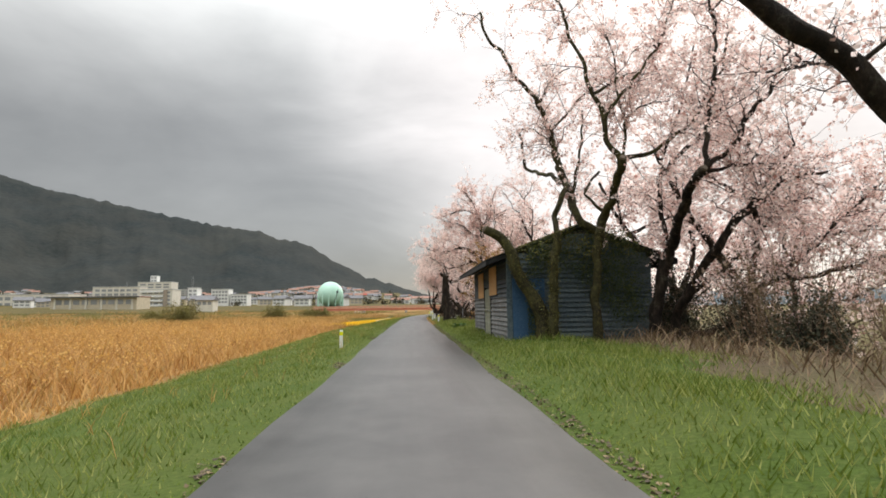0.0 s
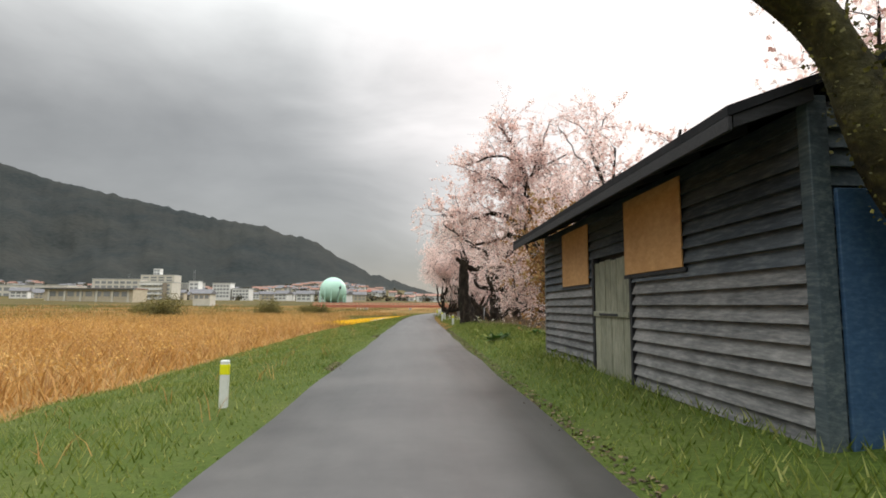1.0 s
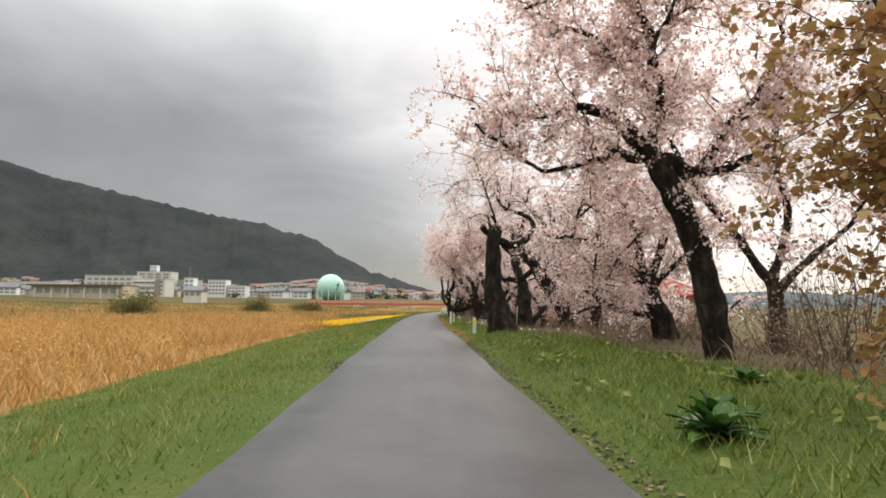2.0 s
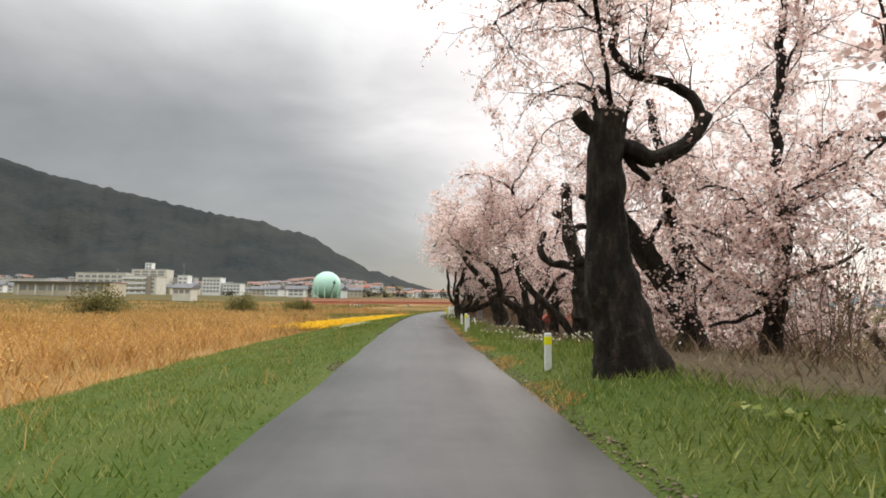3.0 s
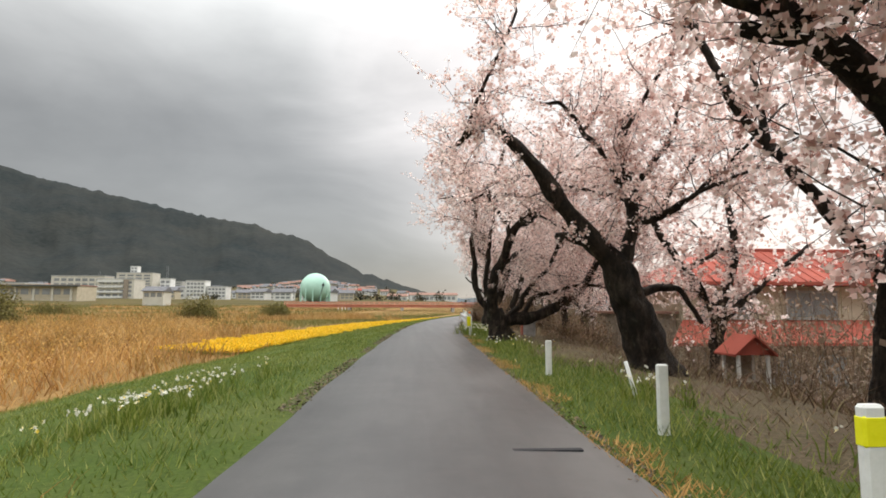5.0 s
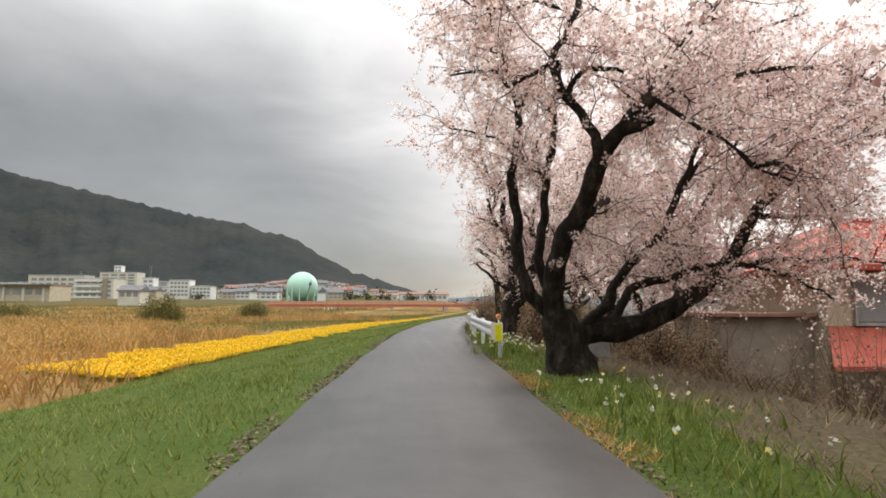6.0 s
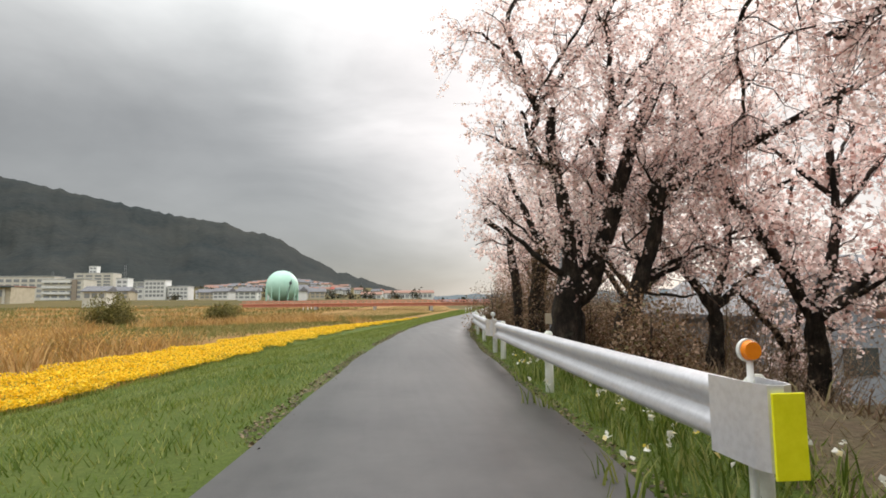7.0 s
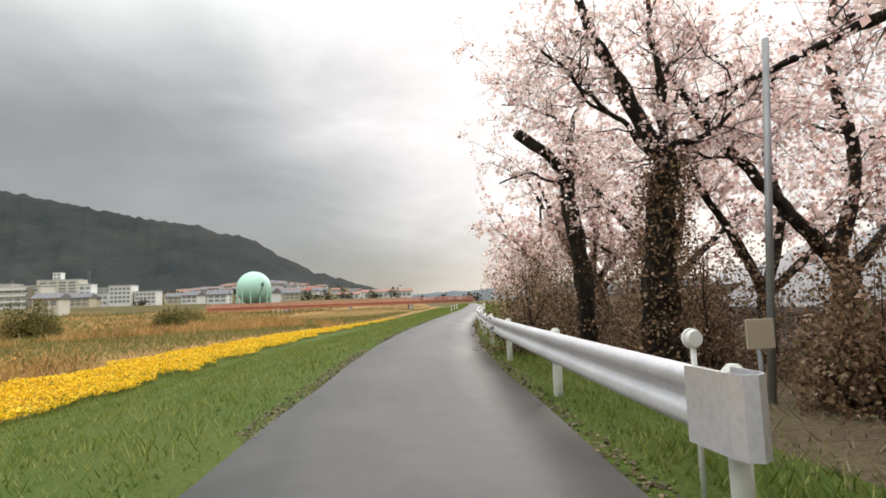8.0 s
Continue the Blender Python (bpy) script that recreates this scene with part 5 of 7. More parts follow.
stem(t, 0.14, 0.126, 0, (5.85, 54.4, 4.23), (5.52, 54.4, 4.42), (5.39, 54.4, 4.46))
stem(t, 0.18, 0.098, 0.12, (6.10, 54.4, 2.51), (5.37, 54.4, 2.65), (4.99, 54.4, 2.84), (4.86, 54.4, 3.09), (4.97, 54.4, 3.48), (5.06, 54.4, 3.75))
stem(t, 0.19, 0.092, 0.15, (6.10, 54.4, 2.57), (6.44, 53.7, 2.82), (6.68, 53.0, 3.07), (6.77, 52.4, 3.35), (6.80, 52.0, 3.61), (6.72, 51.6, 3.80))
stem(t, 0.15, 0.090, 0, (6.08, 54.4, 3.84), (6.69, 54.4, 3.99), (7.29, 54.4, 3.97))
stem(t, 0.20, 0.125, 0, (6.82, 54.4, 0.15), (7.24, 54.4, 0.70), (7.66, 54.4, 1.10))
stem(t, 0.05, 0.018, 1, (6.59, 54.4, 3.99), (7.07, 54.4, 4.50), (7.84, 54.4, 5.22), (8.61, 54.4, 5.76), (9.27, 54.4, 6.09))
stem(t, 0.04, 0.014, 1, (6.69, 54.4, 4.09), (6.59, 54.4, 4.79), (6.21, 54.4, 5.28), (5.93, 54.4, 5.58))
stem(t, 0.04, 0.014, 1, (6.86, 54.4, 4.24), (6.81, 54.4, 5.10), (6.96, 54.4, 5.81), (6.78, 54.4, 6.22))
finish(t)
t = cherry("slender cherry trunk leaning towards the road", 6.4, 55.0, bloom=1, extra=2, spread=1.8)
stem(t, 0.18, 0.096, 0.7, (6.41, 55.0, -0.35), (5.90, 55.0, 0.43), (5.42, 55.0, 0.92), (5.03, 55.0, 1.32), (4.69, 55.0, 1.61), (4.35, 55.0, 2.01), (4.16, 55.0, 2.31), (4.00, 55.0, 2.96))
finish(t)
t = cherry("wide old cherry tree with blossoming limbs on a thick bole", 5.9, 59.7, bloom=1.25, extra=5, spread=2.6)
stem(t, 0.44, 0.275, 0, (5.91, 59.7, -0.37), (5.68, 59.7, 0.18), (5.52, 59.7, 0.72), (5.46, 59.7, 1.13))
stem(t, 0.23, 0.051, 0.9, (5.20, 59.7, 0.72), (4.70, 59.7, 1.11), (4.29, 59.7, 1.50), (4.16, 59.7, 2.01), (4.03, 59.7, 2.48), (3.81, 59.7, 2.81), (3.43, 59.7, 3.11), (3.06, 59.7, 3.32), (2.59, 59.7, 3.50), (2.21, 59.7, 3.92))
stem(t, 0.07, 0.058, 0, (3.45, 59.7, 3.09), (3.20, 59.7, 3.15), (2.92, 59.7, 3.17))
stem(t, 0.03, 0.018, 1, (3.06, 59.7, 3.32), (3.36, 59.7, 3.80), (3.84, 59.7, 4.01), (4.13, 59.7, 3.77))
stem(t, 0.03, 0.018, 1, (2.31, 59.7, 3.83), (2.03, 59.7, 4.21), (1.84, 59.7, 4.40))
stem(t, 0.03, 0.018, 1, (3.53, 59.7, 3.04), (2.97, 59.7, 3.60), (2.79, 59.7, 4.08), (3.08, 59.7, 4.57))
stem(t, 0.19, 0.029, 0.9, (5.46, 59.7, 0.72), (5.34, 59.7, 1.55), (5.18, 59.7, 2.21), (4.96, 59.7, 2.77), (4.74, 59.7, 3.25), (4.42, 59.7, 3.92), (4.05, 59.7, 4.40), (3.77, 59.7, 4.69), (3.68, 59.7, 5.08))
stem(t, 0.04, 0.018, 1, (5.01, 59.7, 2.73), (5.29, 59.7, 3.65), (5.13, 59.7, 4.43), (4.76, 59.7, 5.12))
stem(t, 0.17, 0.043, 0.8, (5.78, 59.7, 0.81), (6.07, 59.7, 1.65), (6.35, 59.7, 2.22), (6.44, 59.7, 2.99), (6.74, 59.7, 3.87), (6.89, 59.7, 4.57), (7.19, 59.7, 5.29))
stem(t, 0.04, 0.018, 1, (6.44, 59.7, 3.03), (6.10, 59.7, 3.96), (5.94, 59.7, 4.75), (6.09, 59.7, 5.56))
stem(t, 0.17, 0.043, 0.8, (6.02, 59.7, 0.72), (6.46, 59.7, 1.65), (6.79, 59.7, 2.22), (7.21, 59.7, 2.56), (7.83, 59.7, 2.81), (8.46, 59.7, 3.11))
stem(t, 0.03, 0.018, 1, (6.56, 59.7, 1.65), (7.16, 59.7, 1.91), (7.75, 59.7, 1.75), (8.23, 59.7, 1.57))
stem(t, 0.08, 0.036, 1, (5.34, 59.7, 4.23), (5.21, 59.7, 5.07), (4.79, 59.7, 6.37), (5.44, 59.7, 7.48), (5.87, 59.7, 8.69))
stem(t, 0.06, 0.029, 1, (4.79, 59.7, 6.37), (3.89, 59.7, 6.98), (2.82, 59.7, 7.14), (2.36, 59.7, 6.94))
stem(t, 0.06, 0.029, 1, (5.22, 59.7, 5.14), (3.84, 59.7, 4.82), (2.80, 59.7, 5.18))
stem(t, 0.06, 0.029, 1, (5.22, 59.7, 5.14), (6.33, 59.7, 6.24), (6.67, 59.7, 7.04))
finish(t)
t = cherry("dark-trunked cherry tree in full pink blossom", 5.6, 67.5, bloom=1.3, extra=7, spread=3.0)
stem(t, 0.48, 0.317, 0, (5.65, 67.5, -0.49), (5.50, 67.5, 0.35), (5.19, 67.5, 1.20), (4.89, 67.5, 2.05))
stem(t, 0.26, 0.058, 1, (4.89, 67.5, 2.02), (4.37, 67.5, 2.57), (3.77, 67.5, 3.25), (3.09, 67.5, 4.12), (2.22, 67.5, 4.90), (1.52, 67.5, 4.45))
stem(t, 0.12, 0.093, 0, (4.55, 67.5, 2.43), (4.11, 67.5, 2.56), (3.65, 67.5, 2.65))
stem(t, 0.17, 0.043, 1, (5.06, 67.5, 2.05), (5.35, 67.5, 3.01), (5.28, 67.5, 3.79), (5.21, 67.5, 4.86), (5.41, 67.5, 5.75))
stem(t, 0.10, 0.064, 0, (5.35, 67.5, 2.96), (5.88, 67.5, 3.06), (6.27, 67.5, 3.24))
stem(t, 0.09, 0.034, 1, (5.24, 67.5, 3.62), (4.50, 67.5, 4.67), (3.98, 67.5, 5.37), (3.27, 67.5, 5.54))
stem(t, 0.09, 0.034, 1, (5.32, 67.5, 3.62), (6.10, 67.5, 4.69), (6.48, 67.5, 5.59))
stem(t, 0.12, 0.042, 1, (5.14, 67.5, 1.37), (6.19, 67.5, 1.54), (6.87, 67.5, 0.86))
finish(t)
t = cherry("large spreading cherry tree at the rail's end", 3.9, 76.2, bloom=1.25, extra=7, spread=3.4, size=0.05, low=1.5)
stem(t, 0.40, 0.240, 0, (3.94, 76.2, -0.37), (3.91, 76.2, 0.14), (3.85, 76.2, 0.55), (3.76, 76.2, 1.06))
stem(t, 0.14, 0.062, 0.8, (3.57, 76.2, 0.87), (3.38, 76.2, 1.12), (3.12, 76.2, 1.41), (2.95, 76.2, 2.05), (2.91, 76.2, 2.71), (2.85, 76.2, 3.38), (2.91, 76.2, 4.14), (3.01, 76.2, 4.78), (3.16, 76.2, 5.21))
stem(t, 0.11, 0.056, 0.8, (3.68, 76.2, 1.12), (3.56, 76.2, 1.47), (3.42, 76.2, 1.86), (3.43, 76.2, 2.46), (3.52, 76.2, 3.27), (3.65, 76.2, 4.10), (3.75, 76.2, 4.82), (3.80, 76.2, 5.40))
stem(t, 0.25, 0.110, 0.4, (3.68, 76.2, 0.65), (3.58, 76.1, 1.17), (3.58, 75.6, 2.15), (3.84, 75.1, 2.87), (4.05, 74.7, 3.64), (4.32, 74.3, 4.08), (4.63, 74.1, 4.42))
stem(t, 0.04, 0.016, 1, (4.56, 74.1, 4.30), (5.05, 74.1, 4.12), (5.58, 74.1, 3.77), (6.29, 74.1, 3.34), (6.83, 74.1, 3.09))
stem(t, 0.09, 0.047, 0.7, (3.98, 74.6, 3.62), (3.83, 74.6, 3.98), (3.52, 74.6, 4.44), (3.25, 74.6, 5.04), (3.45, 74.6, 5.58), (3.75, 74.6, 6.13), (3.86, 74.6, 6.58))
stem(t, 0.05, 0.022, 1, (3.48, 74.6, 4.58), (3.72, 74.6, 4.87), (4.19, 74.6, 4.98), (4.86, 74.6, 4.77), (5.42, 74.6, 4.40))
stem(t, 0.04, 0.017, 1, (3.30, 74.6, 5.09), (2.88, 74.6, 4.89), (2.50, 74.6, 4.68), (2.23, 74.6, 4.86), (1.59, 74.6, 4.75))
stem(t, 0.10, 0.028, 1, (4.60, 76.2, 1.11), (4.77, 76.2, 1.53), (5.28, 76.2, 2.07), (5.75, 76.2, 2.67), (6.12, 76.2, 3.44), (6.44, 76.2, 4.28), (6.76, 76.2, 5.03))
stem(t, 0.27, 0.037, 0.8, (4.05, 76.2, 0.60), (5.13, 76.2, 0.78), (5.90, 76.2, 1.12), (6.70, 76.2, 1.60), (7.18, 76.2, 2.14), (7.69, 76.2, 2.97), (8.06, 76.2, 3.31), (8.68, 76.2, 3.83), (9.40, 76.2, 4.07))
stem(t, 0.09, 0.026, 1, (4.81, 76.2, 0.96), (5.15, 76.2, 1.43), (5.59, 76.2, 1.59), (6.38, 76.2, 1.79), (7.51, 76.2, 1.95), (8.78, 76.2, 2.02), (9.84, 76.2, 2.01), (10.66, 76.2, 1.95))
stem(t, 0.04, 0.021, 1, (7.51, 76.2, 1.92), (8.19, 76.2, 1.77), (8.86, 76.2, 1.50), (9.43, 76.2, 1.28))
stem(t, 0.04, 0.016, 1, (4.61, 74.1, 4.37), (4.90, 74.1, 4.93), (5.38, 74.1, 5.41), (5.96, 74.1, 5.81))
stem(t, 0.05, 0.021, 1, (6.23, 76.2, 3.44), (6.96, 76.2, 4.46), (7.82, 76.2, 5.18), (8.79, 76.2, 5.56))
stem(t, 0.05, 0.021, 1, (7.94, 76.2, 3.25), (8.71, 76.2, 4.28), (9.70, 76.2, 4.77), (10.69, 76.2, 5.03))
stem(t, 0.03, 0.013, 1, (3.55, 74.6, 5.88), (2.99, 74.6, 6.05), (2.33, 74.6, 5.92), (1.59, 74.6, 5.98))
stem(t, 0.04, 0.015, 1, (3.36, 76.2, 3.71), (2.82, 76.2, 4.13), (2.28, 76.2, 4.34), (1.64, 76.2, 4.54))
limb(t, 0.10, 0.03, 1, (4.0, 2.8), (5.1, 3.3, 2.0), (6.0, 3.9, 4.5), (6.6, 4.3, 7.0))
limb(t, 0.10, 0.03, 1, (4.6, 4.0), (5.6, 5.0, 2.0), (6.6, 5.6, 4.5), (7.6, 6.0, 7.0))
limb(t, 0.09, 0.03, 1, (6.0, 1.1), (7.2, 2.3, 2.5), (8.4, 3.4, 5.5), (9.0, 3.8, 7.5))
limb(t, 0.06, 0.02, 1, (6.6, 5.6, 4.5), (7.6, 4.8, 6.5), (8.6, 4.4, 8.0))
limb(t, 0.08, 0.03, 1, (6.2, 5.7), (7.6, 6.4), (9.0, 6.6))
limb(t, 0.08, 0.03, 1, (8.3, 3.5), (9.6, 4.4), (10.8, 4.8))
limb(t, 0.07, 0.02, 1, (7.7, 2.9), (9.0, 3.0), (10.2, 3.3))
limb(t, 0.07, 0.02, 1, (6.9, 2.0), (7.6, 3.6), (8.4, 5.2), (8.8, 6.2))
limb(t, 0.08, 0.02, 1, (5.5, 5.0), (7.0, 5.5, -0.4), (8.4, 5.5, -0.9), (9.6, 5.0, -1.4))
limb(t, 0.08, 0.02, 1, (6.3, 5.8), (7.2, 6.5, -0.4), (8.4, 7.0, -0.8), (9.4, 7.2, -1.2))
limb(t, 0.07, 0.02, 1, (5.5, 5.0), (5.9, 5.9, -0.4), (6.6, 6.6, -0.8), (7.6, 7.2, -1.2))
limb(t, 0.06, 0.02, 1, (6.2, 3.3), (7.0, 3.4, 0.4), (7.8, 3.2, 0.8), (8.6, 2.8, 1.2))
limb(t, 0.05, 0.02, 1, (6.6, 2.4), (7.3, 2.6, 0.3), (8.0, 2.4, 0.7), (8.7, 2.1, 1.2))
limb(t, 0.07, 0.02, 1, (6.6, 4.3), (7.6, 4.9, -0.4), (8.6, 5.0, -0.8), (9.6, 4.6, -1.2))
finish(t)
t = cherry("tall twin-stemmed cherry tree behind the guard rail", 5.3, 88.2, bloom=0.95, extra=3, spread=2.6, low=2.0)
stem(t, 0.38, 0.287, 0, (5.34, 88.2, 0.45), (5.34, 88.2, 1.02), (5.46, 88.2, 1.60), (5.52, 88.2, 1.89))
stem(t, 0.20, 0.096, 0.5, (5.39, 88.2, 1.67), (5.38, 88.2, 2.41), (5.28, 88.2, 3.24), (5.10, 88.2, 4.08), (5.01, 88.2, 4.78), (5.01, 88.2, 5.49))
stem(t, 0.10, 0.041, 0.8, (5.03, 88.2, 4.19), (4.72, 88.2, 4.53), (4.50, 88.2, 4.91), (4.38, 88.2, 5.46))
stem(t, 0.22, 0.130, 0.4, (5.80, 88.2, 1.44), (6.05, 88.2, 2.26), (6.32, 88.2, 2.94), (6.50, 88.2, 3.64), (6.73, 88.2, 4.44), (7.00, 88.2, 5.09), (7.27, 88.2, 5.76))
stem(t, 0.07, 0.048, 0.3, (5.63, 88.2, 1.82), (5.73, 88.2, 2.41), (5.68, 88.2, 2.94))
stem(t, 0.08, 0.062, 0, (6.41, 88.2, 3.76), (6.19, 88.2, 4.42), (5.96, 88.2, 4.93))
stem(t, 0.09, 0.041, 0.3, (5.20, 88.2, 1.79), (4.80, 88.2, 2.05), (4.51, 88.2, 2.33), (4.19, 88.2, 2.58), (3.88, 88.2, 2.81))
stem(t, 0.06, 0.027, 1, (6.49, 88.2, 3.72), (7.12, 88.2, 4.05), (8.02, 88.2, 4.47), (8.94, 88.2, 4.92), (9.74, 88.2, 5.28))
stem(t, 0.04, 0.017, 1, (6.06, 88.2, 3.17), (5.82, 88.2, 3.86), (5.57, 88.2, 4.25), (5.26, 88.2, 4.39))
stem(t, 0.03, 0.014, 1, (5.15, 88.2, 3.93), (5.67, 88.2, 4.56), (6.05, 88.2, 5.21))
stem(t, 0.03, 0.014, 1, (6.49, 88.2, 3.48), (5.99, 88.2, 3.40), (5.69, 88.2, 3.63))
stem(t, 0.09, 0.029, 0.8, (4.73, 88.2, 5.52), (4.44, 88.2, 6.36), (4.19, 88.2, 7.13), (4.14, 88.2, 7.84), (4.40, 88.2, 8.56), (4.50, 88.2, 9.37))
stem(t, 0.07, 0.029, 1, (4.81, 88.2, 5.68), (5.45, 88.2, 6.55), (6.01, 88.2, 7.20), (6.59, 88.2, 8.02), (6.95, 88.2, 9.01))
stem(t, 0.06, 0.021, 1, (4.26, 88.2, 6.51), (3.61, 88.2, 7.27), (3.08, 88.2, 7.32))
stem(t, 0.09, 0.036, 1, (6.16, 88.2, 4.25), (6.52, 88.2, 5.80), (6.49, 88.2, 7.38), (6.12, 88.2, 8.32), (5.51, 88.2, 9.10))
stem(t, 0.07, 0.029, 1, (6.59, 88.2, 5.65), (7.51, 88.2, 6.94), (8.36, 88.2, 7.93), (8.92, 88.2, 9.27))
stem(t, 0.05, 0.021, 1, (4.90, 88.2, 4.23), (4.18, 88.2, 4.67), (3.59, 88.2, 4.96))
finish(t)
t = cherry("leaning cherry tree on the lower bank", 6.2, 87.4, bloom=0.75, extra=2, spread=2.4)
stem(t, 0.22, 0.121, 0.2, (6.22, 87.4, 0.54), (6.45, 87.4, 1.18), (6.74, 87.4, 1.84), (7.00, 87.4, 2.66), (7.15, 87.4, 3.36), (7.23, 87.4, 3.79))
stem(t, 0.06, 0.024, 0.9, (6.84, 87.4, 1.74), (7.35, 87.4, 2.04), (7.76, 87.4, 2.24), (8.24, 87.4, 2.38))
stem(t, 0.05, 0.030, 0.5, (6.75, 87.4, 1.88), (6.54, 87.4, 2.15), (6.36, 87.4, 2.39), (6.29, 87.4, 2.59))
stem(t, 0.04, 0.018, 1, (6.58, 87.4, 1.31), (7.21, 87.4, 1.33), (7.71, 87.4, 1.28), (8.28, 87.4, 1.34))
stem(t, 0.06, 0.023, 1, (7.04, 87.4, 1.69), (7.97, 87.4, 2.08), (8.89, 87.4, 2.59), (9.58, 87.4, 2.79))
stem(t, 0.05, 0.018, 1, (7.19, 87.4, 3.58), (7.47, 87.4, 3.87), (7.90, 87.4, 4.24), (8.51, 87.4, 4.63))
stem(t, 0.04, 0.015, 1, (7.17, 87.4, 3.50), (7.01, 87.4, 3.93), (6.75, 87.4, 4.35), (6.72, 87.4, 4.85))
limb(t, 0.09, 0.03, 1, (7.1, 3.4), (8.6, 4.4, -2.0), (10.0, 5.2, -4.0))
limb(t, 0.13, 0.03, 1, (7.1, 3.4), (8.0, 3.9, 2.5), (8.2, 4.3, 5.0), (7.8, 4.3, 7.5))
limb(t, 0.08, 0.03, 1, (7.1, 3.6), (9.0, 4.8, 2.0), (10.0, 5.2, 4.5), (10.2, 5.4, 7.0))
finish(t)
t = cherry("tall cherry tree with a thick dark trunk behind the rail", 6.4, 94.6, bloom=0.68, extra=2, spread=2.4, low=2.6, shoots=4200)
stem(t, 0.31, 0.178, 0.1, (6.41, 94.6, 0.49), (6.43, 94.6, 1.31), (6.48, 94.6, 1.98), (6.62, 94.6, 2.74), (6.71, 94.6, 3.13))
stem(t, 0.15, 0.035, 0.45, (6.71, 94.6, 3.08), (6.42, 94.6, 3.69), (6.14, 94.6, 4.30), (5.83, 94.6, 5.08), (5.64, 94.6, 5.61), (5.54, 94.6, 6.15), (5.63, 94.6, 6.89), (5.54, 94.6, 7.62))
stem(t, 0.06, 0.046, 0, (5.78, 94.6, 4.95), (5.56, 94.6, 5.03), (5.37, 94.6, 5.14))
stem(t, 0.07, 0.031, 0.6, (6.74, 94.6, 3.17), (6.69, 94.6, 4.04), (6.66, 94.6, 4.84), (6.61, 94.6, 5.66), (6.65, 94.6, 6.21))
stem(t, 0.05, 0.019, 0.9, (6.80, 94.6, 3.39), (7.27, 94.6, 3.43), (7.67, 94.6, 3.70), (7.99, 94.6, 4.07), (8.51, 94.6, 4.35))
stem(t, 0.06, 0.023, 0.8, (6.61, 94.6, 3.04), (6.09, 94.6, 3.51), (5.58, 94.6, 3.94), (5.08, 94.6, 4.40), (4.75, 94.6, 4.61))
stem(t, 0.03, 0.012, 0.8, (6.65, 94.6, 4.40), (7.10, 94.6, 4.77), (7.42, 94.6, 5.14))
stem(t, 0.03, 0.012, 0.8, (5.67, 94.6, 3.90), (5.42, 94.6, 4.19), (5.50, 94.6, 4.72))
stem(t, 0.03, 0.012, 0.8, (7.35, 94.6, 3.21), (7.73, 94.6, 3.26), (8.19, 94.6, 3.08))
finish(t)
t = cherry("slim cherry tree with one sawn-off limb", 6.5, 97.6, bloom=0.8, extra=1, spread=2.2, shoots=700)
stem(t, 0.19, 0.140, 0.2, (6.56, 97.6, 0.42), (6.51, 97.6, 1.43), (6.42, 97.6, 2.34), (6.34, 97.6, 2.91), (6.26, 97.6, 3.61))
stem(t, 0.12, 0.097, 0, (6.26, 97.6, 3.59), (6.03, 97.6, 3.84), (5.58, 97.6, 4.19), (5.26, 97.6, 4.42))
stem(t, 0.06, 0.027, 0.8, (6.30, 97.6, 3.73), (6.40, 97.6, 4.31), (6.60, 97.6, 4.91), (7.00, 97.6, 5.64))
stem(t, 0.03, 0.016, 0.9, (6.25, 97.6, 3.38), (5.55, 97.6, 3.61), (4.84, 97.6, 3.47))
stem(t, 0.03, 0.016, 0.9, (6.45, 97.6, 4.43), (6.09, 97.6, 4.78), (5.50, 97.6, 5.01), (5.03, 97.6, 4.95))
stem(t, 0.03, 0.016, 0.9, (6.38, 97.6, 2.68), (6.94, 97.6, 2.91), (7.32, 97.6, 3.14))
finish(t)
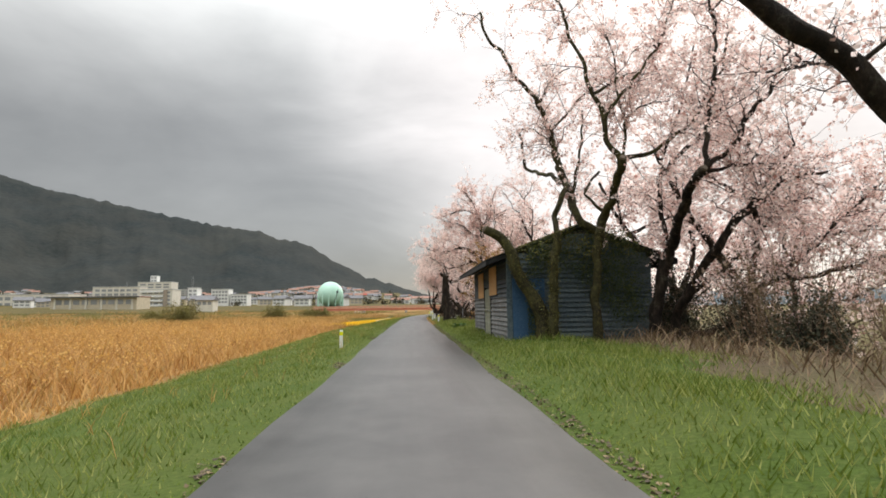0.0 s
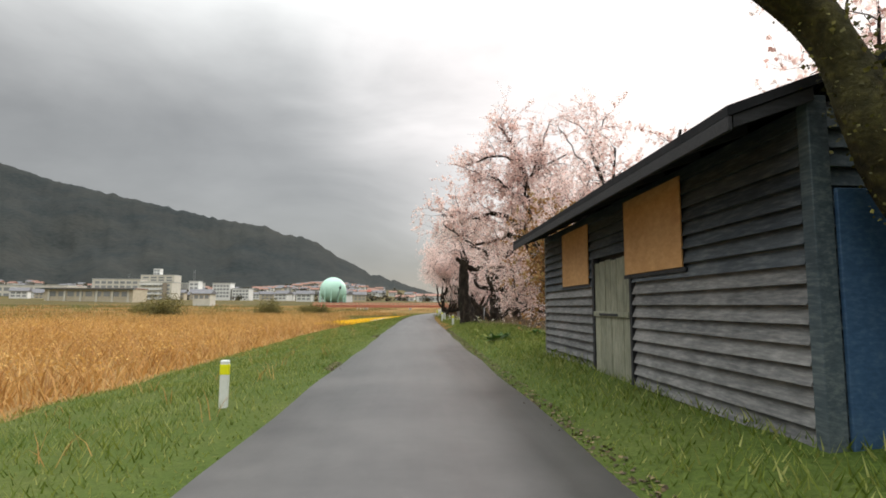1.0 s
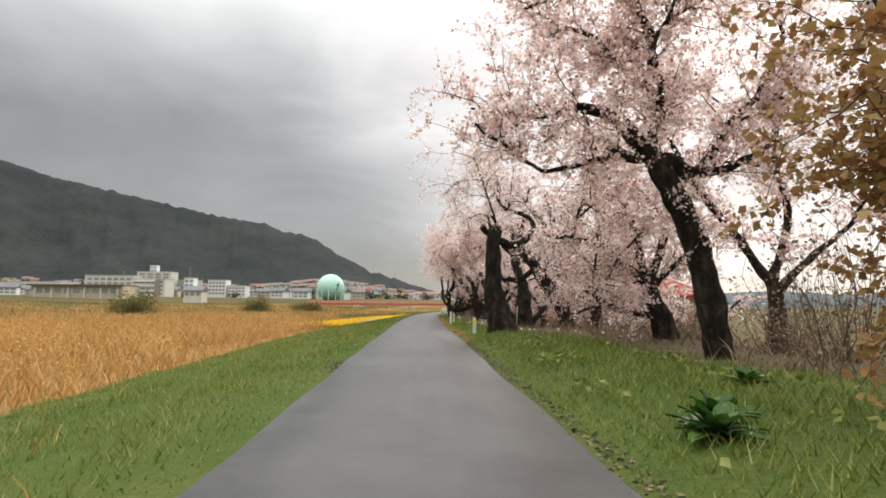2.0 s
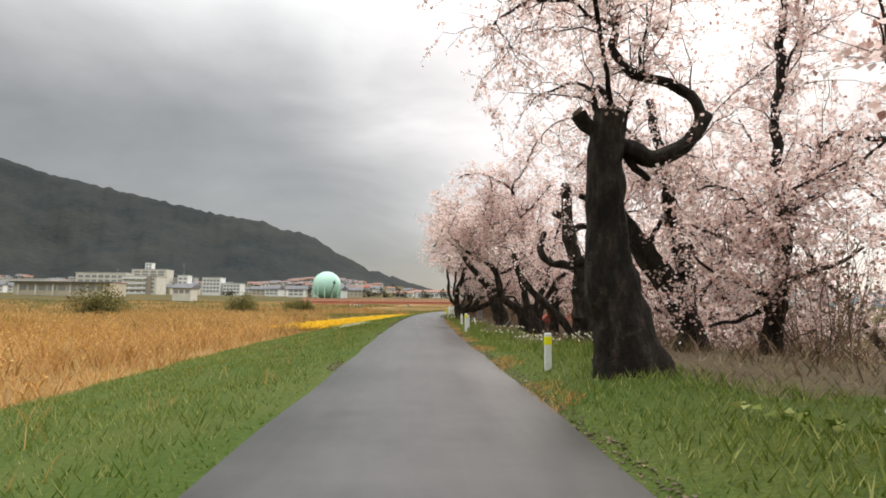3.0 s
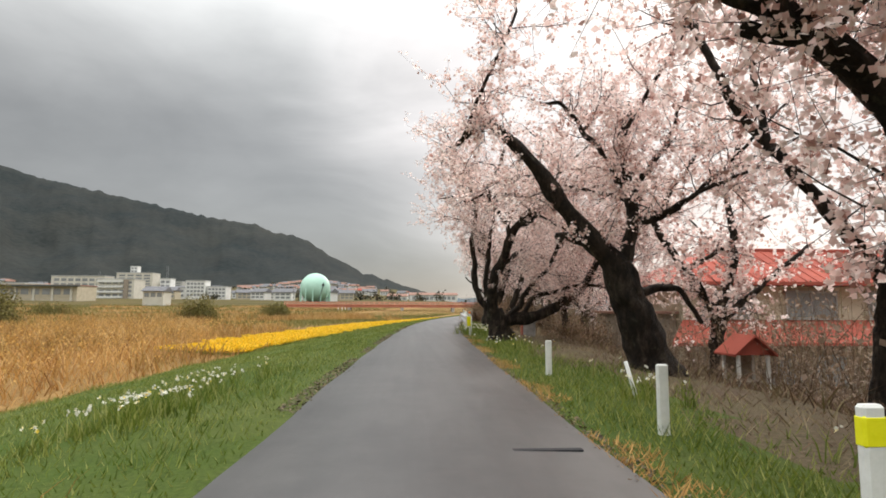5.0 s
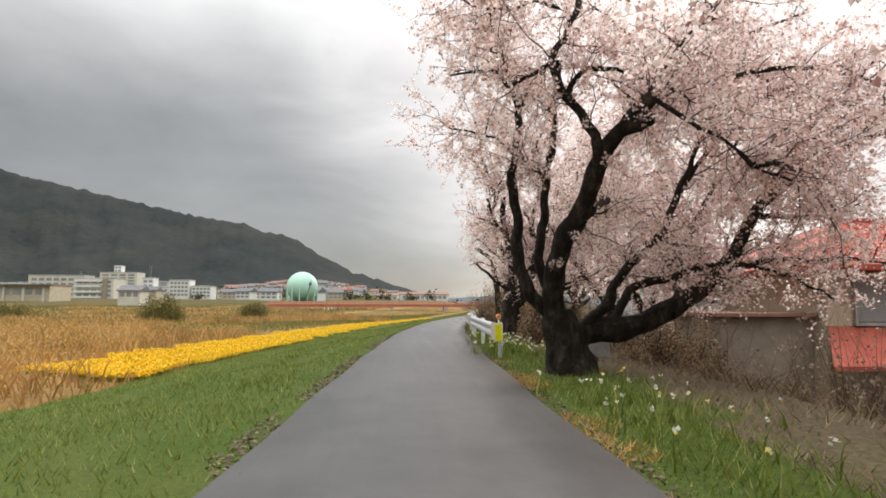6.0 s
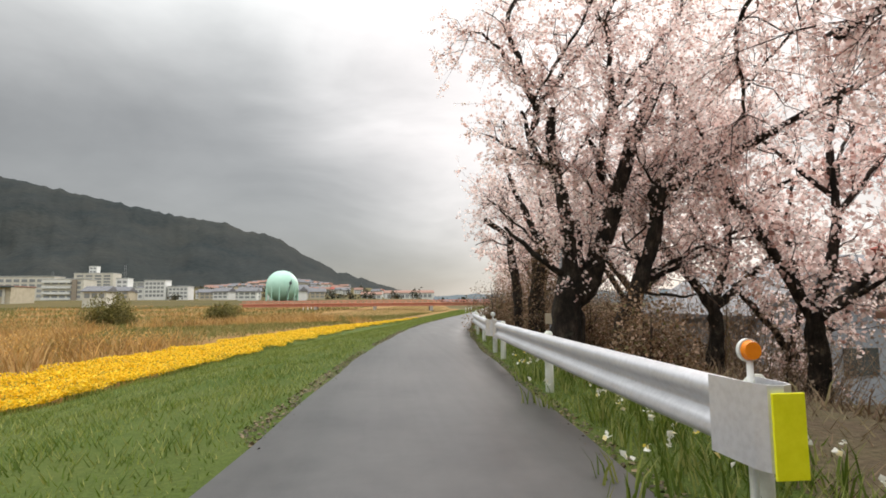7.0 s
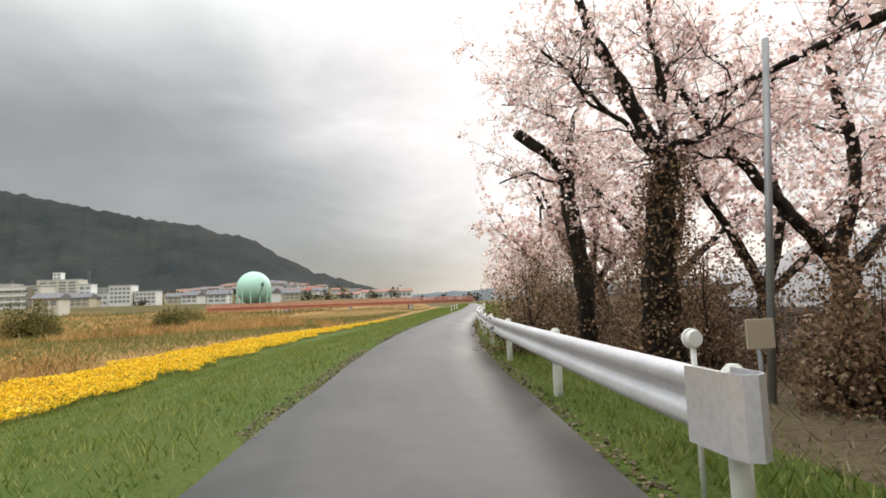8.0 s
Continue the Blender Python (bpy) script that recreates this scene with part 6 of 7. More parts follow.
# trees further along and down the bank
for x, y, sp, lab in ((11.5, 9.0, 3.4, "cherry tree low on the bank"), (10.4, 16.6, 2.8, "low-branched cherry tree beside the shed"), (13.6, 19.6, 3.2, "low-branched cherry tree beside the shed"), (12.5, 27.0, 3.6, "cherry tree down the bank behind the shed"), (9.8, 38.0, 3.4, "cherry tree behind the pollard"), (9.0, 30.6, 3.0, "cherry tree down the bank behind the shed"), (9.4, 71.6, 2.6, "low-branched cherry tree on the lower bank"), (7.8, 64.2, 2.4, "low-branched cherry tree on the lower bank"), (13.0, 49.0, 3.4, "cherry tree on the lower bank"), (15.5, 67.5, 3.2, "cherry tree near the red-roofed house"), (11.5, 99.0, 3.4, "cherry tree below the guard rail"), (10.4, 21.0, 3.4, "cherry tree behind the shed"), (11.8, 64.5, 3.2, "low-branched cherry tree on the lower bank"), (9.3, 62.8, 3.4, "low-branched cherry tree on the lower bank"), (10.6, 55.5, 3.2, "low-branched cherry tree on the lower bank"), (13.0, 59.5, 3.2, "low-branched cherry tree on the lower bank"), (11.2, 51.5, 3.0, "low-branched cherry tree on the lower bank"), (10.6, 87.6, 3.0, "low-branched cherry tree below the guard rail"), (13.2, 91.6, 3.2, "low-branched cherry tree below the guard rail"), (10.4, 91.0, 3.4, "cherry tree below the guard rail"), (10.2, 95.5, 3.2, "cherry tree below the guard rail"), (10.6, 101.5, 3.2, "cherry tree below the guard rail"), (11.5, 108.0, 3.2, "cherry tree below the guard rail")):
    z = at_ground(x, y)
    t = cherry(lab, x, y, bloom=0.9 if y > 86 else 1.0, extra=5, spread=sp, size=0.11, dense=0.6, low=z + (1.3 if "low-branched" in lab else 2.7))
    limb(t, 0.24, 0.17, 0, (x, z - 0.1), (x + 0.15, z + 1.2), (x + 0.1, z + 2.2))
    limb(t, 0.14, 0.05, 1, (x + 0.1, z + 2.1), (x - 0.9, z + 3.6), (x - 2.0, z + 5.0), (x - 2.8, z + 6.6))
    limb(t, 0.13, 0.05, 1, (x + 0.1, z + 2.2), (x + 0.6, z + 4.0), (x + 0.4, z + 6.0), (x + 0.9, z + 7.8))
    limb(t, 0.12, 0.05, 1, (x + 0.1, z + 2.0), (x + 1.5, z + 3.2), (x + 3.0, z + 4.4))
    finish(t)
far_tree = None
fr = np.random.default_rng(77)
for y, d in ((104, 5.2), (113, 4.6), (122, 5.4), (132, 4.8), (143, 5.6), (156, 5.0), (170, 5.4), (186, 5.0)):
    x = float(cx(y)) + d
    if far_tree is None:
        t = cherry("blossoming cherry tree further down the lane", x, y, bloom=0.9, extra=5, spread=2.6, size=0.15, dense=0.7, low=0.8)
        z = at_ground(x, y)
        limb(t, 0.22, 0.15, 0, (x, z), (x + 0.1, z + 1.0), (x, z + 1.9))
        limb(t, 0.13, 0.04, 1, (x, z + 1.8), (x - 0.8, z + 3.2), (x - 1.5, z + 5.2))
        limb(t, 0.13, 0.04, 1, (x, z + 1.9), (x + 0.4, z + 3.6), (x + 0.2, z + 6.2))
        limb(t, 0.12, 0.04, 1, (x, z + 1.7), (x + 1.3, z + 2.9), (x + 2.4, z + 4.0))
        finish(t)
        far_tree = t["ob"]
    else:
        c = copy_thing(far_tree, pose(x, y, at_ground(x, y) - 0.06, 0, 0, float(fr.uniform(0, 360))))

# leafless thickets on the lower bank
def thicket(x, y, rad, high, seed, lab):
    q = np.random.default_rng(seed)
    root = thing("thicket", lab, "thicket", (x, y, at_ground(x, y) - 0.1), "thickets on the lower bank")
    n = 80
    a = q.uniform(0, 2 * np.pi, n)
    b = np.stack([np.cos(a), np.sin(a), 0 * a], -1) * (q.uniform(0, 0.5, n) * rad)[:, None]
    tip = b + np.stack([np.cos(a + q.normal(size=n)) * rad * q.uniform(0.1, 1.0, n), np.sin(a + q.normal(size=n)) * rad * q.uniform(0.1, 1.0, n), high * q.uniform(0.5, 1.05, n)], -1)
    s = np.linspace(0, 1, 4)[None, :, None]
    P = b[:, None] * (1 - s) + tip[:, None] * s + np.sin(s * np.pi) * q.normal(size=(n, 1, 3)) * 0.3 + q.normal(size=(n, 4, 3)) * 0.06 * s
    v, f = tubes(P, np.tile(np.linspace(0.011, 0.003, 4), (n, 1)) * q.uniform(0.6, 1.6, (n, 1)), 3)
    tagged(soup("stem_mass", v, f, BRUSH, root, "tangle of bare brown stems"), kind="stuff")
    k = 1400
    i_, j_ = q.integers(0, n, k), q.uniform(0.25, 1, k) * 2.99
    j0 = j_.astype(int)
    pos = P[i_, j0] + (P[i_, j0 + 1] - P[i_, j0]) * (j_ - j0)[:, None] + q.normal(size=(k, 3)) * 0.22
    blades("twig_mass", pos[::2], 0.5, 0.011, 0.92, BRUSH, "fine brown twigs", "", seed + 1, "stuff", 1, root)
    flecks("bud_mass", pos[1::2], 0.10, THICKET_BUD, "sparse pinkish-brown buds", "", seed + 2, 0.0, "stuff", root)
    return root


tr_ = random.Random(6)
protos = [thicket(9.5, -2.0, 1.8, 3.0, 510, "brown leafless thicket below the lane"), thicket(10.5, 30.0, 2.2, 3.6, 520, "tall tangled thicket on the bank"), thicket(9.0, 101.0, 1.9, 3.4, 530, "brown thicket with pinkish buds behind the rail")]
for y in np.arange(-6, 152, 3.6):
    for d in (8.6, 11.4) if y > 100 else (8.6, 11.2, 14.2):
        if 15 < y < 25 and d < 9:
            continue
        if 46 < y < 66 and d < 9:
            continue
        yy, dd = float(y) + tr_.uniform(-1, 1), d + tr_.uniform(-0.8, 0.8)
        low = 75 < yy < 92
        sc = (0.55 if low and d > 9 else 0.75) * tr_.uniform(0.8, 1.2) * (1.45 if yy > 92 else 1.9 if 50 < yy < 76 and d > 9 else 1.0)
        c = copy_thing(protos[tr_.randrange(3)], pose(float(cx(yy)) + dd, yy, at_ground(float(cx(yy)) + dd, yy) - 0.1, 0, 0, tr_.uniform(0, 360)))
        c.scale = (sc, sc, sc)

# ---- the shed ----
SX0, SX1, SY0, SY1 = 2.82, 6.95, 15.55, 23.1
RIDGE_X, RIDGE_Z, EAVE_X, EAVE_Z = 4.95, 3.46, 2.18, 2.42
shed = thing("shed", "weathered blue-grey clapboard shed with boarded windows", "shed", (SX0, SY0, 0.05))
so = Vector((SX0, SY0, 0.05))


def at_shed(bm):
    bmesh.ops.translate(bm, verts=bm.verts[:], vec=-so)
    return bm


def under_roof(x):
    k = (RIDGE_Z - EAVE_Z) / (RIDGE_X - EAVE_X)
    return EAVE_Z + (x - EAVE_X) * k if x < RIDGE_X else RIDGE_Z - (x - RIDGE_X) * k


core = prism([(SX0 + 0.04, 0.0), (SX1 - 0.04, 0.0), (SX1 - 0.04, under_roof(SX1) - 0.12), (RIDGE_X, RIDGE_Z - 0.12), (SX0 + 0.04, under_roof(SX0) - 0.12)], "y", SY0 + 0.04, SY1 - 0.04)
part("wall_core", at_shed(core), DARK_WOOD, shed, "dark boarded inner walls")
srng = random.Random(4)
LAP = 0.137


def clap_side(y0, y1, z):
    """One lapped board on the lane side: thicker and proud at its foot."""
    j = srng.uniform(-0.006, 0.006)
    bm = prism([(SX0 - 0.056 + j, z), (SX0 - 0.020 + j, z), (SX0 + 0.035, z + LAP + 0.02), (SX0 + 0.012, z + LAP + 0.02)], "y", y0, y1)
    for v in bm.verts:
        v.co.z += srng.uniform(-0.006, 0.006)
    # rows above 1.45 m take the colour darkened for eave shade
    part("board", at_shed(bm), SIDING_EAVE_SHADE if z > 1.45 else SIDING, shed)


def clap_end(x0, x1, z):
    j = srng.uniform(-0.006, 0.006)
    bm = prism([(SY0 - 0.046 + j, z), (SY0 - 0.018 + j, z), (SY0 + 0.035, z + LAP + 0.02), (SY0 + 0.012, z + LAP + 0.02)], "x", x0, x1)
    for v in bm.verts:
        v.co.z += srng.uniform(-0.006, 0.006)
    part("board", at_shed(bm), SIDING_BLUE, shed)


DOOR_Y0, DOOR_Y1, DOOR_TOP = 18.72, 20.02, 1.80
z = 0.08
while z < under_roof(SX0) - 0.14:
    if z + LAP * 0.5 < DOOR_TOP:
        clap_side(SY0 + 0.07, DOOR_Y0 - 0.02, z)
        clap_side(DOOR_Y1 + 0.02, SY1 - 0.02, z)
    else:
        clap_side(SY0 + 0.07, 19.4, z)
        clap_side(19.405, SY1 - 0.02, z)
    z += LAP
z = 0.05
while z < RIDGE_Z - 0.25:
    k = (RIDGE_Z - EAVE_Z) / (RIDGE_X - EAVE_X)
    xa = max(SX0 + 0.07, EAVE_X + (z + LAP + 0.1 - EAVE_Z) / k)
    xb = min(SX1, RIDGE_X + (RIDGE_Z - 0.1 - z - LAP) / k)
    if xb - xa > 0.3:
        mid = srng.uniform(xa + 0.35 * (xb - xa), xa + 0.65 * (xb - xa))
        clap_end(xa, mid, z)
        clap_end(mid + 0.005, xb, z)
    z += LAP
part("corner_board", at_shed(box(SX0 - 0.05, SX0 + 0.09, SY0 - 0.05, SY0 + 0.065, 0.0, under_roof(SX0) - 0.06, 0.006)), SIDING_BLUE, shed, "blue corner board")
part("corner_board", at_shed(box(SX0 - 0.045, SX0 + 0.06, SY1 - 0.02, SY1 + 0.04, 0.0, under_roof(SX0) - 0.06, 0.006)), SIDING, shed)
part("panel", at_shed(box(SX0 + 0.10, SX0 + 1.02, SY0 - 0.075, SY0 - 0.04, 0.15, 1.95, 0.006)), BLUE_DOOR, shed, "blue painted panel on the end wall")
door = new("door")
door.parent = shed
for k in range(6):
    a, b = DOOR_Y0 + (DOOR_Y1 - DOOR_Y0) * k / 6, DOOR_Y0 + (DOOR_Y1 - DOOR_Y0) * (k + 1) / 6
    seam = 0.012 if k in (2, 3) else 0.004
    part("door_plank", at_shed(box(SX0 - 0.052 + 0.003 * (k % 2), SX0 - 0.014, a + 0.003, b - seam, 1.07, DOOR_TOP - 0.01 * (k % 3), 0.005)), DOOR_WOOD, door)
    part("door_plank", at_shed(box(SX0 - 0.049 - 0.003 * (k % 2), SX0 - 0.012, a + 0.003, b - seam, 0.05 + 0.012 * (k % 3), 1.055, 0.005)), DOOR_WOOD, door)
part("backing", at_shed(box(SX0 - 0.011, SX0 - 0.002, DOOR_Y0, DOOR_Y1, 0.06, DOOR_TOP - 0.02)), DARK_WOOD, door)
part("door_rail", at_shed(box(SX0 - 0.078, SX0 - 0.054, DOOR_Y0 - 0.01, DOOR_Y1, 1.02, 1.09, 0.004)), DOOR_WOOD, door)
part("lock_bar", at_shed(box(SX0 - 0.090, SX0 - 0.079, 19.05, 19.75, 1.035, 1.065, 0.003)), DARK_WOOD, door, "dark iron lock bar")
part("door_post", at_shed(box(SX0 - 0.07, SX0 + 0.02, DOOR_Y1 + 0.0, DOOR_Y1 + 0.09, 0.05, 1.86, 0.005)), DARK_WOOD, shed)
part("door_post", at_shed(box(SX0 - 0.06, SX0 + 0.02, DOOR_Y0 - 0.07, DOOR_Y0 - 0.005, 0.05, 1.86, 0.005)), DARK_WOOD, shed)
for y0, y1, z0, z1 in ((20.30, 21.74, 1.50, 2.42), (17.33, 18.82, 1.55, 2.47)):
    w = new("window")
    w.parent = shed
    part("plywood_sheet", at_shed(box(SX0 - 0.062, SX0 - 0.045, y0, y1, z0, z1, 0.003)), PLY, w, "orange-brown plywood nailed over the window")
    part("window_trim", at_shed(box(SX0 - 0.055, SX0 - 0.038, y0 - 0.05, y1 + 0.05, z0 - 0.05, z0 - 0.003, 0.004)), DARK_WOOD, w)
for sx, ex in ((-1, EAVE_X), (1, 2 * RIDGE_X - EAVE_X)):
    bm = prism([(ex, EAVE_Z), (ex, EAVE_Z + 0.07), (RIDGE_X, RIDGE_Z + 0.07), (RIDGE_X, RIDGE_Z)], "y", SY0 - 0.1, SY1 + 0.32)
    part("roof", at_shed(bm), ROOFING, shed, "dark sheet roof slope")
    part("fascia", at_shed(box(min(ex, ex - sx * 0.03), max(ex, ex - sx * 0.03), SY0 - 0.1, SY1 + 0.32, EAVE_Z - 0.10, EAVE_Z + 0.0, 0.004)), DARK_WOOD, shed)
    for yy in np.arange(SY0 - 0.08, SY1 + 0.3, 0.75):
        bm = prism([(ex - sx * 0.05, EAVE_Z - 0.07), (ex - sx * 0.05, EAVE_Z + 0.012), (ex - sx * 0.62, EAVE_Z + 0.225), (ex - sx * 0.62, EAVE_Z + 0.13)], "y", float(yy), float(yy) + 0.06)
        part("rafter_end", at_shed(bm), DARK_WOOD, shed)
# ivy and moss that has grown over the end wall and the stems before it
iv = np.random.default_rng(8)
n = 26000
ix = iv.uniform(SX0 + 0.5, SX1 + 0.3, n)
iz = iv.uniform(0.2, 3.5, n)
top = np.array([under_roof(v) for v in ix])
okk = (iz < top + 0.08) & (0.5 * np.sin(ix * 2.3 + 0.6) + 0.4 * np.sin(iz * 2.6 + ix * 1.7) + 0.75 * (iz / 2.0 - 0.6) + iv.normal(size=n) * 0.4 > 0.3)
ip = np.stack([ix[okk], SY0 - 0.07 - iv.exponential(0.10, okk.sum()), iz[okk]], -1)
flecks("ivy", ip, 0.042, IVY, "dark ivy over the shed's end wall", "ivy", 31)
st = np.random.default_rng(9)
sp = []
for C_, R_ in mossy_stems:
    k = st.integers(0, len(C_), 1500)
    a = st.uniform(0, 2 * np.pi, 1500)
    sp.append(C_[k] + np.stack([np.cos(a), np.sin(a), np.abs(np.sin(a)) * 0.4], -1) * (R_[k] * 1.08)[:, None] + st.normal(size=(1500, 3)) * 0.035)
flecks("moss_tufts", np.vstack(sp), 0.034, MOSS, "olive moss tufts on the stems by the shed", "moss", 32)
ev = np.random.default_rng(33)
ep = np.stack([ev.uniform(3.0, 6.3, 1500), ev.normal(14.95, 0.25, 1500), 0 * ev.uniform(size=1500)], -1)
ep[:, 2] = 2.75 + 0.4 * np.sin(ep[:, 0] * 1.9) ** 2 + ev.normal(0, 0.28, 1500)
ep[:, 2] = np.minimum(ep[:, 2], [under_roof(v) + 0.05 for v in ep[:, 0]])
flecks("creeper", ep, 0.05, MOSS, "olive creeper hanging along the eaves", "creeper", 34)

# ---- guard rail ----
RAIL_D = 1.62
W_PROFILE = [(0.0, 0.46), (-0.055, 0.485), (-0.075, 0.535), (-0.05, 0.585), (-0.008, 0.62), (-0.008, 0.65), (-0.05, 0.685), (-0.075, 0.735), (-0.055, 0.785), (0.0, 0.81)]
RAIL_DROP = -0.06


def rail_xy(y, off=0.0):
    a = math.atan2(float(cx(y + 0.5) - cx(y - 0.5)), 1.0)
    return float(cx(y)) + (RAIL_D + off) / math.cos(a), y


def beam(parent, o, y0, y1, lift=0.0):
    """One corrugated rail, rolled steel 4 mm thick, bent along the lane."""
    yy = np.linspace(y0, y1, 9)
    prof = W_PROFILE + [(x + 0.006, z) for x, z in reversed(W_PROFILE)]
    V = [(rail_xy(y, x - lift)[0] - o[0], y - o[1], z + RAIL_DROP - o[2]) for y in yy for x, z in prof]
    k = len(prof)
    F = [[a * k + b, a * k + (b + 1) % k, (a + 1) * k + (b + 1) % k, (a + 1) * k + b] for a in range(8) for b in range(k)]
    soup("beam", V, F, RAIL, parent, "", smooth=False)


def post(parent, o, y, off=0.1):
    x, _ = rail_xy(y, off)
    bm = rod(x - o[0], y - o[1], -0.5 - o[2], 0.74 - o[2], 0.057, 12)
    p = part("post", bm, POST_PAINT, parent, "", True)
    part("post_cap", rod(x - o[0], y - o[1], 0.741 - o[2], 0.775 - o[2], 0.06, 12, 0.03), POST_PAINT, p)
    part("bracket", box(x - o[0] - 0.11, x - o[0] - 0.05, y - o[1] - 0.035, y - o[1] + 0.035, 0.48 - o[2], 0.66 - o[2], 0.004), RAIL, p)


def terminal(parent, o, y, turn):
    """The rounded sleeve that closes a rail's end."""
    x, _ = rail_xy(y)
    bm = bmesh.new()
    ring = []
    for a in np.linspace(-90, 90, 9):
        ring.append((x + 0.02 + 0.075 * -math.cos(radians(a)) * 1.0, y + turn * -0.10 * (1 - abs(a) / 90) + 0.0))
    pts = [(x - 0.085, y + turn * 0.35), (x - 0.085, y), (x - 0.06, y - turn * 0.07), (x + 0.0, y - turn * 0.10), (x + 0.06, y - turn * 0.07), (x + 0.085, y), (x + 0.085, y + turn * 0.2)]
    inner = [(px * 1.0 + (x - px) * 0.08, py + turn * 0.008) for px, py in pts]
    lo, hi = 0.44 + RAIL_DROP - o[2], 0.83 + RAIL_DROP - o[2]
    loop = pts + inner[::-1]
    A = [bm.verts.new((px - o[0], py - o[1], lo)) for px, py in loop]
    B = [bm.verts.new((px - o[0], py - o[1], hi)) for px, py in loop]
    for q in range(len(loop)):
        w = (q + 1) % len(loop)
        bm.faces.new((A[q], A[w], B[w], B[q]))
    m_ = len(pts)
    for q in range(m_ - 1):
        bm.faces.new((A[q + 1], A[q], A[2 * m_ - 1 - q], A[2 * m_ - 2 - q]))
        bm.faces.new((B[q], B[q + 1], B[2 * m_ - 2 - q], B[2 * m_ - 1 - q]))
    bmesh.ops.recalc_face_normals(bm, faces=bm.faces[:])
    return part("end_sleeve", bm, RAIL, parent, "rounded white end sleeve")


for y0, y1, first, lab in ((78.62, 88.35, True, "white corrugated steel guard rail with a yellow end plate"), (89.4, 163.0, False, "white corrugated steel guard rail with a rounded end")):
    o = (rail_xy(y0)[0], y0, at_ground(rail_xy(y0)[0], y0))
    g = thing("guard_rail", lab, "guard rail", o, "guard rails")
    n = max(1, round((y1 - y0) / 4.0))
    for k in range(n):
        a, b = y0 + (y1 - y0) * k / n, y0 + (y1 - y0) * (k + 1) / n
        beam(g, o, a, b + (0.12 if k < n - 1 else 0), 0.004 * (k % 2))
        post(g, o, a + (0.25 if k == 0 else 0.06))
    post(g, o, y1 - 0.3)
    terminal(g, o, y0, 1)
    terminal(g, o, y1, -1)
    if first:
        x, y = rail_xy(y0)
        part("yellow_plate", box(x - 0.075 - o[0], x + 0.085 - o[0], y - 0.122 - o[1], y - 0.108 - o[1], 0.42 + RAIL_DROP - o[2], 0.80 + RAIL_DROP - o[2], 0.003), YELLOW_SHEET, g, "yellow reflective end plate")


def round_reflector(x, y, z0, high, lab, lens=ORANGE, tint="round orange lens"):
    o = (x, y, z0)
    t_ = thing("reflector_post", lab, "reflector", o, "roadside reflectors")
    part("stem", rod(0, 0, 0.0, high - 0.05, 0.017, 10), DELINEATOR, t_, "thin white stem", True)
    bm = bmesh.new()
    bmesh.ops.create_cone(bm, cap_ends=True, segments=24, radius1=0.052, radius2=0.045, depth=0.03, matrix=Matrix.Translation((0, -0.02, high)) @ Matrix.Rotation(radians(90), 4, "X"))
    part("lens", bm, lens, t_, tint)
    bm = bmesh.new()
    bmesh.ops.create_cone(bm, cap_ends=True, segments=24, radius1=0.06, radius2=0.06, depth=0.022, matrix=Matrix.Translation((0, 0.008, high)) @ Matrix.Rotation(radians(90), 4, "X"))
    part("housing", bm, DELINEATOR, t_)


round_reflector(rail_xy(78.85)[0] + 0.06, 78.85, -0.10, 1.0, "orange round reflector beside the guard rail's end")
round_reflector(rail_xy(90.05)[0] + 0.10, 90.05, -0.10, 0.98, "white cup-shaped reflector at the second guard rail", DELINEATOR, "round white lens")


# ---- delineator posts ----
def delineator(x, y, high, lab, cap=True):
    z = at_ground(x, y)
    t_ = thing("delineator_post", lab, "road marker", (x, y, z - 0.03), "delineator posts")
    w, d_ = 0.055, 0.03
    bm = box(-w, w, -d_, d_, 0, high, 0.014)
    part("post", bm, DELINEATOR, t_)
    if cap:
        part("reflector_sheet", box(-w - 0.003, w + 0.003, -d_ - 0.003, d_ + 0.003, high - 0.19, high - 0.045, 0.012), YELLOW_SHEET, t_, "yellow reflective band")


delineator(-2.27, 19.3, 0.62, "white delineator post with a yellow band in the grass")
delineator(2.36, 43.3, 0.60, "white delineator post with a yellow band on the bank")
delineator(2.55, 58.4, 0.80, "tall white delineator post with a yellow band")
delineator(2.95, 61.3, 0.70, "plain white marker post", False)
delineator(3.05, 66.0, 0.65, "plain white marker post beside the trees", False)
for y in (152, 158, 164):
    delineator(float(cx(y)) - 2.2, float(y), 0.8, "white marker post at the bend", False)


def stake(x, y, high, r, lean, mat, lab, name="stake"):
    z = at_ground(x, y)
    bm = rod(0, 0, -0.25, high, r, 10, r * 0.85)
    bmesh.ops.rotate(bm, verts=bm.verts[:], matrix=Matrix.Rotation(radians(lean), 3, "Y"))
    t_ = part(name, bm, mat, None, "", True)
    t_.location = (x, y, z)
    tagged(t_, lab, name.replace("_", " "))


stake(4.6, 47.2, 0.95, 0.025, 2, STEEL, "thin grey steel stake in the grass")
stake(6.43, 92.5, 4.1, 0.045, 4.5, STEEL, "tall thin grey steel pole behind the rail", "steel_pole")
stake(4.2, 59.4, 0.75, 0.022, 38, DOOR_WOOD, "pale wooden stake leaning beside a tree")
stake(3.6, 63.5, 0.5, 0.03, -15, DELINEATOR, "short white stake leaning in the grass")
stake(29.6, 112.5, 10.5, 0.17, 0, DARK_WOOD, "dark wooden utility pole between the houses", "utility_pole")

sign = thing("sign_board", "blank beige board on a short post behind the rail", "sign", (6.2, 92.3, at_ground(6.2, 92.3)))
part("board", box(-0.16, 0.16, -0.012, 0.012, 0.62, 0.93, 0.004), WALL_BEIGE, sign, "blank beige board")
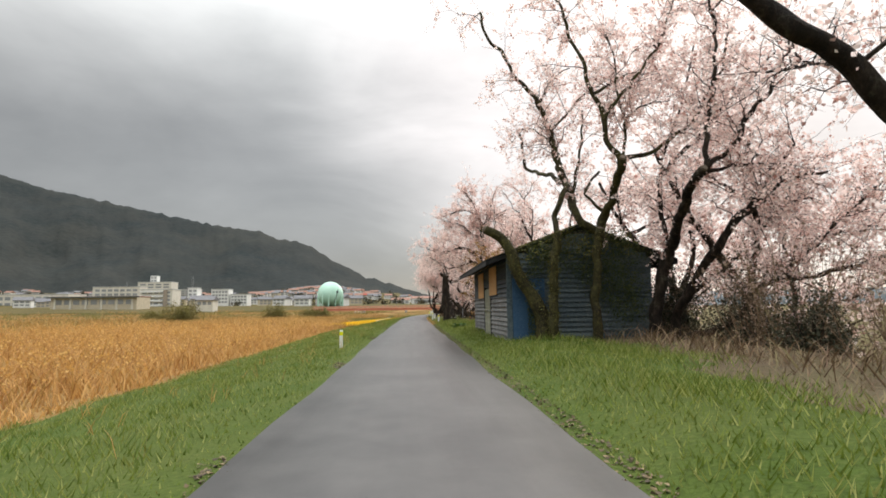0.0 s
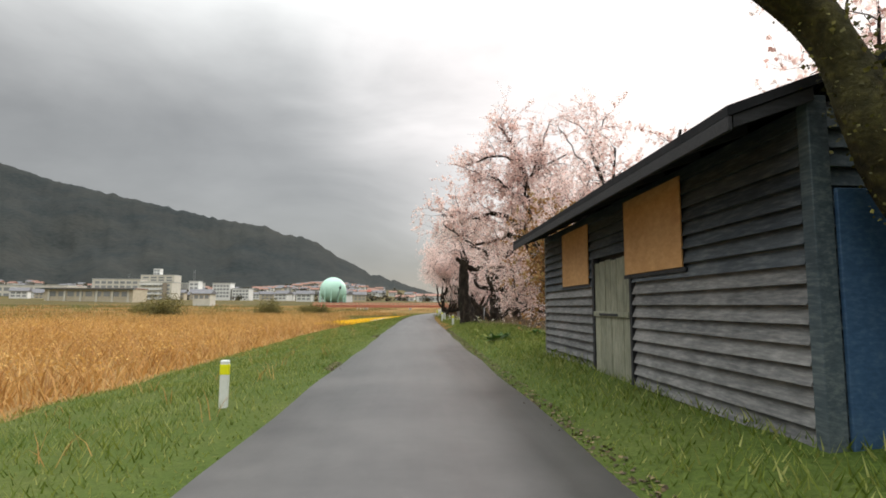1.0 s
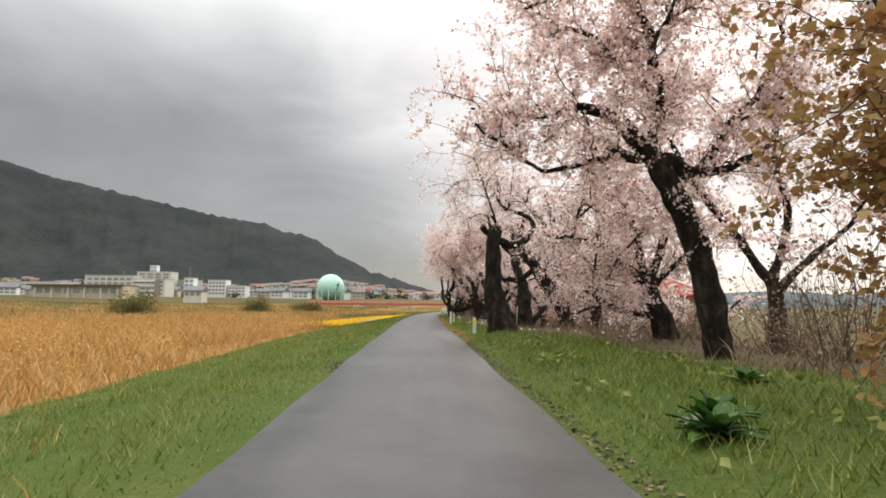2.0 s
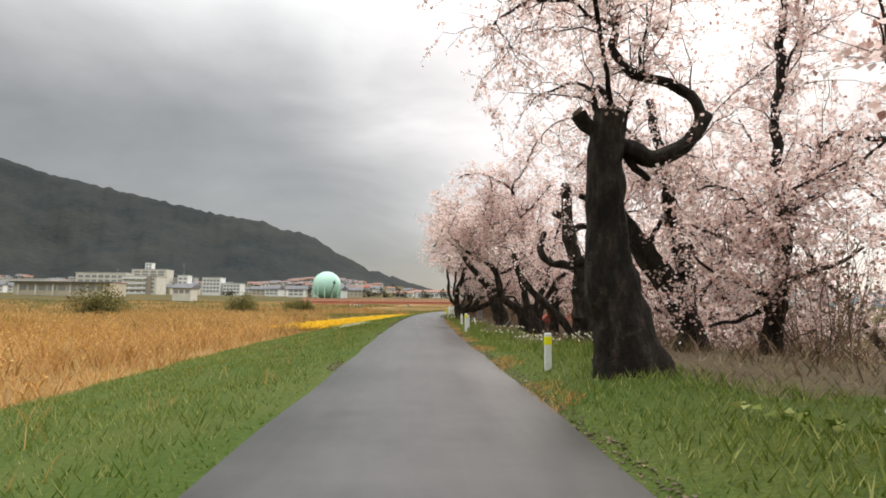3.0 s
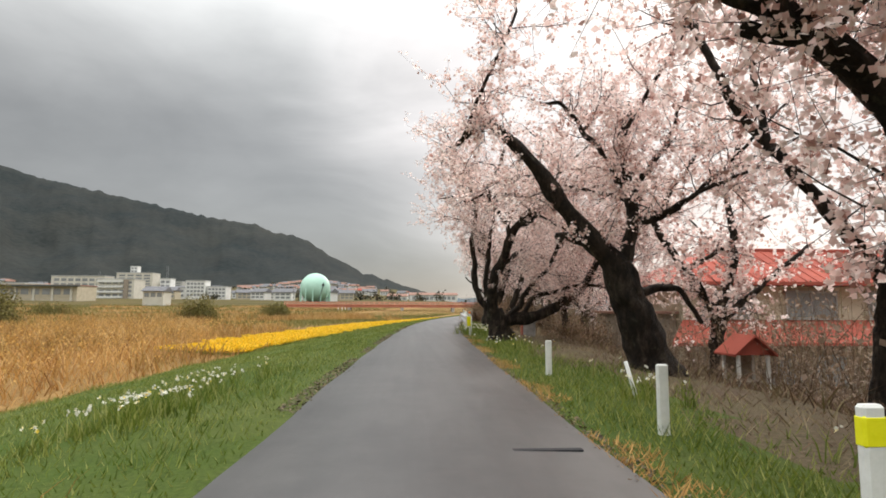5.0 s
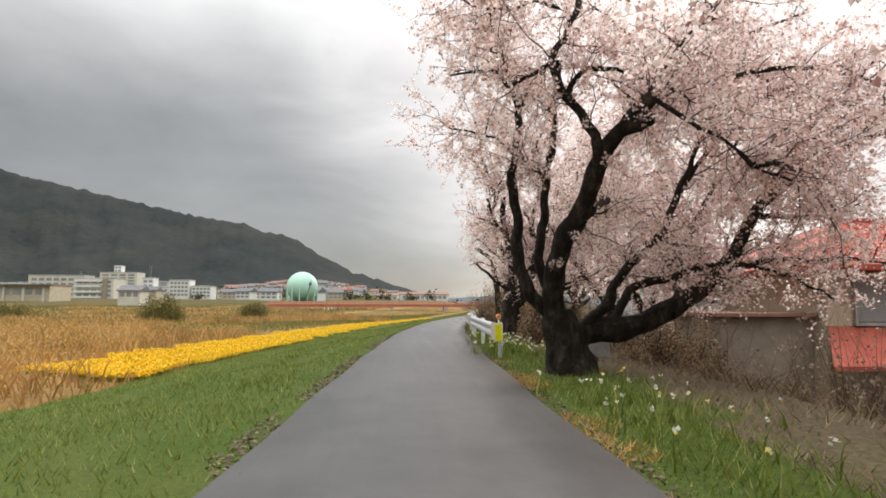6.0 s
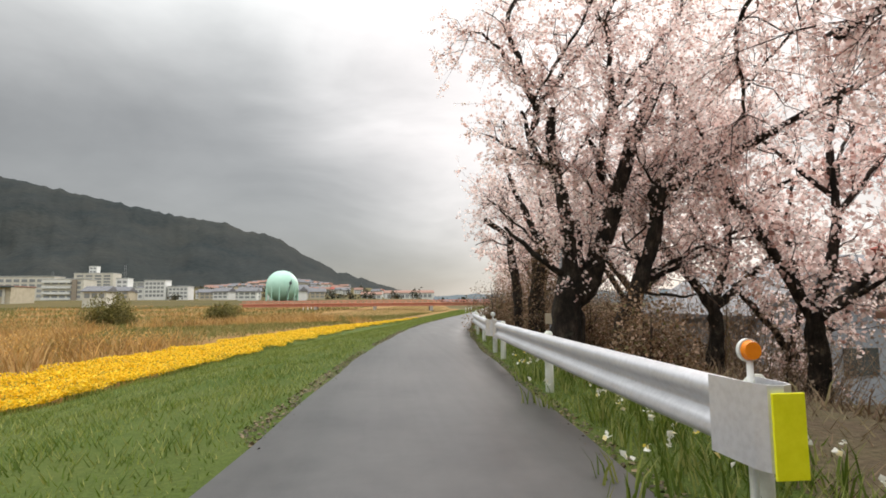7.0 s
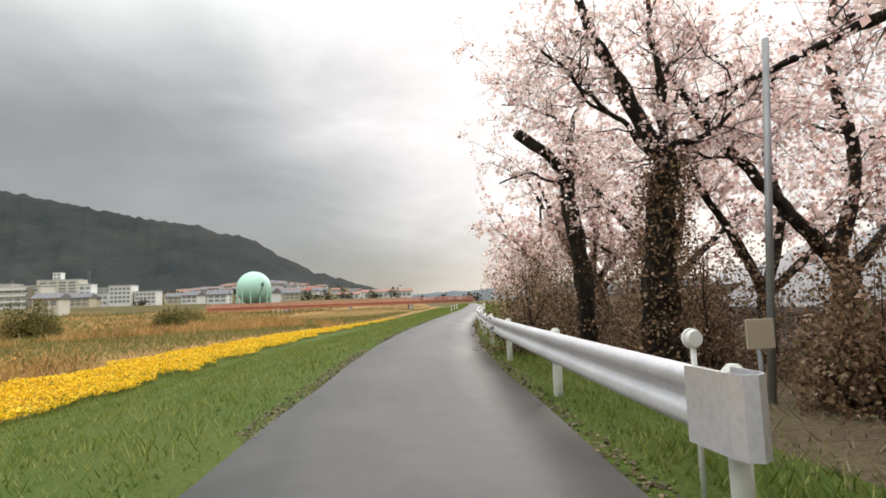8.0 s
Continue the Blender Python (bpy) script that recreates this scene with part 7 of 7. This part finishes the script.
part("post", rod(0, 0.03, -0.3, 0.8, 0.025, 10), STEEL, sign, "", True)

marker = thing("stone_marker", "grey stone block with a red-brown side", "stone marker", (5.7, 79.8, at_ground(5.7, 79.8) - 0.05))
part("block", box(-0.22, 0.30, -0.2, 0.2, 0, 0.62, 0.02), CUT_STONE, marker)
part("face", box(-0.275, -0.222, -0.17, 0.17, 0.05, 0.55, 0.008), RED_STONE, marker, "red-brown face")
part("cap", box(-0.30, 0.36, -0.26, 0.26, 0.622, 0.70, 0.015), CUT_STONE, marker, "flat cap stone")

hut = thing("wayside_hut", "tiny wayside hut with a red roof on the bank", "hut", (8.6, 69.0, at_ground(8.6, 69.0) - 0.03))
for a in (-0.36, 0.36):
    for b in (-0.3, 0.3):
        part("post", box(a - 0.035, a + 0.035, b - 0.035, b + 0.035, -0.1, 0.95, 0.004), DELINEATOR, hut)
part("back_wall", box(-0.32, 0.32, 0.26, 0.30, 0.1, 0.92, 0.004), WALL_TAN, hut)
part("shelf", box(-0.32, 0.32, -0.28, 0.255, 0.3, 0.34, 0.004), WALL_TAN, hut)
part("roof", prism([(-0.52, 0.93), (0.0, 1.38), (0.52, 0.93), (0.52, 0.98), (0.0, 1.43), (-0.52, 0.98)], "y", -0.45, 0.45), ROOF_RED, hut, "pitched red roof")
part("gable", prism([(-0.42, 0.96), (0.0, 1.33), (0.42, 0.96)], "y", -0.36, -0.33), ROOF_RED, hut)

# ---- daffodils ----
dr_ = np.random.default_rng(41)
spots = [(d, y, m) for d, y, m in ((3.1, 45.5, 26), (3.4, 49.5, 34), (2.9, 53, 20), (3.8, 56.5, 26), (3.0, 64, 14), (-3.6, 63.5, 60), (-3.9, 66.5, 40), (2.35, 72, 26), (2.2, 80.5, 60), (2.3, 84.5, 50), (3.4, 36.0, 10))]
P = np.vstack([np.stack([cx(y + 0 * np.arange(m)) + d + dr_.normal(size=m) * 0.45, y + dr_.normal(size=m) * 1.1, np.zeros(m)], -1) for d, y, m in spots])
P[:, 2] = ground_z(P[:, 0] - cx(P[:, 1]), P[:, 1])
leafp = np.repeat(P, 9, 0) + dr_.normal(size=(len(P) * 9, 3)) * [0.06, 0.06, 0]
blades("daffodil_leaves", leafp, 0.3, 0.018, 0.4, GRASS, "upright green daffodil leaves", "flowers", 42, joints=2)
head = np.repeat(P + np.array([0, 0, 0.3]), 4, 0) + dr_.normal(size=(len(P) * 4, 3)) * 0.014
flecks("daffodil_flowers", head, 0.045, DAFF, "white and pale yellow daffodil heads", "flowers", 43)
def dock_plant(x, y, rad, seed):
    q = np.random.default_rng(seed)
    n = 46
    a, lift, ln = q.uniform(0, 2 * np.pi, n), q.uniform(0.35, 1.25, n), rad * q.uniform(0.6, 1.15, n)
    out = np.stack([np.cos(a) * np.cos(lift), np.sin(a) * np.cos(lift), np.sin(lift)], -1)
    side = np.stack([-np.sin(a), np.cos(a), 0 * a], -1)
    s = np.linspace(0, 1, 6)
    w = 0.16 * rad * np.sin(np.pi * (0.12 + 0.86 * s)) ** 0.8
    mid = out[:, None] * (s[None, :, None] * ln[:, None, None]) - np.array([0, 0, 1.0]) * (s ** 2)[None, :, None] * (0.35 * ln)[:, None, None]
    V = np.stack([mid - side[:, None] * w[None, :, None], mid + np.array([0, 0, -0.02]), mid + side[:, None] * w[None, :, None]], 2).reshape(-1, 3)
    F = [[k * 18 + j * 3 + c, k * 18 + j * 3 + c + 1, k * 18 + j * 3 + c + 4, k * 18 + j * 3 + c + 3] for k in range(n) for j in range(5) for c in range(2)]
    ob = thing("dock_plant", "leafy green dock plant in the verge", "plant", (x, y, at_ground(x, y)), "dock plants in the verge")
    soup("leaf_mass", V, F, DOCK, ob, "long glossy green leaves", smooth=True)


dock_plant(2.45, 27.6, 0.44, 901)
dock_plant(2.75, 28.1, 0.36, 902)
dock_plant(4.1, 29.9, 0.34, 903)
# dock leaves in the verge near the shed
pk, _, _ = scatter(dr_, 3000, 1.9, 4.6, 22, 40, lambda d, y: np.sin(y * 1.1) * np.sin(d * 3 + y * 0.7) > 0.55)
pk[:, 2] += 0.1
flecks("dock_leaves", pk, 0.10, GRASS, "broad dark green weeds in the verge", "weeds", 44, 0.4)


# ---- gas tank, bridge, town ----
tank = thing("gas_tank", "mint green spherical gas tank on steel legs", "gas tank", (-56, 409, 0.5))
bm = bmesh.new()
bmesh.ops.create_uvsphere(bm, u_segments=48, v_segments=28, radius=9.2, matrix=Matrix.Translation((0, 0, 11.7)))
part("shell", bm, TANK, tank, "mint green painted steel shell", True)
for k in range(12):
    a = 2 * math.pi * k / 12
    part("leg", rod(9.0 * math.cos(a), 9.0 * math.sin(a), -3, 11.5, 0.35, 8), TANK, tank)
part("top_platform", rod(0, 0, 20.85, 21.25, 1.3, 16), TANK_DARK, tank)
for k in range(9):
    a = radians(-66 + k * 2.2)
    part("ladder_rung", box(9.25 * math.cos(a) - 0.16, 9.25 * math.cos(a) + 0.16, 9.25 * math.sin(a) - 0.16, 9.25 * math.sin(a) + 0.16, 4 + k * 1.2, 5.4 + k * 1.2), TANK_DARK, tank)
part("hatch", box(5.2, 6.5, -7.5, -6.6, 12.6, 14.0), TANK_DARK, tank, "dark inspection hatch")

BX0, BX1, BY = -46.0, 40.0, 277.0
bridge = thing("girder_bridge", "faded red steel girder bridge across the river", "bridge", (BX0, BY, 0))
for yy in (-2.2, 2.2):
    part("girder", box(0, BX1 - BX0, yy - 0.2, yy + 0.2, 0.55, 1.5, 0.04), BRIDGE_RED, bridge)
part("deck", box(-1, BX1 - BX0 + 1, -2.9, 2.9, 1.51, 1.8, 0.03), BRIDGE_RED, bridge)
for yy in (-2.8, 2.8):
    part("hand_rail", box(0, BX1 - BX0, yy - 0.06, yy + 0.06, 2.55, 2.72), BRIDGE_RED, bridge)
    part("hand_rail", box(0, BX1 - BX0, yy - 0.05, yy + 0.05, 2.15, 2.27), BRIDGE_RED, bridge)
    for k in range(44):
        part("rail_post", box(k * 2.0, k * 2.0 + 0.12, yy - 0.06, yy + 0.06, 1.81, 2.54), BRIDGE_RED, bridge)
for k, x in enumerate((24.5, 45.0, 65.0)):
    part("pier", box(x - 0.6, x + 0.6, -2.4, 2.4, -3.2, 0.545, 0.1), CONCRETE, bridge, "pale concrete pier")
for x in (20.5, 22.0, 23.2):
    part("drain_pipe", rod(x, -3.1, -2.2, 0.6, 0.16, 8), DELINEATOR, bridge)


def windows_on(parent, x0, x1, y, z0, z1, cols, rows):
    """Framed panes on a wall that faces the river."""
    for a in range(cols):
        for b in range(rows):
            wx = x0 + (x1 - x0) * (a + 0.5) / cols
            wz = z0 + (z1 - z0) * (b + 0.5) / rows
            ww, wh = (x1 - x0) / cols * 0.36, (z1 - z0) / rows * 0.28
            part("window", box(wx - ww, wx + ww, y - 0.12, y - 0.02, wz - wh, wz + wh), TOWN_PANE, parent)


def block(name, x0, x1, y0, y1, z0, z1, wall, roof, lab, cols=6, rows=2, pitched=0.0, cat="building", group="town buildings"):
    o = (x0, y0, z0)
    t_ = thing(name, lab, cat, o, group)
    w, d_, h = x1 - x0, y1 - y0, z1 - z0
    part("wall", box(0, w, 0, d_, -6, h, 0.05), wall, t_)
    if pitched:
        part("roof", prism([(-0.6, h), (d_ / 2, h + pitched), (d_ + 0.6, h), (d_ + 0.6, h - 0.25), (-0.6, h - 0.25)], "x", -0.6, w + 0.6), roof, t_)
    else:
        part("roof", box(-0.3, w + 0.3, -0.3, d_ + 0.3, h + 0.01, h + 0.6, 0.05), roof, t_)
    windows_on(t_, 0.04 * w, 0.96 * w, 0, 0.15 * h, 0.95 * h, cols, rows)
    return t_


block("office_building", -208, -190, 552, 566, 6, 16, WALL_WHITE, WALL_GREY, "low white office block by the plain", 5, 2)
block("office_building", -188, -172, 548, 562, 6, 22, WALL_WHITE, WALL_GREY, "white four-storey office block", 5, 4)
block("office_building", -171, -155, 551, 565, 6, 17, WALL_WHITE, WALL_GREY, "white three-storey block beside the office", 5, 3)
block("office_building", -213, -204, 556, 566, 6, 24, WALL_WHITE, WALL_GREY, "narrow white stair tower block", 2, 4)
hall = block("works_hall", -205, -157, 335, 352, 4, 10.2, WALL_BEIGE, ROOF_BROWN, "long low beige works hall with a dark overhanging roof", 9, 1)
part("eave", box(-1.4, 49.4, -1.8, 0.0, 5.9, 6.6, 0.05), TANK_DARK, hall, "dark overhanging eave")
for k in range(6):
    part("pier", box(2 + k * 8.6, 3.0 + k * 8.6, -0.5, -0.13, -2, 5.8), WALL_CREAM, hall)
flats = block("apartment_block", -288, -246, 530, 545, 5, 24.5, WALL_CREAM, WALL_GREY, "cream three-storey block on the edge of town", 7, 4)
flats = block("apartment_block", -204, -180, 440, 456, 4, 18.2, WALL_CREAM, WALL_GREY, "cream block of flats with banded balconies", 5, 4)
for k in range(4):
    part("balcony", box(0.6, 17.0, -1.5, -0.13, 1.6 + k * 3.5, 2.9 + k * 3.5, 0.05), WALL_WHITE, flats, "pale concrete balcony")
part("stair_shaft", box(17.6, 20.4, -0.9, -0.13, -3, 14.0, 0.05), WALL_TAN, flats, "brown stair shaft")
block("house", -110.5, -102, 300, 308, 3.4, 7.2, WALL_CREAM, ROOF_GREY, "cream house with a dark roof at the plain's edge", 3, 1, 2.0, "house", "town houses")
block("warehouse", -385, -318, 545, 575, 5, 19, WALL_CREAM, WALL_GREY, "cream flat-roofed warehouse by the plain", 9, 2)
block("warehouse", -470, -392, 550, 580, 5, 16, WALL_CREAM, ROOF_GREY, "long low cream warehouse by the plain", 10, 2)
block("hospital_block", -412, -362, 880, 905, 12, 47, WALL_CREAM, WALL_GREY, "cream hospital block with a roof tower", 4, 7)
block("roof_tower", -398, -388, 890, 900, 46, 57, WALL_WHITE, WALL_GREY, "white lift tower on the hospital roof", 2, 2)
block("apartment_block", -362, -330, 905, 920, 12, 36, WALL_GREY, WALL_GREY, "grey apartment block beside the hospital", 3, 6)
block("low_hall", -232, -214, 530, 542, 4, 12, WALL_WHITE, ROOF_BROWN, "small white two-storey house by the plain", 3, 2, 2.4)
block("long_hall", 5, 60, 700, 720, 6, 14, WALL_WHITE, ROOF_BROWN, "long white hall with a brown roof", 10, 1, 3)
block("long_hall", -20, 2, 680, 695, 6, 12, WALL_WHITE, ROOF_BROWN, "small white hall near the river", 4, 1, 3)
hr = random.Random(12)
proto = {}
PLAIN = ((WALL_WHITE, ROOF_BROWN), (WALL_BEIGE, ROOF_GREY), (WALL_WHITE, ROOF_GREY), (WALL_GREY, ROOF_BROWN))
for k in range(215):
    wall, roof = hr.choice(PLAIN)
    if k < 44 or k >= 104:
        y = hr.uniform(820, 1120)
        x = y * hr.uniform(-0.28, -0.06)
    elif k < 72:
        y = hr.uniform(780, 1150)
        x = y * hr.uniform(-0.17, 0.15)
        if hr.random() < 0.12:
            wall, roof = WALL_WHITE, ROOF_RED
    else:
        y = hr.uniform(760, 1200)
        x = y * hr.uniform(-0.72, -0.30)
    if k >= 175:
        y = hr.uniform(420, 640)
        wall, roof = hr.choice(PLAIN[1:3])
        x = y * hr.choice((hr.uniform(-0.43, -0.36), hr.uniform(-0.28, -0.10), hr.uniform(-0.70, -0.55)))
    key = (wall.name, roof.name)
    z = at_ground(x, y) + hr.uniform(0, 0.3)
    if key not in proto:
        proto[key] = block("house", x, x + 11, y, y + 9, z, z + 5.5, wall, roof, "small town house below the mountain", 3, 2, 2.6, "house", "town houses")
    else:
        copy_thing(proto[key], pose(x, y, z, 0, 0, hr.uniform(-25, 25)))
tt = np.random.default_rng(91)
clumps = []
for k in range(230):
    y = tt.uniform(520, 1150)
    x = (y / 640) * tt.uniform(-470, 120)
    z = at_ground(x, y)
    w, h = tt.uniform(3, 8), tt.uniform(3, 7)
    e = tt.normal(size=(70, 3)) * [w * 0.4, w * 0.4, h * 0.3] + [x, y, z + h * 0.55]
    clumps.append(e)
for k in range(30):
    y = tt.uniform(840, 1180)
    x = y * tt.uniform(-0.31, -0.10)
    h = tt.uniform(4, 8)
    clumps.append(tt.normal(size=(70, 3)) * [3.2, 3.2, h * 0.3] + [x, y, at_ground(x, y) + h * 0.5])
flecks("town_trees", np.vstack(clumps), 2.2, FOREST_LEAF, "dark trees and hedges between the town houses", "trees", 92)
slot = part("road_drain", box(-0.28, 0.28, -0.035, 0.035, -0.02, 0.004), DARK_WOOD, None)
slot.location = (1.62, 60.5, 0.014)
tagged(slot, "narrow dark drain slot set in the asphalt", "drain", kind="structure")
for x, y in ((-340, 700), (-225, 600)):
    mast = thing("radio_mast", "thin steel lattice mast in the town", "mast", (x, y, 4))
    for dx, dy in ((-0.8, -0.8), (0.8, -0.8), (0.0, 0.9)):
        part("leg", rod(dx, dy, -3, 34, 0.22, 6, 0.1), STEEL, mast)
    for zz in range(3, 33, 4):
        part("brace", box(-0.9, 0.9, -0.85, -0.7, zz, zz + 0.25), STEEL, mast)

# ---- houses below the levee ----
HX, HY, HZ = 13.7, 82.0, -3.3
house = thing("house", "beige two-storey house with red metal roofs", "house", (HX, HY, HZ))
HW, HD, EAVES, RIDGE = 18.0, 5.4, 5.5, 7.5
part("wall", box(0, HW, 0, HD, -0.5, EAVES - 0.02, 0.03), WALL_BEIGE, house, "beige rendered wall")


def hipped(x0, x1, y0, y1, z0, z1, inset, thick=0.16):
    """A hipped roof whose ridge runs along x."""
    bm = bmesh.new()
    ym = (y0 + y1) / 2
    low = [bm.verts.new(p) for p in ((x0, y0, z0), (x1, y0, z0), (x1, y1, z0), (x0, y1, z0))]
    eave = [bm.verts.new(p) for p in ((x0, y0, z0 + thick), (x1, y0, z0 + thick), (x1, y1, z0 + thick), (x0, y1, z0 + thick))]
    top = [bm.verts.new(p) for p in ((x0 + inset, ym, z1), (x1 - inset, ym, z1))]
    bm.faces.new(low[::-1])
    for k in range(4):
        bm.faces.new((low[k], low[(k + 1) % 4], eave[(k + 1) % 4], eave[k]))
    bm.faces.new((eave[0], eave[1], top[1], top[0]))
    bm.faces.new((eave[1], eave[2], top[1]))
    bm.faces.new((eave[2], eave[3], top[0], top[1]))
    bm.faces.new((eave[3], eave[0], top[0]))
    bmesh.ops.recalc_face_normals(bm, faces=bm.faces[:])
    return bm


part("roof", hipped(-0.9, HW + 0.9, -0.9, HD + 0.9, EAVES, RIDGE, 3.6), ROOF_RED, house, "hipped red metal roof")
part("ridge_cap", box(2.7, HW - 2.7, HD / 2 - 0.14, HD / 2 + 0.14, RIDGE - 0.06, RIDGE + 0.10, 0.03), ROOF_RED, house)
slope = (RIDGE - EAVES - 0.16) / (HD / 2 + 0.9)
for k in range(34):
    a = -0.6 + k * 0.57
    run = min(HD / 2 + 0.9, (a + 0.9), (HW + 0.9 - a))
    if run > 0.4:
        part("roof_seam", prism([(-0.9, EAVES + 0.163), (-0.9 + run, EAVES + 0.163 + slope * run), (-0.9 + run, EAVES + 0.20 + slope * run), (-0.9, EAVES + 0.20)], "x", a, a + 0.04), ROOF_RED, house)
part("porch_wall", box(0.4, HW - 2.0, -1.3, -0.01, -0.5, 2.75, 0.02), WALL_TAN, house, "tan boarded porch wall")
bm = bmesh.new()
lo = [bm.verts.new(v) for v in ((-1.6, -2.1, 2.75), (HW, -2.1, 2.75), (HW, -0.012, 3.72), (0.0, -0.012, 3.72))]
hi = [bm.verts.new(v.co + Vector((0, 0, 0.13))) for v in lo]
bm.faces.new(lo[::-1])
bm.faces.new(hi)
for k in range(4):
    bm.faces.new((lo[k], lo[(k + 1) % 4], hi[(k + 1) % 4], hi[k]))
bmesh.ops.recalc_face_normals(bm, faces=bm.faces[:])
part("porch_roof", bm, ROOF_RED, house, "red lean-to roof")
for a in (0.9, 5.2, 9.4, 13.2):
    wn_ = part("window", box(a, a + 2.5, -0.07, -0.012, 3.98, 5.15), TOWN_PANE, house, "curtained window")
    for b in (a - 0.06, a + 1.22, a + 2.5):
        part("frame", box(b, b + 0.06, -0.11, -0.075, 3.92, 5.2), FRAME, wn_)
    part("lintel", box(a - 0.1, a + 2.6, -0.14, -0.012, 5.16, 5.26), FRAME, wn_)
    part("sill", box(a - 0.1, a + 2.6, -0.16, -0.012, 3.86, 3.95), FRAME, wn_)
for a in (1.2, 3.4, 5.6, 8.0, 10.4, 12.6):
    part("window", box(a, a + 1.4, -1.36, -1.305, 0.9, 2.3), TOWN_PANE, house)
part("annexe_wall", box(-3.0, -0.02, 0.6, 3.4, -0.5, 4.1, 0.02), WALL_TAN, house, "tan boarded annexe wall")
part("annexe_roof", box(-3.3, -0.02, 0.3, 3.7, 4.11, 4.25, 0.02), ROOF_BROWN, house, "flat brown annexe roof")


def plain_house(x, y, w, d_, h, wall, roof, lab, rise=2.2):
    t_ = thing("house", lab, "house", (x, y, at_ground(x, y)), "houses below the levee")
    part("wall", box(0, w, 0, d_, -0.5, h, 0.03), wall, t_)
    part("roof", prism([(-0.7, h - 0.1), (w / 2, h + rise), (w + 0.7, h - 0.1), (w + 0.7, h + 0.08), (w / 2, h + rise + 0.2), (-0.7, h + 0.08)], "y", -0.7, d_ + 0.7), roof, t_)
    part("gable", prism([(0.05, h), (w / 2, h + rise - 0.1), (w - 0.05, h)], "y", 0.02, d_ - 0.02), wall, t_)
    for zz in (1.0, 3.7):
        if zz + 1.2 < h:
            for a in np.arange(1.0, d_ - 1.5, 2.6):
                part("window", box(-0.08, -0.01, float(a), float(a) + 1.6, zz, zz + 1.15), PANE, t_)
            for a in np.arange(1.0, w - 1.5, 2.8):
                part("window", box(float(a), float(a) + 1.6, -0.08, -0.01, zz, zz + 1.15), PANE, t_)


plain_house(16.8, 98, 6.5, 9, 3.5, WALL_BLUEGREY, ROOF_GREY, "blue-grey house with a tiled roof below the trees")
plain_house(44, 140, 9, 11, 5.2, WALL_GREY, ROOF_GREY, "grey house with a tiled roof below the trees")
villa = thing("house", "white two-storey house with a wide grey tiled roof", "house", (28.6, 110, -3.3), "houses below the levee")
part("wall", box(0, 13, 0, 9, -0.5, 5.75, 0.03), WALL_WHITE, villa)
part("roof", hipped(-0.9, 13.9, -0.9, 9.9, 5.76, 7.9, 4.2), ROOF_GREY, villa, "hipped grey tiled roof")
for a in (0.9, 3.4, 7.2, 10.0):
    wn_ = part("window", box(a, a + 1.7, -0.07, -0.012, 4.0, 5.15), PANE, villa)
    part("sill", box(a - 0.08, a + 1.78, -0.13, -0.012, 3.9, 3.98), FRAME, wn_)
for k, x in enumerate((24.5, 27.6, 30.8, 34.0, 37.0)):
    shrub(x, 106.5 + 0.6 * (k % 2), 2.1, 3.1 + 0.3 * (k % 3), 780 + k, "clipped dark hedge bush before the white house", FOREST_LEAF, "hedge before the white house", 0.14, 4500)
